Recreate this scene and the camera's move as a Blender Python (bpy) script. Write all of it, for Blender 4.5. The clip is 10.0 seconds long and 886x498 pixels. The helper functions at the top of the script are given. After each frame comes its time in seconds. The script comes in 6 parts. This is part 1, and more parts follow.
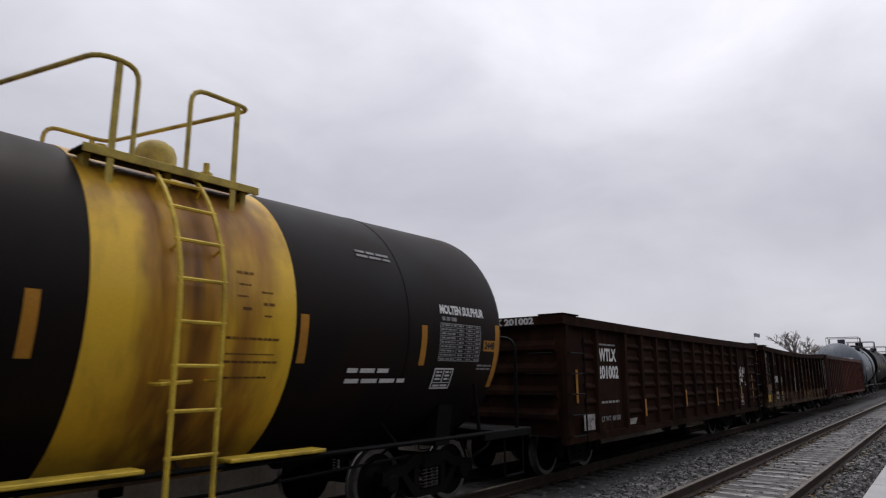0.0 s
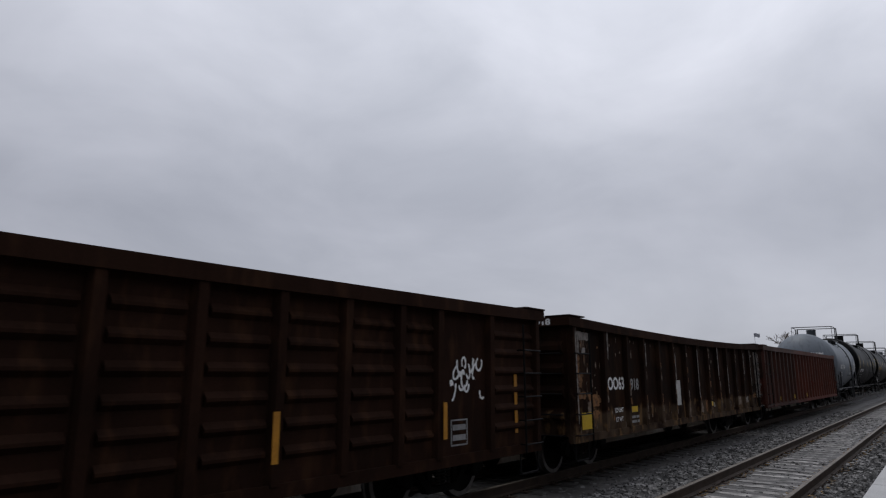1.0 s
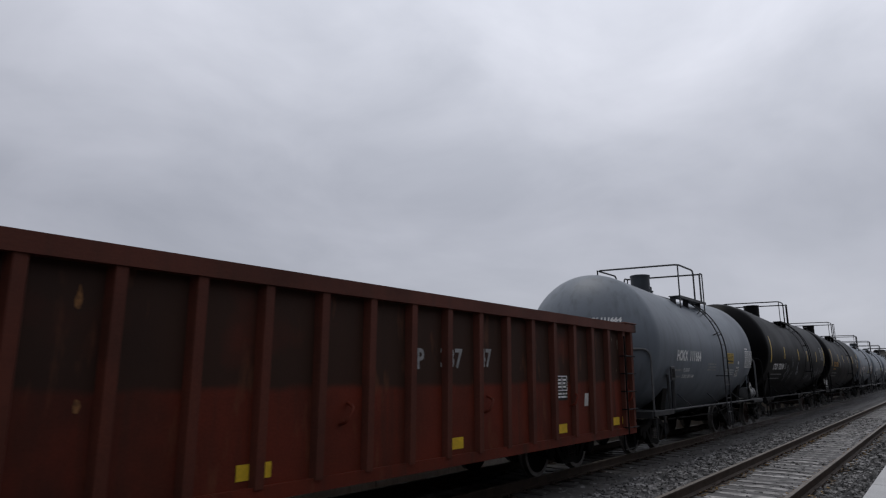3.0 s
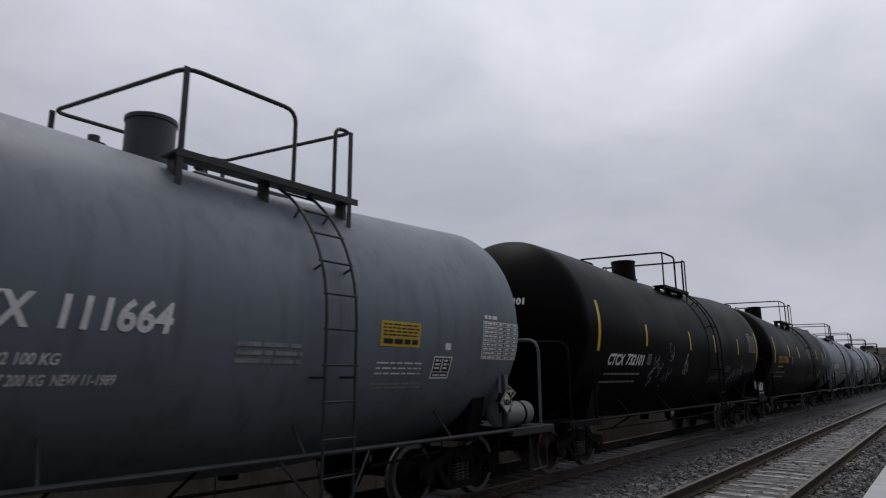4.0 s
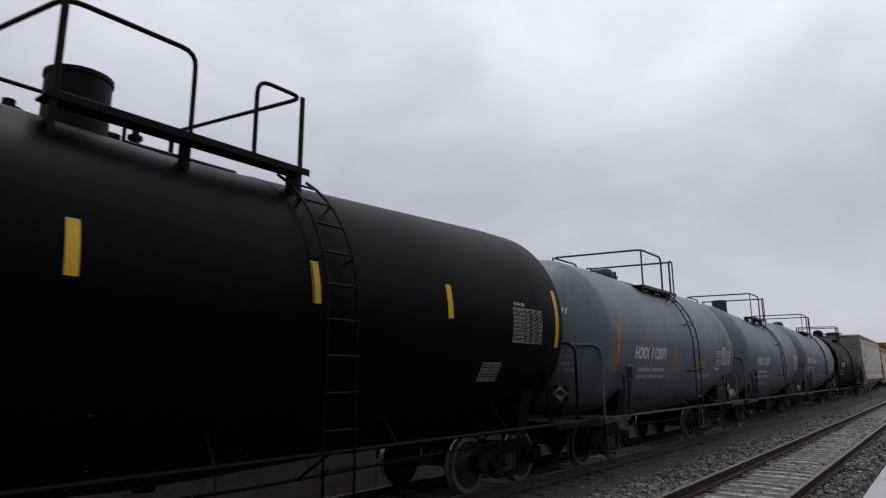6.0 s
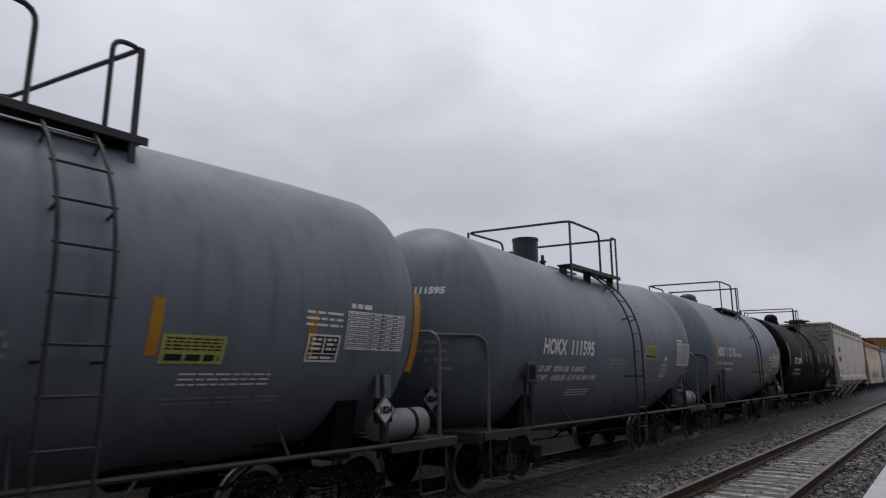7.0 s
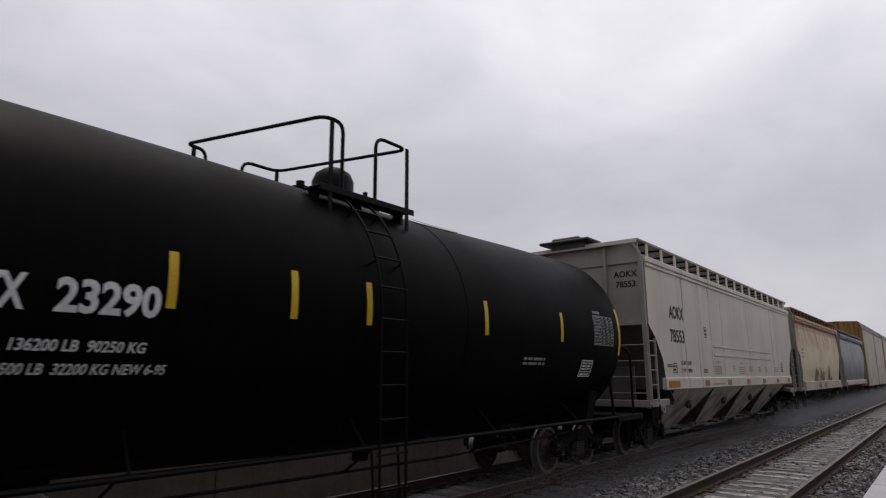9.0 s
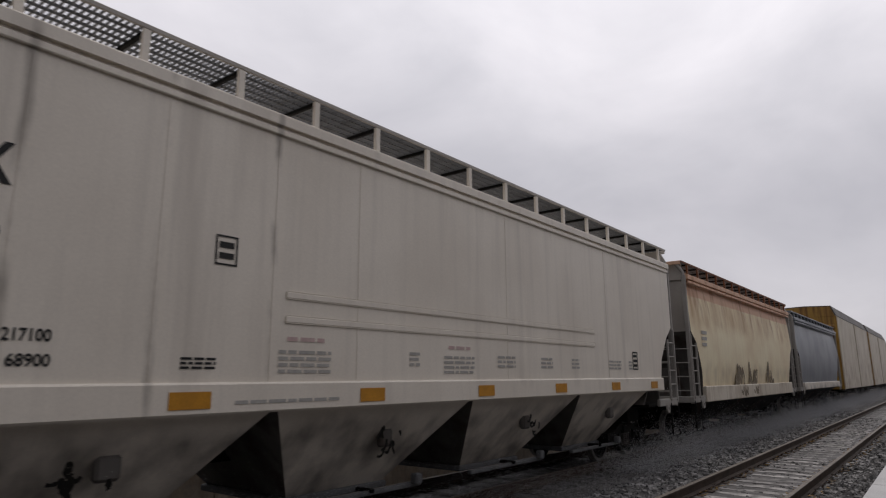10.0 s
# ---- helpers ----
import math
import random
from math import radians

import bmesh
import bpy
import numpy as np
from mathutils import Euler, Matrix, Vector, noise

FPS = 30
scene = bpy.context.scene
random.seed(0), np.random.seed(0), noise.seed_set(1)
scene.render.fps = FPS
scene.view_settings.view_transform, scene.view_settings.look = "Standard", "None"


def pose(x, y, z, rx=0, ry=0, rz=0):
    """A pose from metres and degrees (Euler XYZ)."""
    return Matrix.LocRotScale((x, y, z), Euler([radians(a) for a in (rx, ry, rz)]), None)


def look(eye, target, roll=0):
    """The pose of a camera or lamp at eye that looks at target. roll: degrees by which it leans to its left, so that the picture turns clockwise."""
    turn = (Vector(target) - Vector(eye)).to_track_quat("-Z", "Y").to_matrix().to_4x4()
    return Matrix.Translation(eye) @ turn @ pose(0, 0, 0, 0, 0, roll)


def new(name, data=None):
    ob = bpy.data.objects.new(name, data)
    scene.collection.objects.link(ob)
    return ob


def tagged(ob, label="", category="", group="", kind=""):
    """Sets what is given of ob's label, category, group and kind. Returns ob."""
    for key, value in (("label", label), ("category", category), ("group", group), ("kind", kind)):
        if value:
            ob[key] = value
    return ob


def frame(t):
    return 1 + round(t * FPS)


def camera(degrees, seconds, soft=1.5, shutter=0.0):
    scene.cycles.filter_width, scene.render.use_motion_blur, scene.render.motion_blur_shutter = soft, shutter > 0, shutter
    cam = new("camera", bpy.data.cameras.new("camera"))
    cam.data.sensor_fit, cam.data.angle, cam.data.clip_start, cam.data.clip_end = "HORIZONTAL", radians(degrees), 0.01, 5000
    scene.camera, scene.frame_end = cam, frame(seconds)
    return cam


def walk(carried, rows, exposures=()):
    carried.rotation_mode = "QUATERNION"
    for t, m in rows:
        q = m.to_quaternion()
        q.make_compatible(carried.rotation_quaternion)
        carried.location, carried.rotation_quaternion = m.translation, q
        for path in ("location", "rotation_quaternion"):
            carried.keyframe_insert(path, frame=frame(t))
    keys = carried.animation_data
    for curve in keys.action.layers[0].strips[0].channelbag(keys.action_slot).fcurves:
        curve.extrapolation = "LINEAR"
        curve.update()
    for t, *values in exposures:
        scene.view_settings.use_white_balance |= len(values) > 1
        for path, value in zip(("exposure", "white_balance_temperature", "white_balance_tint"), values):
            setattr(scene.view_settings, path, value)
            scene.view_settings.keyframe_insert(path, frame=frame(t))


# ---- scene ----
cam = camera(70.0, 10.0, soft=1.2, shutter=0.05)
EYE = (0.0, 0.0, 1.76)
# heading 38.16 degrees off the rails, tilted 11.43 degrees up
POSE = Matrix.Translation(EYE) @ pose(0, 0, 0, 0, 0, 38.16 - 90) @ pose(0, 0, 0, 90 + 11.43) @ pose(0, 0, 0, 0, 0, -0.26)
walk(cam, [(0.0, POSE), (10.0, POSE)], exposures=[(0.0, 0.40, 6700, 11), (0.6, 0.19, 6450, 9), (1.2, 0.10, 6450, 9), (4.8, 0.13, 6480, 9), (5.5, 0.28, 6550, 10), (7.5, 0.28, 6600, 10), (10.0, 0.30, 6950, 12)])

# ---- plan, in metres: x runs along the rails, y across them, z = 0 is the head of the near rails ----
NEAR_Y = 2.885          # middle of the empty track
TRAIN_Y, TRAIN_Z = 7.08, -0.07
SPEED = 15.3           # the train comes towards the camera, along -x
GAUGE = 1.505

# ---- world and sun: an overcast winter sky ----
world = bpy.data.worlds.new("overcast")
scene.world = world
world.use_nodes = True
wt = world.node_tree
wt.nodes.clear()


def wnode(kind, **values):
    n = wt.nodes.new(kind)
    for k, v in values.items():
        n.inputs[k].default_value = v
    return n


w_out = wt.nodes.new("ShaderNodeOutputWorld")
w_bg = wnode("ShaderNodeBackground", Strength=1.0)
w_sky = wt.nodes.new("ShaderNodeTexSky")
w_sky.sky_type = "NISHITA"
w_sky.sun_disc = False
w_sky.sun_elevation = radians(72)
w_sky.sun_rotation = radians(32)
w_dim = wnode("ShaderNodeVectorMath")
w_dim.operation = "SCALE"
w_dim.inputs["Scale"].default_value = 0.06
w_co = wt.nodes.new("ShaderNodeTexCoord")
w_sep = wt.nodes.new("ShaderNodeSeparateXYZ")
w_map = wnode("ShaderNodeMapping", Scale=(1.3, 1.3, 2.7))
w_n = wnode("ShaderNodeTexNoise", Scale=2.0, Detail=7.0, Roughness=0.52, Distortion=0.35)
w_ramp = wt.nodes.new("ShaderNodeValToRGB")
w_ramp.color_ramp.elements[0].position, w_ramp.color_ramp.elements[0].color = 0.30, (0.50, 0.515, 0.57, 1)
w_ramp.color_ramp.elements[1].position, w_ramp.color_ramp.elements[1].color = 0.70, (0.69, 0.70, 0.76, 1)
w_hor = wt.nodes.new("ShaderNodeValToRGB")
w_hor.color_ramp.elements[0].position, w_hor.color_ramp.elements[0].color = 0.03, (0.70, 0.70, 0.72, 1)
w_hor.color_ramp.elements[1].position, w_hor.color_ramp.elements[1].color = 0.60, (1.30, 1.30, 1.31, 1)
w_el = w_hor.color_ramp.elements.new(0.24)
w_el.color = (0.74, 0.74, 0.765, 1)
w_mul = wt.nodes.new("ShaderNodeMix")
w_mul.data_type, w_mul.blend_type = "RGBA", "MULTIPLY"
w_mul.inputs["Factor"].default_value = 1.0
w_half = wt.nodes.new("ShaderNodeMapRange")
w_half.inputs[1].default_value = -1.0
w_side = wt.nodes.new("ShaderNodeValToRGB")
w_side.color_ramp.elements[0].position, w_side.color_ramp.elements[0].color = 0.0, (0.42, 0.42, 0.43, 1)
w_side.color_ramp.elements[1].position, w_side.color_ramp.elements[1].color = 0.925, (1.06, 1.06, 1.06, 1)
for w_at, w_grey in ((0.5, 0.64), (0.65, 0.86)):
    w_el2 = w_side.color_ramp.elements.new(w_at)
    w_el2.color = (w_grey, w_grey, w_grey * 1.012, 1)
w_mul2 = wt.nodes.new("ShaderNodeMix")
w_mul2.data_type, w_mul2.blend_type = "RGBA", "MULTIPLY"
w_mul2.inputs["Factor"].default_value = 1.0
w_mix = wt.nodes.new("ShaderNodeMix")
w_mix.data_type = "RGBA"
w_mix.inputs["Factor"].default_value = 0.93
wl = wt.links.new
wl(w_co.outputs["Generated"], w_map.inputs["Vector"])
wl(w_map.outputs[0], w_n.inputs["Vector"])
wl(w_n.outputs["Fac"], w_ramp.inputs[0])
wl(w_co.outputs["Generated"], w_sep.inputs[0])
wl(w_sep.outputs["Z"], w_hor.inputs[0])
wl(w_ramp.outputs[0], w_mul.inputs[6])
wl(w_hor.outputs[0], w_mul.inputs[7])
wl(w_sky.outputs[0], w_dim.inputs[0])
wl(w_dim.outputs[0], w_mix.inputs[6])
wl(w_sep.outputs["X"], w_half.inputs[0])
wl(w_half.outputs[0], w_side.inputs[0])
wl(w_mul.outputs[2], w_mul2.inputs[6])
wl(w_side.outputs[0], w_mul2.inputs[7])
wl(w_mul2.outputs[2], w_mix.inputs[7])
wl(w_mix.outputs[2], w_bg.inputs["Color"])
wl(w_bg.outputs[0], w_out.inputs[0])

sun = new("sun", bpy.data.lights.new("sun", "SUN"))
sun.data.energy, sun.data.angle, sun.data.color = 0.6, radians(25), (1.0, 0.97, 0.93)
sun.matrix_world = look((30, 22, 60), (20, 6, 0))


# ---- materials ----
def nodes_of(m):
    m.use_nodes = True
    return m.node_tree, m.node_tree.nodes["Principled BSDF"]


def weathered(name, color, dirt=(0.03, 0.025, 0.02), amount=0.5, rough=0.6, metal=0.0, scale=1.2, streak=0.0,
              streak_color=None, bump=0.15, fine=40.0, island=False, vary=0.0, spec=0.35, grain=0.28):
    """Paint, metal, wood or stone with large stains, upright streaks, fine grain and relief."""
    m = bpy.data.materials.new(name)
    t, b = nodes_of(m)
    N, L = t.nodes.new, t.links.new
    co = N("ShaderNodeTexCoord")
    n1 = N("ShaderNodeTexNoise")
    n1.inputs["Scale"].default_value, n1.inputs["Detail"].default_value = scale, 8
    L(co.outputs["Object"], n1.inputs["Vector"])
    r1 = N("ShaderNodeMapRange")
    r1.inputs[1].default_value, r1.inputs[2].default_value = 0.42, 0.72
    r1.inputs[3].default_value, r1.inputs[4].default_value = 0.0, amount
    L(n1.outputs["Fac"], r1.inputs[0])
    mix = N("ShaderNodeMix")
    mix.data_type = "RGBA"
    mix.inputs[6].default_value, mix.inputs[7].default_value = (*color, 1), (*dirt, 1)
    L(r1.outputs[0], mix.inputs[0])
    last = mix.outputs[2]
    if streak:
        mp = N("ShaderNodeMapping")
        mp.inputs["Scale"].default_value = (3.5, 3.5, 0.22)
        L(co.outputs["Object"], mp.inputs["Vector"])
        n2 = N("ShaderNodeTexNoise")
        n2.inputs["Scale"].default_value, n2.inputs["Detail"].default_value = 1.6, 7
        L(mp.outputs[0], n2.inputs["Vector"])
        r2 = N("ShaderNodeMapRange")
        r2.inputs[1].default_value, r2.inputs[2].default_value = 0.5, 0.72
        r2.inputs[3].default_value, r2.inputs[4].default_value = 0.0, streak
        L(n2.outputs["Fac"], r2.inputs[0])
        mx = N("ShaderNodeMix")
        mx.data_type = "RGBA"
        mx.inputs[7].default_value = (*(streak_color or dirt), 1)
        L(r2.outputs[0], mx.inputs[0])
        L(last, mx.inputs[6])
        last = mx.outputs[2]
    n3 = N("ShaderNodeTexNoise")
    n3.inputs["Scale"].default_value, n3.inputs["Detail"].default_value = fine, 4
    L(co.outputs["Object"], n3.inputs["Vector"])
    r3 = N("ShaderNodeMapRange")
    r3.inputs[3].default_value, r3.inputs[4].default_value = 1 - grain, 1 + grain
    L(n3.outputs["Fac"], r3.inputs[0])
    hs = N("ShaderNodeHueSaturation")
    L(last, hs.inputs["Color"])
    if vary:
        if island:
            g = N("ShaderNodeNewGeometry").outputs["Random Per Island"]
        else:
            g = N("ShaderNodeObjectInfo").outputs["Random"]
        rv = N("ShaderNodeMapRange")
        rv.inputs[3].default_value, rv.inputs[4].default_value = 1 - vary, 1 + vary
        L(g, rv.inputs[0])
        mm = N("ShaderNodeMath")
        mm.operation = "MULTIPLY"
        L(rv.outputs[0], mm.inputs[0])
        L(r3.outputs[0], mm.inputs[1])
        L(mm.outputs[0], hs.inputs["Value"])
    else:
        L(r3.outputs[0], hs.inputs["Value"])
    L(hs.outputs[0], b.inputs["Base Color"])
    rr = N("ShaderNodeMapRange")
    rr.inputs[3].default_value, rr.inputs[4].default_value = max(0.05, rough - 0.15), min(1, rough + 0.15)
    L(n1.outputs["Fac"], rr.inputs[0])
    L(rr.outputs[0], b.inputs["Roughness"])
    b.inputs["Metallic"].default_value = metal
    b.inputs["Specular IOR Level"].default_value = spec
    bp = N("ShaderNodeBump")
    bp.inputs["Strength"].default_value, bp.inputs["Distance"].default_value = bump, 0.01
    L(n3.outputs["Fac"], bp.inputs["Height"])
    L(bp.outputs[0], b.inputs["Normal"])
    return m


M = {}
M["black_paint"] = weathered("black_paint", (0.0026, 0.0026, 0.0031), (0.005, 0.0047, 0.0046), 0.5, 0.45, scale=0.6, streak=0.35, streak_color=(0.006, 0.0058, 0.0055), bump=0.03, spec=0.05, grain=0.09)
M["sooty_paint"] = weathered("sooty_paint", (0.0038, 0.0033, 0.003), (0.007, 0.0058, 0.005), 0.7, 0.5, scale=0.7, streak=0.5, streak_color=(0.009, 0.0076, 0.0062), bump=0.05, spec=0.035)
M["brown_black_paint"] = weathered("brown_black_paint", (0.009, 0.0065, 0.0055), (0.024, 0.010, 0.007), 0.8, 0.55, scale=0.8, streak=0.3, streak_color=(0.016, 0.009, 0.006), bump=0.05, spec=0.15)
M["grey_paint"] = weathered("grey_paint", (0.176, 0.203, 0.234), (0.112, 0.126, 0.142), 0.55, 0.46, scale=0.5, streak=0.5, streak_color=(0.092, 0.104, 0.117), bump=0.03, spec=0.32, grain=0.07)
M["dark_grey_paint"] = weathered("dark_grey_paint", (0.05, 0.06, 0.07), (0.03, 0.032, 0.035), 0.6, 0.5, scale=0.6, streak=0.4, bump=0.05)
M["yellow_paint"] = weathered("yellow_paint", (0.97, 0.60, 0.045), (0.74, 0.36, 0.03), 0.35, 0.4, scale=0.9, streak=0.3, streak_color=(0.34, 0.15, 0.02), bump=0.06, grain=0.09)
M["yellow_bar"] = weathered("yellow_bar", (0.82, 0.58, 0.07), (0.22, 0.14, 0.03), 0.6, 0.5, scale=4)
M["yellow_pipe"] = weathered("yellow_pipe", (0.62, 0.47, 0.09), (0.20, 0.12, 0.04), 0.8, 0.55, scale=4)
M["snow"] = weathered("snow", (0.85, 0.87, 0.9), (0.6, 0.62, 0.66), 0.5, 0.6, scale=6, bump=0.3)
M["steel_dark"] = weathered("steel_dark", (0.007, 0.0065, 0.006), (0.015, 0.012, 0.009), 0.6, 0.7, scale=3, bump=0.2, spec=0.12)
M["pipe_grey"] = weathered("pipe_grey", (0.042, 0.044, 0.047), (0.02, 0.018, 0.016), 0.6, 0.5, scale=5, bump=0.1)
M["rail_grey"] = weathered("rail_grey", (0.14, 0.145, 0.15), (0.06, 0.055, 0.05), 0.5, 0.5, scale=5, bump=0.1)
M["pipe_black"] = weathered("pipe_black", (0.005, 0.005, 0.0055), (0.011, 0.009, 0.008), 0.5, 0.55, scale=5, bump=0.1, spec=0.12)
M["gondola_brown"] = weathered("gondola_brown", (0.031, 0.0146, 0.0094), (0.012, 0.0068, 0.005), 0.8, 0.75, scale=0.9, streak=0.5, streak_color=(0.020, 0.0095, 0.0055), bump=0.2, spec=0.04)
M["gondola_rust"] = weathered("gondola_rust", (0.0155, 0.0082, 0.0055), (0.034, 0.0145, 0.008), 0.75, 0.75, scale=1.6, streak=0.7, streak_color=(0.008, 0.0055, 0.004), bump=0.3, spec=0.04)
M["gondola_red"] = weathered("gondola_red", (0.15, 0.025, 0.012), (0.05, 0.016, 0.009), 0.7, 0.6, scale=0.9, streak=0.7, streak_color=(0.05, 0.02, 0.012), bump=0.2, spec=0.2)
M["hopper_grey"] = weathered("hopper_grey", (0.79, 0.728, 0.635), (0.63, 0.565, 0.48), 0.55, 0.5, scale=0.6, streak=0.35, streak_color=(0.60, 0.55, 0.48), bump=0.05, grain=0.09)
M["hopper_tan"] = weathered("hopper_tan", (0.88, 0.78, 0.55), (0.66, 0.48, 0.3), 0.5, 0.6, scale=0.7, streak=0.16, streak_color=(0.5, 0.32, 0.17), bump=0.05, grain=0.09)
M["hopper_blue"] = weathered("hopper_blue", (0.20, 0.215, 0.24), (0.13, 0.14, 0.15), 0.5, 0.4, scale=0.6, streak=0.4, bump=0.05, grain=0.09)
M["hopper_cream"] = weathered("hopper_cream", (0.68, 0.62, 0.52), (0.48, 0.41, 0.31), 0.5, 0.6, scale=0.6, streak=0.5, streak_color=(0.28, 0.2, 0.12), bump=0.05, grain=0.09)
M["ochre_paint"] = weathered("ochre_paint", (0.42, 0.25, 0.05), (0.25, 0.12, 0.04), 0.6, 0.6, scale=1.0, streak=0.6)
M["orange_paint"] = weathered("orange_paint", (0.20, 0.08, 0.035), (0.12, 0.045, 0.02), 0.5, 0.6, scale=1.5, streak=0.4)
M["hopper_frame"] = weathered("hopper_frame", (0.36, 0.34, 0.31), (0.22, 0.2, 0.18), 0.6, 0.55, scale=2.0, streak=0.4)
M["faded_graffiti"] = weathered("faded_graffiti", (0.17, 0.135, 0.09), (0.32, 0.25, 0.16), 0.6, 0.6, scale=5, bump=0.02)
# Grimy hopper grey, with part of the upper ends' shade put into it
M["hopper_sheet"] = weathered("hopper_sheet", (0.41, 0.38, 0.34), (0.29, 0.265, 0.235), 0.6, 0.55, scale=1.2, streak=0.45, streak_color=(0.36, 0.32, 0.28), grain=0.08)
# Dirty grey with the shade of cut-away ends and funnel slopes put in
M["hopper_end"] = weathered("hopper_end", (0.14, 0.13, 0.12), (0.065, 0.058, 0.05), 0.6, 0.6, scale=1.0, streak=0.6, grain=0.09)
M["white_letter"] = weathered("white_letter", (0.88, 0.88, 0.87), (0.55, 0.55, 0.54), 0.5, 0.6, scale=6, bump=0.02)
M["dim_letter"] = weathered("dim_letter", (0.34, 0.34, 0.34), (0.15, 0.15, 0.15), 0.7, 0.6, scale=8, bump=0.02)
M["yellow_letter"] = weathered("yellow_letter", (0.55, 0.29, 0.05), (0.28, 0.14, 0.03), 0.6, 0.6, scale=6, bump=0.02)
M["black_letter"] = weathered("black_letter", (0.014, 0.014, 0.014), (0.03, 0.03, 0.03), 0.5, 0.6, scale=6, bump=0.02)
M["reflective_yellow"] = weathered("reflective_yellow", (0.75, 0.50, 0.03), (0.5, 0.3, 0.03), 0.4, 0.35, scale=5, bump=0.02)
M["reflective_orange"] = weathered("reflective_orange", (0.55, 0.25, 0.03), (0.3, 0.13, 0.02), 0.5, 0.4, scale=5, bump=0.02)
M["white_sheet"] = weathered("white_sheet", (0.6, 0.6, 0.58), (0.35, 0.34, 0.32), 0.5, 0.6, scale=4)
M["wheel_rim"] = weathered("wheel_rim", (0.30, 0.29, 0.28), (0.12, 0.10, 0.09), 0.5, 0.35, metal=0.8, scale=8)
M["rust_wheel"] = weathered("rust_wheel", (0.06, 0.03, 0.02), (0.02, 0.015, 0.012), 0.6, 0.7, scale=6)
M["rail_head"] = weathered("rail_head", (0.17, 0.145, 0.12), (0.09, 0.07, 0.055), 0.7, 0.55, metal=0.35, scale=6, bump=0.08)
M["rail_side"] = weathered("rail_side", (0.05, 0.032, 0.022), (0.025, 0.02, 0.016), 0.6, 0.8, scale=4, bump=0.3)
M["tie_wood"] = weathered("tie_wood", (0.34, 0.325, 0.315), (0.035, 0.038, 0.034), 1.0, 0.8, scale=5, bump=0.6, vary=0.35)
M["tie_dark"] = weathered("tie_dark", (0.06, 0.055, 0.05), (0.028, 0.026, 0.024), 1.0, 0.8, scale=5, bump=0.6, vary=0.3)
M["ballast"] = weathered("ballast", (0.085, 0.08, 0.077), (0.035, 0.032, 0.03), 0.7, 0.6, scale=2.2, fine=22, bump=1.0)
M["stone"] = weathered("stone", (0.165, 0.16, 0.157), (0.035, 0.038, 0.037), 0.7, 0.75, scale=8, bump=0.4, island=True, vary=0.8)
M["earth"] = weathered("earth", (0.075, 0.066, 0.056), (0.04, 0.035, 0.03), 0.7, 0.9, scale=0.9, fine=14, bump=0.8)
M["concrete"] = weathered("concrete", (0.72, 0.67, 0.61), (0.50, 0.40, 0.31), 0.6, 0.85, scale=1.4, streak=0.3, streak_color=(0.24, 0.18, 0.13), fine=18, bump=0.4)
M["platform_concrete"] = weathered("platform_concrete", (0.5, 0.5, 0.5), (0.36, 0.36, 0.36), 0.5, 0.8, scale=1.5, fine=60, bump=0.2)
M["asphalt"] = weathered("asphalt", (0.055, 0.054, 0.053), (0.035, 0.034, 0.033), 0.6, 0.85, scale=1.5, fine=80, bump=0.3)
M["bark"] = weathered("bark", (0.24, 0.205, 0.18), (0.05, 0.04, 0.03), 0.6, 0.9, scale=4)
M["water_drop"] = weathered("water_drop", (0.75, 0.76, 0.78), (0.6, 0.6, 0.62), 0.5, 0.5, scale=5)
M["reservoir_grey"] = weathered("reservoir_grey", (0.22, 0.225, 0.23), (0.12, 0.115, 0.11), 0.5, 0.5, scale=5)
M["spring_steel"] = weathered("spring_steel", (0.07, 0.06, 0.055), (0.03, 0.025, 0.02), 0.5, 0.55, scale=8)
M["notice_yellow"] = weathered("notice_yellow", (0.62, 0.42, 0.05), (0.4, 0.27, 0.05), 0.4, 0.5, scale=5, bump=0.02)
M["notice_lime"] = weathered("notice_lime", (0.45, 0.47, 0.13), (0.3, 0.3, 0.1), 0.4, 0.5, scale=5, bump=0.02)
M["placard_red"] = weathered("placard_red", (0.35, 0.05, 0.05), (0.2, 0.05, 0.05), 0.5, 0.5, scale=8, bump=0.02)
M["chalk_blue"] = weathered("chalk_blue", (0.34, 0.35, 0.38), (0.09, 0.09, 0.10), 0.7, 0.8, scale=9, bump=0.02)
M["paint_splash"] = weathered("paint_splash", (0.5, 0.49, 0.47), (0.12, 0.1, 0.09), 0.8, 0.7, scale=5, bump=0.1)
M["rust_patch"] = weathered("rust_patch", (0.27, 0.125, 0.045), (0.035, 0.016, 0.009), 1.0, 0.8, scale=15, bump=0.3)
M["bare_patch"] = weathered("bare_patch", (0.25, 0.195, 0.15), (0.05, 0.022, 0.013), 1.0, 0.8, scale=13, bump=0.3)
M["pale_steel"] = weathered("pale_steel", (0.30, 0.27, 0.245), (0.07, 0.05, 0.04), 1.0, 0.6, scale=9, bump=0.2)
M["gondola_red_trim"] = weathered("gondola_red_trim", (0.115, 0.031, 0.018), (0.05, 0.018, 0.012), 0.6, 0.6, scale=1.4, streak=0.5, streak_color=(0.06, 0.025, 0.016), bump=0.2, spec=0.25)
M["rust_mark"] = weathered("rust_mark", (0.13, 0.055, 0.016), (0.30, 0.14, 0.02), 0.9, 0.8, scale=12, bump=0.1)
M["leaf_ochre"] = weathered("leaf_ochre", (0.26, 0.16, 0.045), (0.12, 0.07, 0.03), 0.8, 0.7, scale=30, vary=0.5, island=True)
M["pink_letter"] = weathered("pink_letter", (0.55, 0.38, 0.36), (0.5, 0.46, 0.42), 0.6, 0.6, scale=6, bump=0.02)
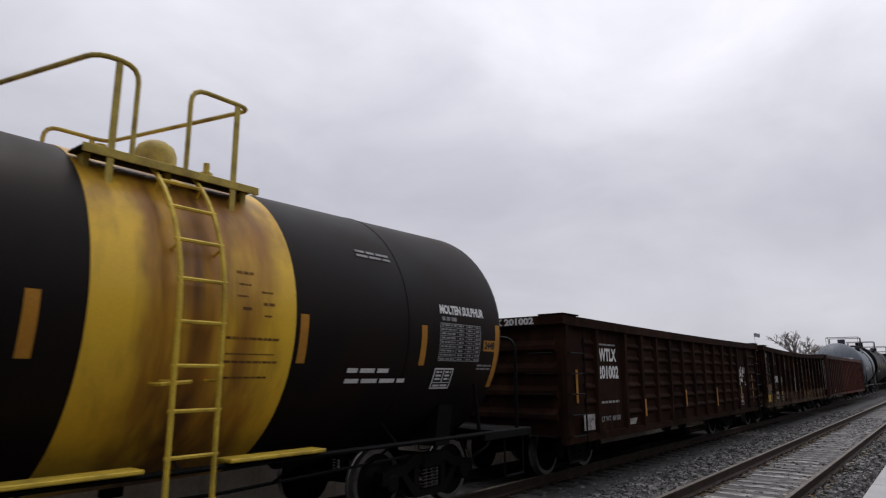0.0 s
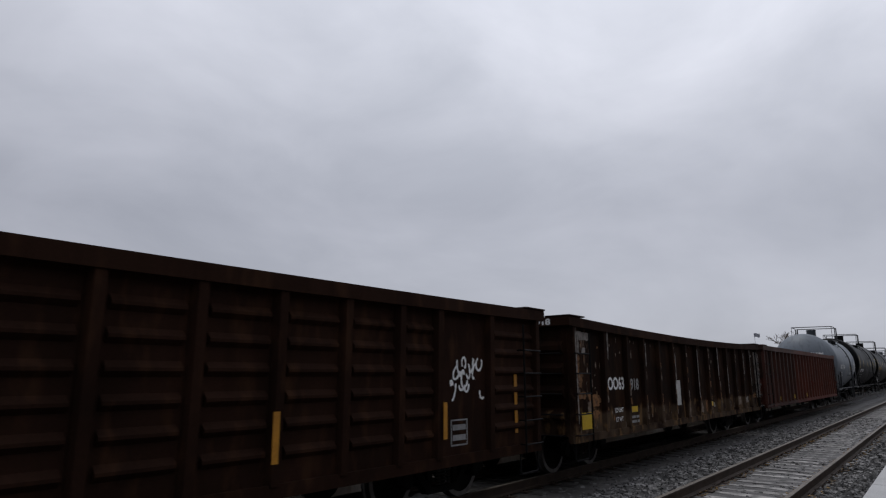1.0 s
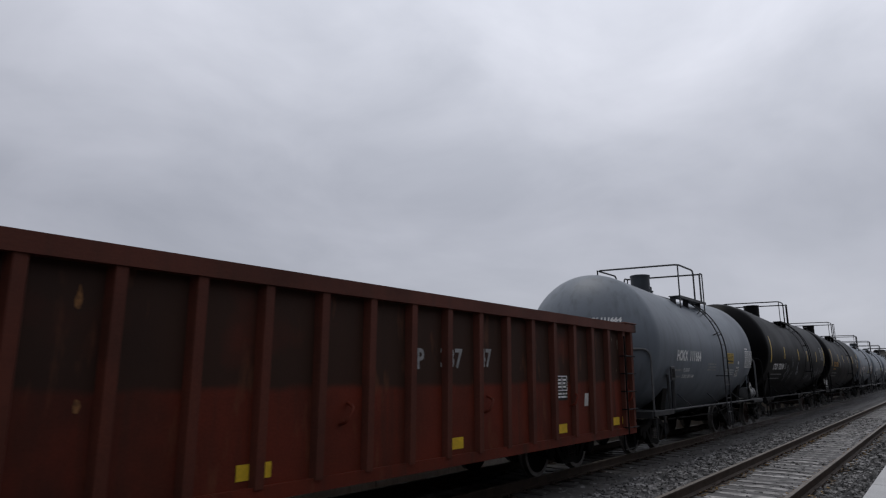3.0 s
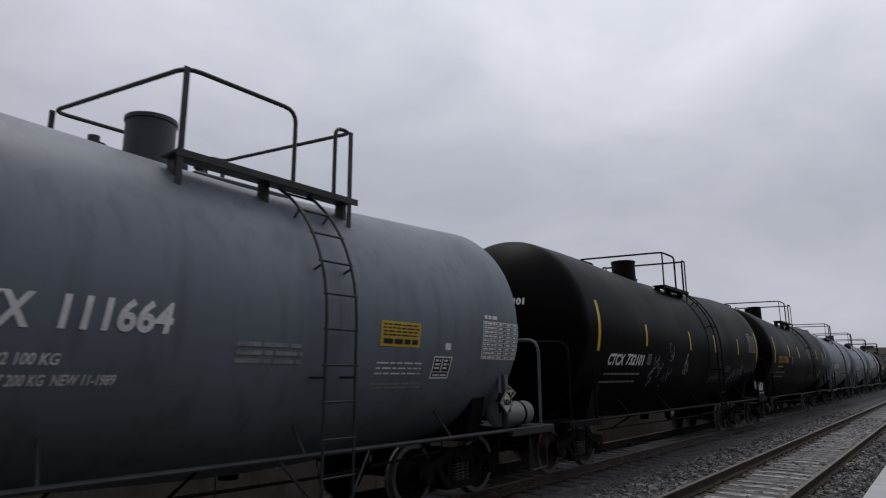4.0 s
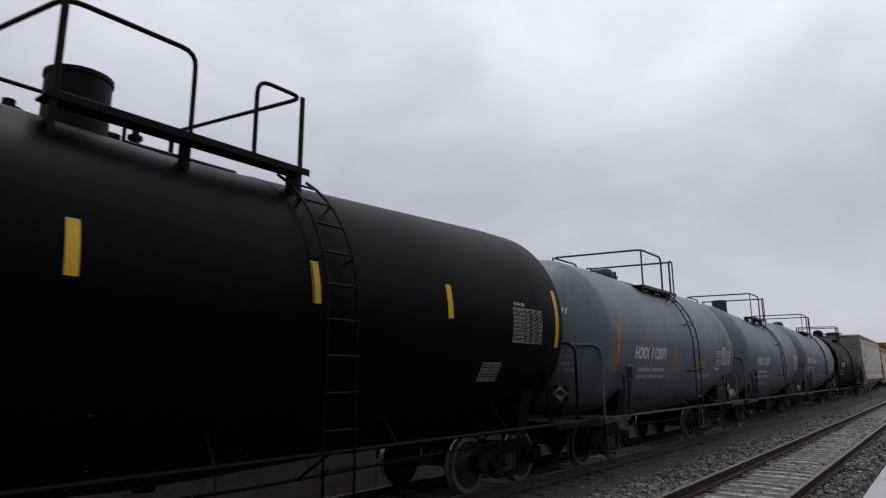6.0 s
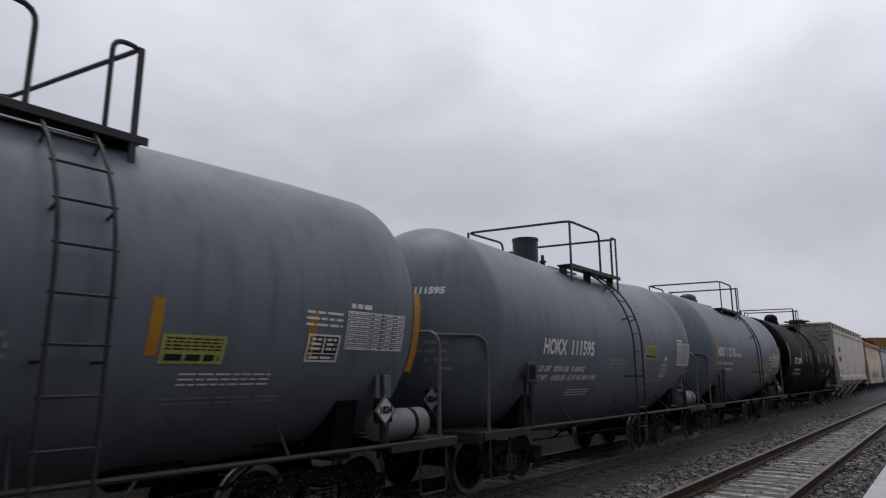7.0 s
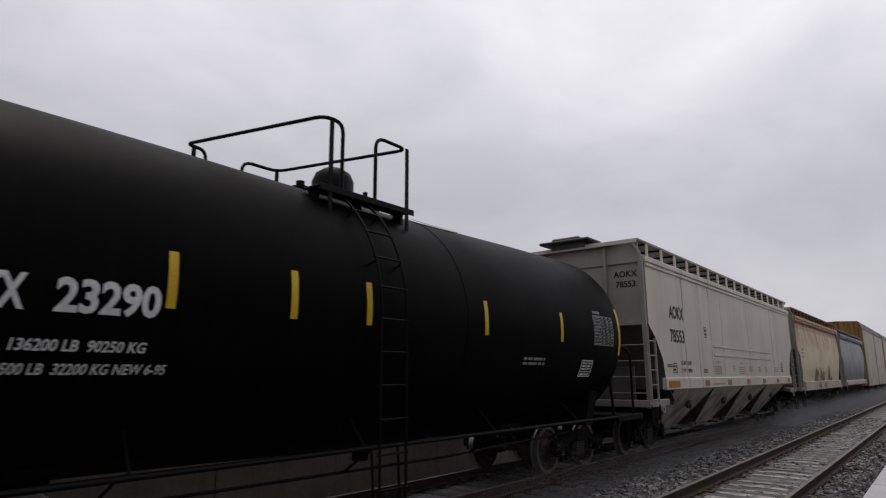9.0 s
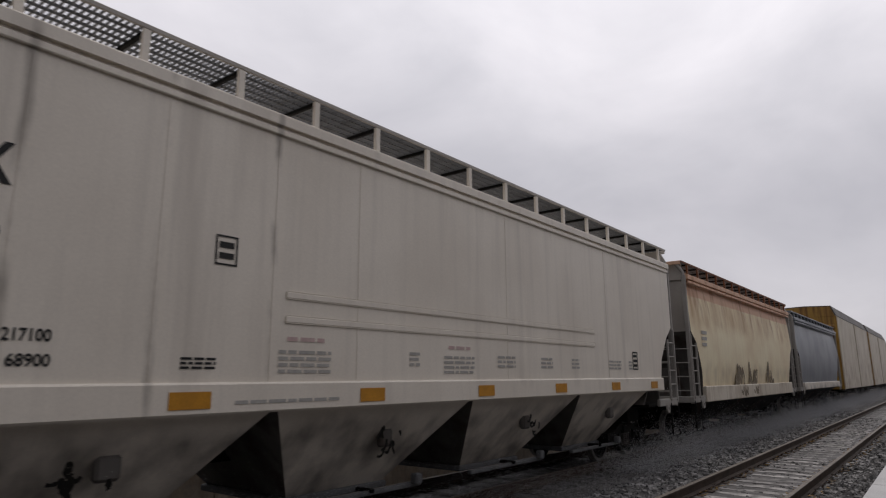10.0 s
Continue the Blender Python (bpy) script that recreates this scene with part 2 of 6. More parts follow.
M["ghost_letter"] = weathered("ghost_letter", (0.37, 0.355, 0.33), (0.48, 0.46, 0.42), 0.6, 0.6, scale=6, bump=0.02)
M["dry_brush"] = weathered("dry_brush", (0.11, 0.085, 0.06), (0.06, 0.05, 0.035), 0.6, 0.9, scale=4, vary=0.4, island=True)
M["dark_brick"] = weathered("dark_brick", (0.10, 0.085, 0.075), (0.06, 0.05, 0.045), 0.6, 0.85, scale=1.2, fine=12, bump=0.4)
M["flag_cloth"] = weathered("flag_cloth", (0.3, 0.31, 0.36), (0.5, 0.5, 0.52), 0.6, 0.8, scale=1.5)
M["siding"] = weathered("siding", (0.66, 0.66, 0.67), (0.48, 0.48, 0.48), 0.5, 0.7, scale=0.6)


def stained(m, axis, lo, hi, soft, color, amount, scale, stretch, cut=(0.30, 0.62)):
    """Adds a rust stain with a shape of its own: inside a stretch of one axis, broken up by drawn-out noise."""
    t, b = nodes_of(m)
    N, L = t.nodes.new, t.links.new
    source = b.inputs["Base Color"].links[0].from_socket
    co, sep = N("ShaderNodeTexCoord"), N("ShaderNodeSeparateXYZ")
    L(co.outputs["Object"], sep.inputs[0])
    warp, add = N("ShaderNodeTexNoise"), N("ShaderNodeMath")
    warp.inputs["Scale"].default_value = 2.2
    L(co.outputs["Object"], warp.inputs["Vector"])
    add.operation, add.inputs[2].default_value = "MULTIPLY_ADD", 0.0
    add.inputs[1].default_value = 2.6 * soft
    L(warp.outputs["Fac"], add.inputs[0])
    L(sep.outputs[axis], add.inputs[2])
    up, down, mul = N("ShaderNodeMapRange"), N("ShaderNodeMapRange"), N("ShaderNodeMath")
    mid = 1.3 * soft
    for r, a, c in ((up, lo - soft + mid, lo + soft + mid), (down, hi + soft + mid, hi - soft + mid)):
        r.interpolation_type = "SMOOTHSTEP"
        r.inputs[1].default_value, r.inputs[2].default_value = a, c
        L(add.outputs[0], r.inputs[0])
    mul.operation = "MULTIPLY"
    L(up.outputs[0], mul.inputs[0])
    L(down.outputs[0], mul.inputs[1])
    mp, n2, r2, m2 = N("ShaderNodeMapping"), N("ShaderNodeTexNoise"), N("ShaderNodeMapRange"), N("ShaderNodeMath")
    mp.inputs["Scale"].default_value = stretch
    n2.inputs["Scale"].default_value, n2.inputs["Detail"].default_value = scale, 8
    L(co.outputs["Object"], mp.inputs["Vector"])
    L(mp.outputs[0], n2.inputs["Vector"])
    r2.inputs[1].default_value, r2.inputs[2].default_value = cut
    r2.inputs[4].default_value = amount
    L(n2.outputs["Fac"], r2.inputs[0])
    m2.operation = "MULTIPLY"
    L(mul.outputs[0], m2.inputs[0])
    L(r2.outputs[0], m2.inputs[1])
    mix = N("ShaderNodeMix")
    mix.data_type = "RGBA"
    mix.inputs[7].default_value = (*color, 1)
    L(m2.outputs[0], mix.inputs[0])
    L(source, mix.inputs[6])
    L(mix.outputs[2], b.inputs["Base Color"])


stained(M["yellow_paint"], "X", -0.42, 0.98, 0.12, (0.36, 0.145, 0.02), 0.85, 1.6, (2.2, 1.0, 0.35), (0.22, 0.56))
stained(M["yellow_paint"], "Z", 3.2, 4.4, 0.25, (0.20, 0.075, 0.02), 0.6, 1.8, (2.0, 1.0, 0.5), (0.34, 0.60))
stained(M["yellow_paint"], "X", -0.35, 0.60, 0.14, (0.13, 0.05, 0.014), 0.9, 2.0, (2.2, 1.0, 0.30), (0.42, 0.66))
stained(M["gondola_red"], "Z", 1.72, 2.95, 0.05, (0.036, 0.019, 0.012), 0.93, 1.3, (0.7, 1.0, 0.8), (0.12, 0.42))
stained(M["gondola_rust"], "X", -7.0, 20, 0.1, (0.05, 0.026, 0.014), 0.6, 2.6, (1.6, 1.0, 0.45), (0.52, 0.70))
stained(M["gondola_rust"], "X", -7.04, -6.2, 0.10, (0.15, 0.10, 0.07), 0.8, 5.0, (1.8, 1.0, 0.6), (0.56, 0.64))
stained(M["gondola_rust"], "Z", 0.62, 1.16, 0.05, (0.10, 0.068, 0.045), 0.85, 2.4, (0.8, 1.0, 0.6), (0.36, 0.58))
stained(M["gondola_rust"], "Z", 0.62, 1.22, 0.08, (0.22, 0.13, 0.06), 0.8, 4.4, (1.3, 1.0, 0.6), (0.55, 0.66))
stained(M["gondola_brown"], "X", -20, 20, 0.2, (0.055, 0.026, 0.014), 0.8, 3.0, (1.6, 1.0, 0.5), (0.52, 0.70))
stained(M["gondola_red"], "X", -9.4, -2.0, 1.0, (0.026, 0.0125, 0.009), 0.8, 0.8, (1.2, 1.0, 0.35), (0.25, 0.55))
stained(M["gondola_red_trim"], "X", -9.4, -2.5, 1.0, (0.035, 0.017, 0.012), 0.75, 0.9, (1.2, 1.0, 0.35), (0.25, 0.55))
stained(M["gondola_red"], "X", -20, 20, 0.2, (0.16, 0.06, 0.03), 0.45, 3.4, (1.6, 1.0, 0.4), (0.60, 0.70))
stained(M["hopper_grey"], "Z", 1.7, 4.6, 0.1, (0.42, 0.37, 0.32), 0.45, 1.0, (2.2, 1.0, 0.12), (0.56, 0.70))
stained(M["hopper_grey"], "Z", 0.3, 1.35, 0.15, (0.13, 0.115, 0.10), 0.75, 1.8, (1.2, 1.0, 0.8), (0.40, 0.66))
for seam_x in (-5.85, -4.72, -3.5):
    stained(M["hopper_grey"], "X", seam_x - 0.05, seam_x + 0.03, 0.03, (0.20, 0.175, 0.15), 0.55, 2.6, (1.0, 1.0, 0.5), (0.45, 0.62))
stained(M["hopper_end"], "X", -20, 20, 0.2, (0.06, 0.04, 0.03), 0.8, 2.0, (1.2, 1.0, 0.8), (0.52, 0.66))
stained(M["hopper_tan"], "Z", 3.2, 4.1, 0.25, (0.46, 0.27, 0.12), 0.5, 1.3, (2.0, 1.0, 0.3))
stained(M["hopper_tan"], "Z", 3.98, 5.5, 0.02, (0.66, 0.40, 0.27), 0.92, 1.2, (1.0, 1.0, 0.6), (0.02, 0.2))
stained(M["hopper_tan"], "Z", 3.5, 5.5, 0.3, (0.34, 0.15, 0.06), 0.65, 1.7, (1.6, 1.0, 0.5), (0.50, 0.66))
stained(M["ochre_paint"], "Z", 3.0, 7.0, 0.4, (0.12, 0.05, 0.02), 0.8, 1.6, (1.0, 2.4, 0.22), (0.50, 0.64))
stained(M["hopper_cream"], "Z", 0.5, 2.6, 0.5, (0.27, 0.18, 0.12), 0.5, 1.4, (1.2, 1.0, 0.7), (0.50, 0.68))
stained(M["hopper_tan"], "Z", 0.9, 2.1, 0.2, (0.3, 0.22, 0.15), 0.35, 2.2, (1.6, 1.0, 0.6))


# ---- mesh tools ----
def part(name, bm, material, parent=None, label="", smooth=False):
    me = bpy.data.meshes.new(name)
    bm.to_mesh(me)
    bm.free()
    mats = material if isinstance(material, (list, tuple)) else [material]
    for k in mats:
        me.materials.append(M[k])
    if smooth:
        me.shade_smooth()
        me.set_sharp_from_angle(angle=radians(40))
    ob = new(name, me)
    if parent is not None:
        ob.parent = parent
    if label:
        ob["label"] = label
    return ob


def box(bm, x0, x1, y0, y1, z0, z1, bevel=0.0, mat=0):
    vs = [bm.verts.new((x, y, z)) for x in (x0, x1) for y in (y0, y1) for z in (z0, z1)]
    fs = []
    for q in ((0, 1, 3, 2), (4, 6, 7, 5), (0, 4, 5, 1), (2, 3, 7, 6), (0, 2, 6, 4), (1, 5, 7, 3)):
        fs.append(bm.faces.new([vs[i] for i in q]))
    for f in fs:
        f.material_index = mat
    if bevel:
        es = list({e for f in fs for e in f.edges})
        bmesh.ops.bevel(bm, geom=es, offset=bevel, segments=1, affect="EDGES")
    return vs


def boxed(*a, **k):
    bm = bmesh.new()
    box(bm, *a, **k)
    return bm


def prism(bm, outline, axis, a0, a1, mat=0):
    """A flat outline pushed along an axis ('x', 'y' or 'z') from a0 to a1."""
    def at(p, a):
        return {"x": (a, p[0], p[1]), "y": (p[0], a, p[1]), "z": (p[0], p[1], a)}[axis]
    lo = [bm.verts.new(at(p, a0)) for p in outline]
    hi = [bm.verts.new(at(p, a1)) for p in outline]
    n = len(outline)
    fs = [bm.faces.new(lo[::-1]), bm.faces.new(hi)]
    for i in range(n):
        fs.append(bm.faces.new((lo[i], lo[(i + 1) % n], hi[(i + 1) % n], hi[i])))
    for f in fs:
        f.material_index = mat
    bmesh.ops.recalc_face_normals(bm, faces=fs)
    return fs


def tube(bm, pts, r, seg=8, closed=False, mat=0):
    """A round bar along a line of points."""
    pts = [Vector(p) for p in pts]
    n = len(pts)
    rings = []
    ref = None
    for i, p in enumerate(pts):
        if closed:
            d = (pts[(i + 1) % n] - pts[i - 1]).normalized()
        else:
            d = (pts[min(i + 1, n - 1)] - pts[max(i - 1, 0)]).normalized()
        if ref is None:
            ref = d.orthogonal().normalized()
        ref = (ref - d * ref.dot(d)).normalized()
        side = d.cross(ref)
        rings.append([bm.verts.new(p + r * (math.cos(2 * math.pi * k / seg) * ref + math.sin(2 * math.pi * k / seg) * side)) for k in range(seg)])
    for i in range(n if closed else n - 1):
        a, b = rings[i], rings[(i + 1) % n]
        for k in range(seg):
            f = bm.faces.new((a[k], a[(k + 1) % seg], b[(k + 1) % seg], b[k]))
            f.material_index = mat
    if not closed:
        bm.faces.new(rings[0][::-1]).material_index = mat
        bm.faces.new(rings[-1]).material_index = mat


def rounded(pts, r, steps=4):
    """A line of points with its corners rounded."""
    pts = [Vector(p) for p in pts]
    out = [pts[0]]
    for i in range(1, len(pts) - 1):
        p, a, b = pts[i], pts[i - 1], pts[i + 1]
        ra = min(r, 0.45 * (a - p).length, 0.45 * (b - p).length)
        s, e = p + (a - p).normalized() * ra, p + (b - p).normalized() * ra
        for k in range(steps + 1):
            u = k / steps
            out.append((1 - u) ** 2 * s + 2 * u * (1 - u) * p + u * u * e)
    out.append(pts[-1])
    return out


def piped(pts, r, seg=8, bend=0.0):
    bm = bmesh.new()
    tube(bm, rounded(pts, bend) if bend else pts, r, seg)
    return bm


def lathe(bm, profile, axis="x", centre=(0, 0, 0), seg=48, mat=0, caps=True):
    """Turns a profile of (along, radius) about an axis through centre."""
    cx, cy, cz = centre
    rings = []
    for a, r in profile:
        ring = []
        if r < 1e-5:
            ring = None
        pts = []
        for k in range(seg if ring is not None else 1):
            u = 2 * math.pi * k / seg
            c, s = (r * math.cos(u), r * math.sin(u)) if ring is not None else (0, 0)
            pts.append(bm.verts.new({"x": (cx + a, cy + c, cz + s), "y": (cx + s, cy + a, cz + c), "z": (cx + c, cy + s, cz + a)}[axis]))
        rings.append(pts)
    fs = []
    for a, b in zip(rings, rings[1:]):
        for k in range(seg):
            k2 = (k + 1) % seg
            if len(a) == 1 and len(b) > 1:
                fs.append(bm.faces.new((a[0], b[k2], b[k])))
            elif len(b) == 1 and len(a) > 1:
                fs.append(bm.faces.new((a[k], a[k2], b[0])))
            elif len(a) > 1:
                fs.append(bm.faces.new((a[k], a[k2], b[k2], b[k])))
    if caps:
        for r in (rings[0], rings[-1]):
            if len(r) > 1:
                fs.append(bm.faces.new(r))
    for f in fs:
        f.material_index = mat
    bmesh.ops.recalc_face_normals(bm, faces=fs)
    return fs


def lathed(profile, axis="x", centre=(0, 0, 0), seg=48, caps=True):
    bm = bmesh.new()
    lathe(bm, profile, axis, centre, seg, caps=caps)
    return bm


def letters(text, size, bold=0.0, shear=0.0, width=0.0):
    """A flat bmesh of the text in the built-in font, centred, x to the right and y up."""
    cu = bpy.data.curves.new("letters", "FONT")
    cu.body, cu.size, cu.offset, cu.shear = text, size, bold, shear
    cu.align_x, cu.align_y, cu.resolution_u = "CENTER", "CENTER", 3
    ob = bpy.data.objects.new("letters", cu)
    me = bpy.data.meshes.new_from_object(ob)
    bm = bmesh.new()
    bm.from_mesh(me)
    bpy.data.objects.remove(ob)
    bpy.data.curves.remove(cu)
    bpy.data.meshes.remove(me)
    if width and bm.verts:
        xs = [v.co.x for v in bm.verts]
        k = width / (max(xs) - min(xs))
        for v in bm.verts:
            v.co.x *= k
    return bm


def bars(bm, x0, x1, z0, z1, rows, fill=0.55, seed=1, gaps=True):
    """Rows of short flat bars, for writing too small to read, as flat faces in the xy plane (y up)."""
    rnd = random.Random(seed)
    step = (z1 - z0) / rows
    for i in range(rows):
        za = z0 + i * step + step * (1 - fill) / 2
        zb = za + step * fill
        x = x0
        while x < x1 - 0.01:
            w = min(rnd.uniform(0.5, 1.6) * step * 2.2, x1 - x) if gaps else x1 - x0
            bm.faces.new([bm.verts.new(p) for p in ((x, za, 0), (x + w, za, 0), (x + w, zb, 0), (x, zb, 0))])
            x += w + step * 0.45


def quad(bm, x0, x1, z0, z1):
    return bm.faces.new([bm.verts.new(p) for p in ((x0, z0, 0), (x1, z0, 0), (x1, z1, 0), (x0, z1, 0))])


def outline_quad(bm, x0, x1, z0, z1, w):
    quad(bm, x0, x1, z0, z0 + w), quad(bm, x0, x1, z1 - w, z1)
    quad(bm, x0, x0 + w, z0 + w, z1 - w), quad(bm, x1 - w, x1, z0 + w, z1 - w)


def solidify(bm, d):
    """Gives flat faces a small thickness towards -z of their own plane."""
    geo = bmesh.ops.extrude_face_region(bm, geom=list(bm.faces))
    vs = [g for g in geo["geom"] if isinstance(g, bmesh.types.BMVert)]
    for v in vs:
        v.co.z += d


def axis_height(e, x):
    """The height of a tank's axis at x: the shell falls from both ends towards its outlet in the middle."""
    return e["zc"] - max(0.0, e["droop"] - e["fall"] * (math.sqrt(x * x + 0.25) - 0.5))


def drooped(bm, e):
    """Lowers a ring or shell that was turned about the straight axis on to the drooping one."""
    for v in bm.verts:
        v.co.z += axis_height(e, v.co.x) - e["zc"]
    return bm


def wrap_side(bm, x, z, e, lift=0.008):
    """Lays flat writing on the near side of a tank; x along the car, z the height of its middle."""
    radius, zc = e["R"], axis_height(e, x)
    a0 = math.asin(max(-0.99, min(0.99, (z - zc) / radius)))
    ys = [v.co.y for v in bm.verts]
    if not ys:
        return bm
    n = max(2, int((max(ys) - min(ys)) / 0.06))
    for k in range(1, n):
        h = min(ys) + (max(ys) - min(ys)) * k / n
        bmesh.ops.bisect_plane(bm, geom=list(bm.verts) + list(bm.edges) + list(bm.faces), plane_co=(0, h, 0), plane_no=(0, 1, 0))
    for v in bm.verts:
        a = a0 + v.co.y / radius
        r = radius + lift + v.co.z
        zz, vx = zc + r * math.sin(a), x + v.co.x
        v.co = Vector((vx, -math.sqrt(max(0.01, r * r - (zz - axis_height(e, vx)) ** 2)), zz))
    return bm


def lay_side(bm, x, z, y):
    """Lays flat writing on a flat near side at y (facing -y)."""
    for v in bm.verts:
        v.co = Vector((x + v.co.x, y - v.co.z, z + v.co.y))
    return bm


def lay_end(bm, y, z, x):
    """Lays flat writing on the end of a car at x (facing -x)."""
    for v in bm.verts:
        v.co = Vector((x - v.co.z, y - v.co.x, z + v.co.y))
    return bm


# ---- ground and tracks ----
def ground():
    bm = bmesh.new()
    # cross-section: (y, z), a shallow ditch behind the train's track, then level land
    prof = [(-900, -0.02), (-3.0, -0.02), (1.15, -0.22), (1.7, -0.20), (4.2, -0.2), (4.9, -0.34), (5.4, -0.27), (8.4, -0.27), (9.0, -0.52), (40, -0.6), (1500, -0.6)]
    xs = [-900, -60, -10] + [x * 2.0 for x in range(-4, 40)] + [90, 120, 200, 400, 1000, 3000]
    grid = [[bm.verts.new((x, y, z + (0.015 * noise.noise((x * 0.7, y * 1.1, 0)) if abs(y) < 30 else 0))) for y, z in prof] for x in xs]
    for a, b in zip(grid, grid[1:]):
        for k in range(len(prof) - 1):
            f = bm.faces.new((a[k], b[k], b[k + 1], a[k + 1]))
            f.material_index = 0 if 3 <= k <= 7 else 1
    bmesh.ops.recalc_face_normals(bm, faces=list(bm.faces))
    ob = part("ground", bm, ["ballast", "earth"])
    return tagged(ob, "dark wet gravel and earth under the tracks", "ground", kind="structure")


def rail(name, y, z, parent, x0=-40, x1=700):
    bm = bmesh.new()
    h = 0.175
    prof = [(-0.07, -h), (0.07, -h), (0.07, -h + 0.015), (0.012, -h + 0.035), (0.012, -0.045), (0.036, -0.038), (0.036, -0.006), (0.028, 0.0),
            (-0.028, 0.0), (-0.036, -0.006), (-0.036, -0.038), (-0.012, -0.045), (-0.012, -h + 0.035), (-0.07, -h + 0.015)]
    fs = prism(bm, [(y + a, z + b) for a, b in prof], "x", x0, x1)
    for f in fs:
        f.material_index = 0 if f.normal.z > 0.3 and f.calc_center_median().z > z - 0.02 else 1
    return part(name, bm, ["rail_head", "rail_side"], parent)


def track(name, yc, z, label, x0, x1, step, wood="tie_wood"):
    e = new(name)
    tagged(e, label, "railway track", kind="structure")
    for s in (-1, 1):
        rail("rail", yc + s * GAUGE / 2, z, e)
    rnd = random.Random(7)
    meshes = []
    for k in range(4):
        bm = bmesh.new()
        vs = box(bm, -0.115, 0.115, -1.3, 1.3, -0.18, 0)
        bmesh.ops.subdivide_edges(bm, edges=[ed for ed in bm.edges if abs(ed.verts[0].co.y - ed.verts[1].co.y) > 1], cuts=5)
        for v in bm.verts:
            v.co += Vector((rnd.uniform(-.012, .012), rnd.uniform(-.03, .03), rnd.uniform(-.012, .006)))
        me = bpy.data.meshes.new("tie")
        bm.to_mesh(me)
        bm.free()
        me.materials.append(M[wood])
        meshes.append(me)
    bm = bmesh.new()
    box(bm, -0.09, 0.09, -0.19, 0.19, 0, 0.016, bevel=0.004)
    for sx in (-0.05, 0.05):
        for sy in (-0.095, 0.095):
            box(bm, sx - 0.012, sx + 0.012, sy - 0.015, sy + 0.015, 0.016, 0.045)
    plate = bpy.data.meshes.new("tie_plate")
    bm.to_mesh(plate)
    bm.free()
    plate.materials.append(M["rail_side"])
    x, i = x0, 0
    while x < x1:
        t = new("tie", meshes[i % 4])
        t.parent = e
        t.matrix_basis = pose(x + rnd.uniform(-.03, .03), yc + rnd.uniform(-.05, .05), z - 0.192, 0, 0, rnd.uniform(-1.2, 1.2))
        if x < 32:
            for s in (-1, 1):
                p = new("tie_plate", plate)
                p.parent = t
                p.matrix_basis = pose(0, s * GAUGE / 2, 0.001)
        x += step
        i += 1
    return e


# ---- running gear ----
def wheelset_mesh(bm):
    r = 0.44
    for s in (-1, 1):
        prof = [(s * 0.66, 0.10), (s * 0.66, r + 0.025), (s * 0.69, r + 0.02), (s * 0.70, r + 0.004), (s * 0.79, r), (s * 0.79, r - 0.07), (s * 0.765, r - 0.085),
                (s * 0.745, 0.20), (s * 0.80, 0.13), (s * 0.80, 0.08), (s * 0.90, 0.075)]
        lathe(bm, prof, "y", (0, 0, 0), 28)
        for f in bm.faces:
            c = f.calc_center_median()
            rr = math.hypot(c.x, c.z)
            if abs(c.y) > 0.62 and rr > r - 0.075:
                f.material_index = 1
    lathe(bm, [(-1.02, 0.0), (-1.02, 0.07), (1.02, 0.07), (1.02, 0.0)], "y", (0, 0, 0), 14)
    # three bolts on each axle cap, so that the turning shows
    for s in (-1, 1):
        for k in range(3):
            a = 2 * math.pi * k / 3
            lathe(bm, [(s * 1.02, 0.018), (s * 1.045, 0.018)], "y", (0.04 * math.sin(a), 0, 0.04 * math.cos(a)), 6)


MESHES = {}


def shared(key, build, material, smooth=False):
    """A mesh that is built once and used by all alike pieces."""
    if key not in MESHES:
        bm = bmesh.new()
        build(bm)
        me = bpy.data.meshes.new(key)
        bm.to_mesh(me)
        bm.free()
        for k in material if isinstance(material, (list, tuple)) else [material]:
            me.materials.append(M[k])
        if smooth:
            me.shade_smooth()
            me.set_sharp_from_angle(angle=radians(40))
        MESHES[key] = me
    return MESHES[key]


def piece(name, key, build, material, parent, loc=(0, 0, 0), smooth=False):
    ob = new(name, shared(key, build, material, smooth))
    ob.parent = parent
    ob.location = loc
    return ob


BASE, WHEEL_R = 0.80, 0.44


def side_frame_mesh(bm):
    b = BASE
    prism(bm, [(-b - 0.2, 0.42), (-b - 0.2, 0.60), (-0.55, 0.665), (-0.36, 0.77), (0.36, 0.77), (0.55, 0.665), (b + 0.2, 0.60), (b + 0.2, 0.42),
               (b - 0.08, 0.50), (0.50, 0.54), (0.34, 0.63), (-0.34, 0.63), (-0.50, 0.54), (-b + 0.08, 0.50)], "y", -0.08, 0.08)
    prism(bm, [(-0.62, 0.52), (-0.34, 0.20), (0.34, 0.20), (0.62, 0.52), (0.52, 0.55), (0.28, 0.29), (-0.28, 0.29), (-0.52, 0.55)], "y", -0.07, 0.07)
    for xx in (-0.34, 0.24):
        prism(bm, [(xx, 0.28), (xx + 0.10, 0.28), (xx + 0.10, 0.65), (xx, 0.65)], "y", -0.06, 0.06)
    for e in (-b, b):
        lathe(bm, [(-0.10, 0.0), (-0.10, 0.10), (-0.08, 0.12), (0.08, 0.12), (0.10, 0.10), (0.10, 0.0)], "y", (e, 0, 0.44), 14)


def spring_mesh(bm):
    pts = [(0.045 * math.cos(a), 0.045 * math.sin(a), 0.29 + 0.27 * a / (12 * math.pi)) for a in [12 * math.pi * k / 60 for k in range(61)]]
    tube(bm, pts, 0.014, 5)


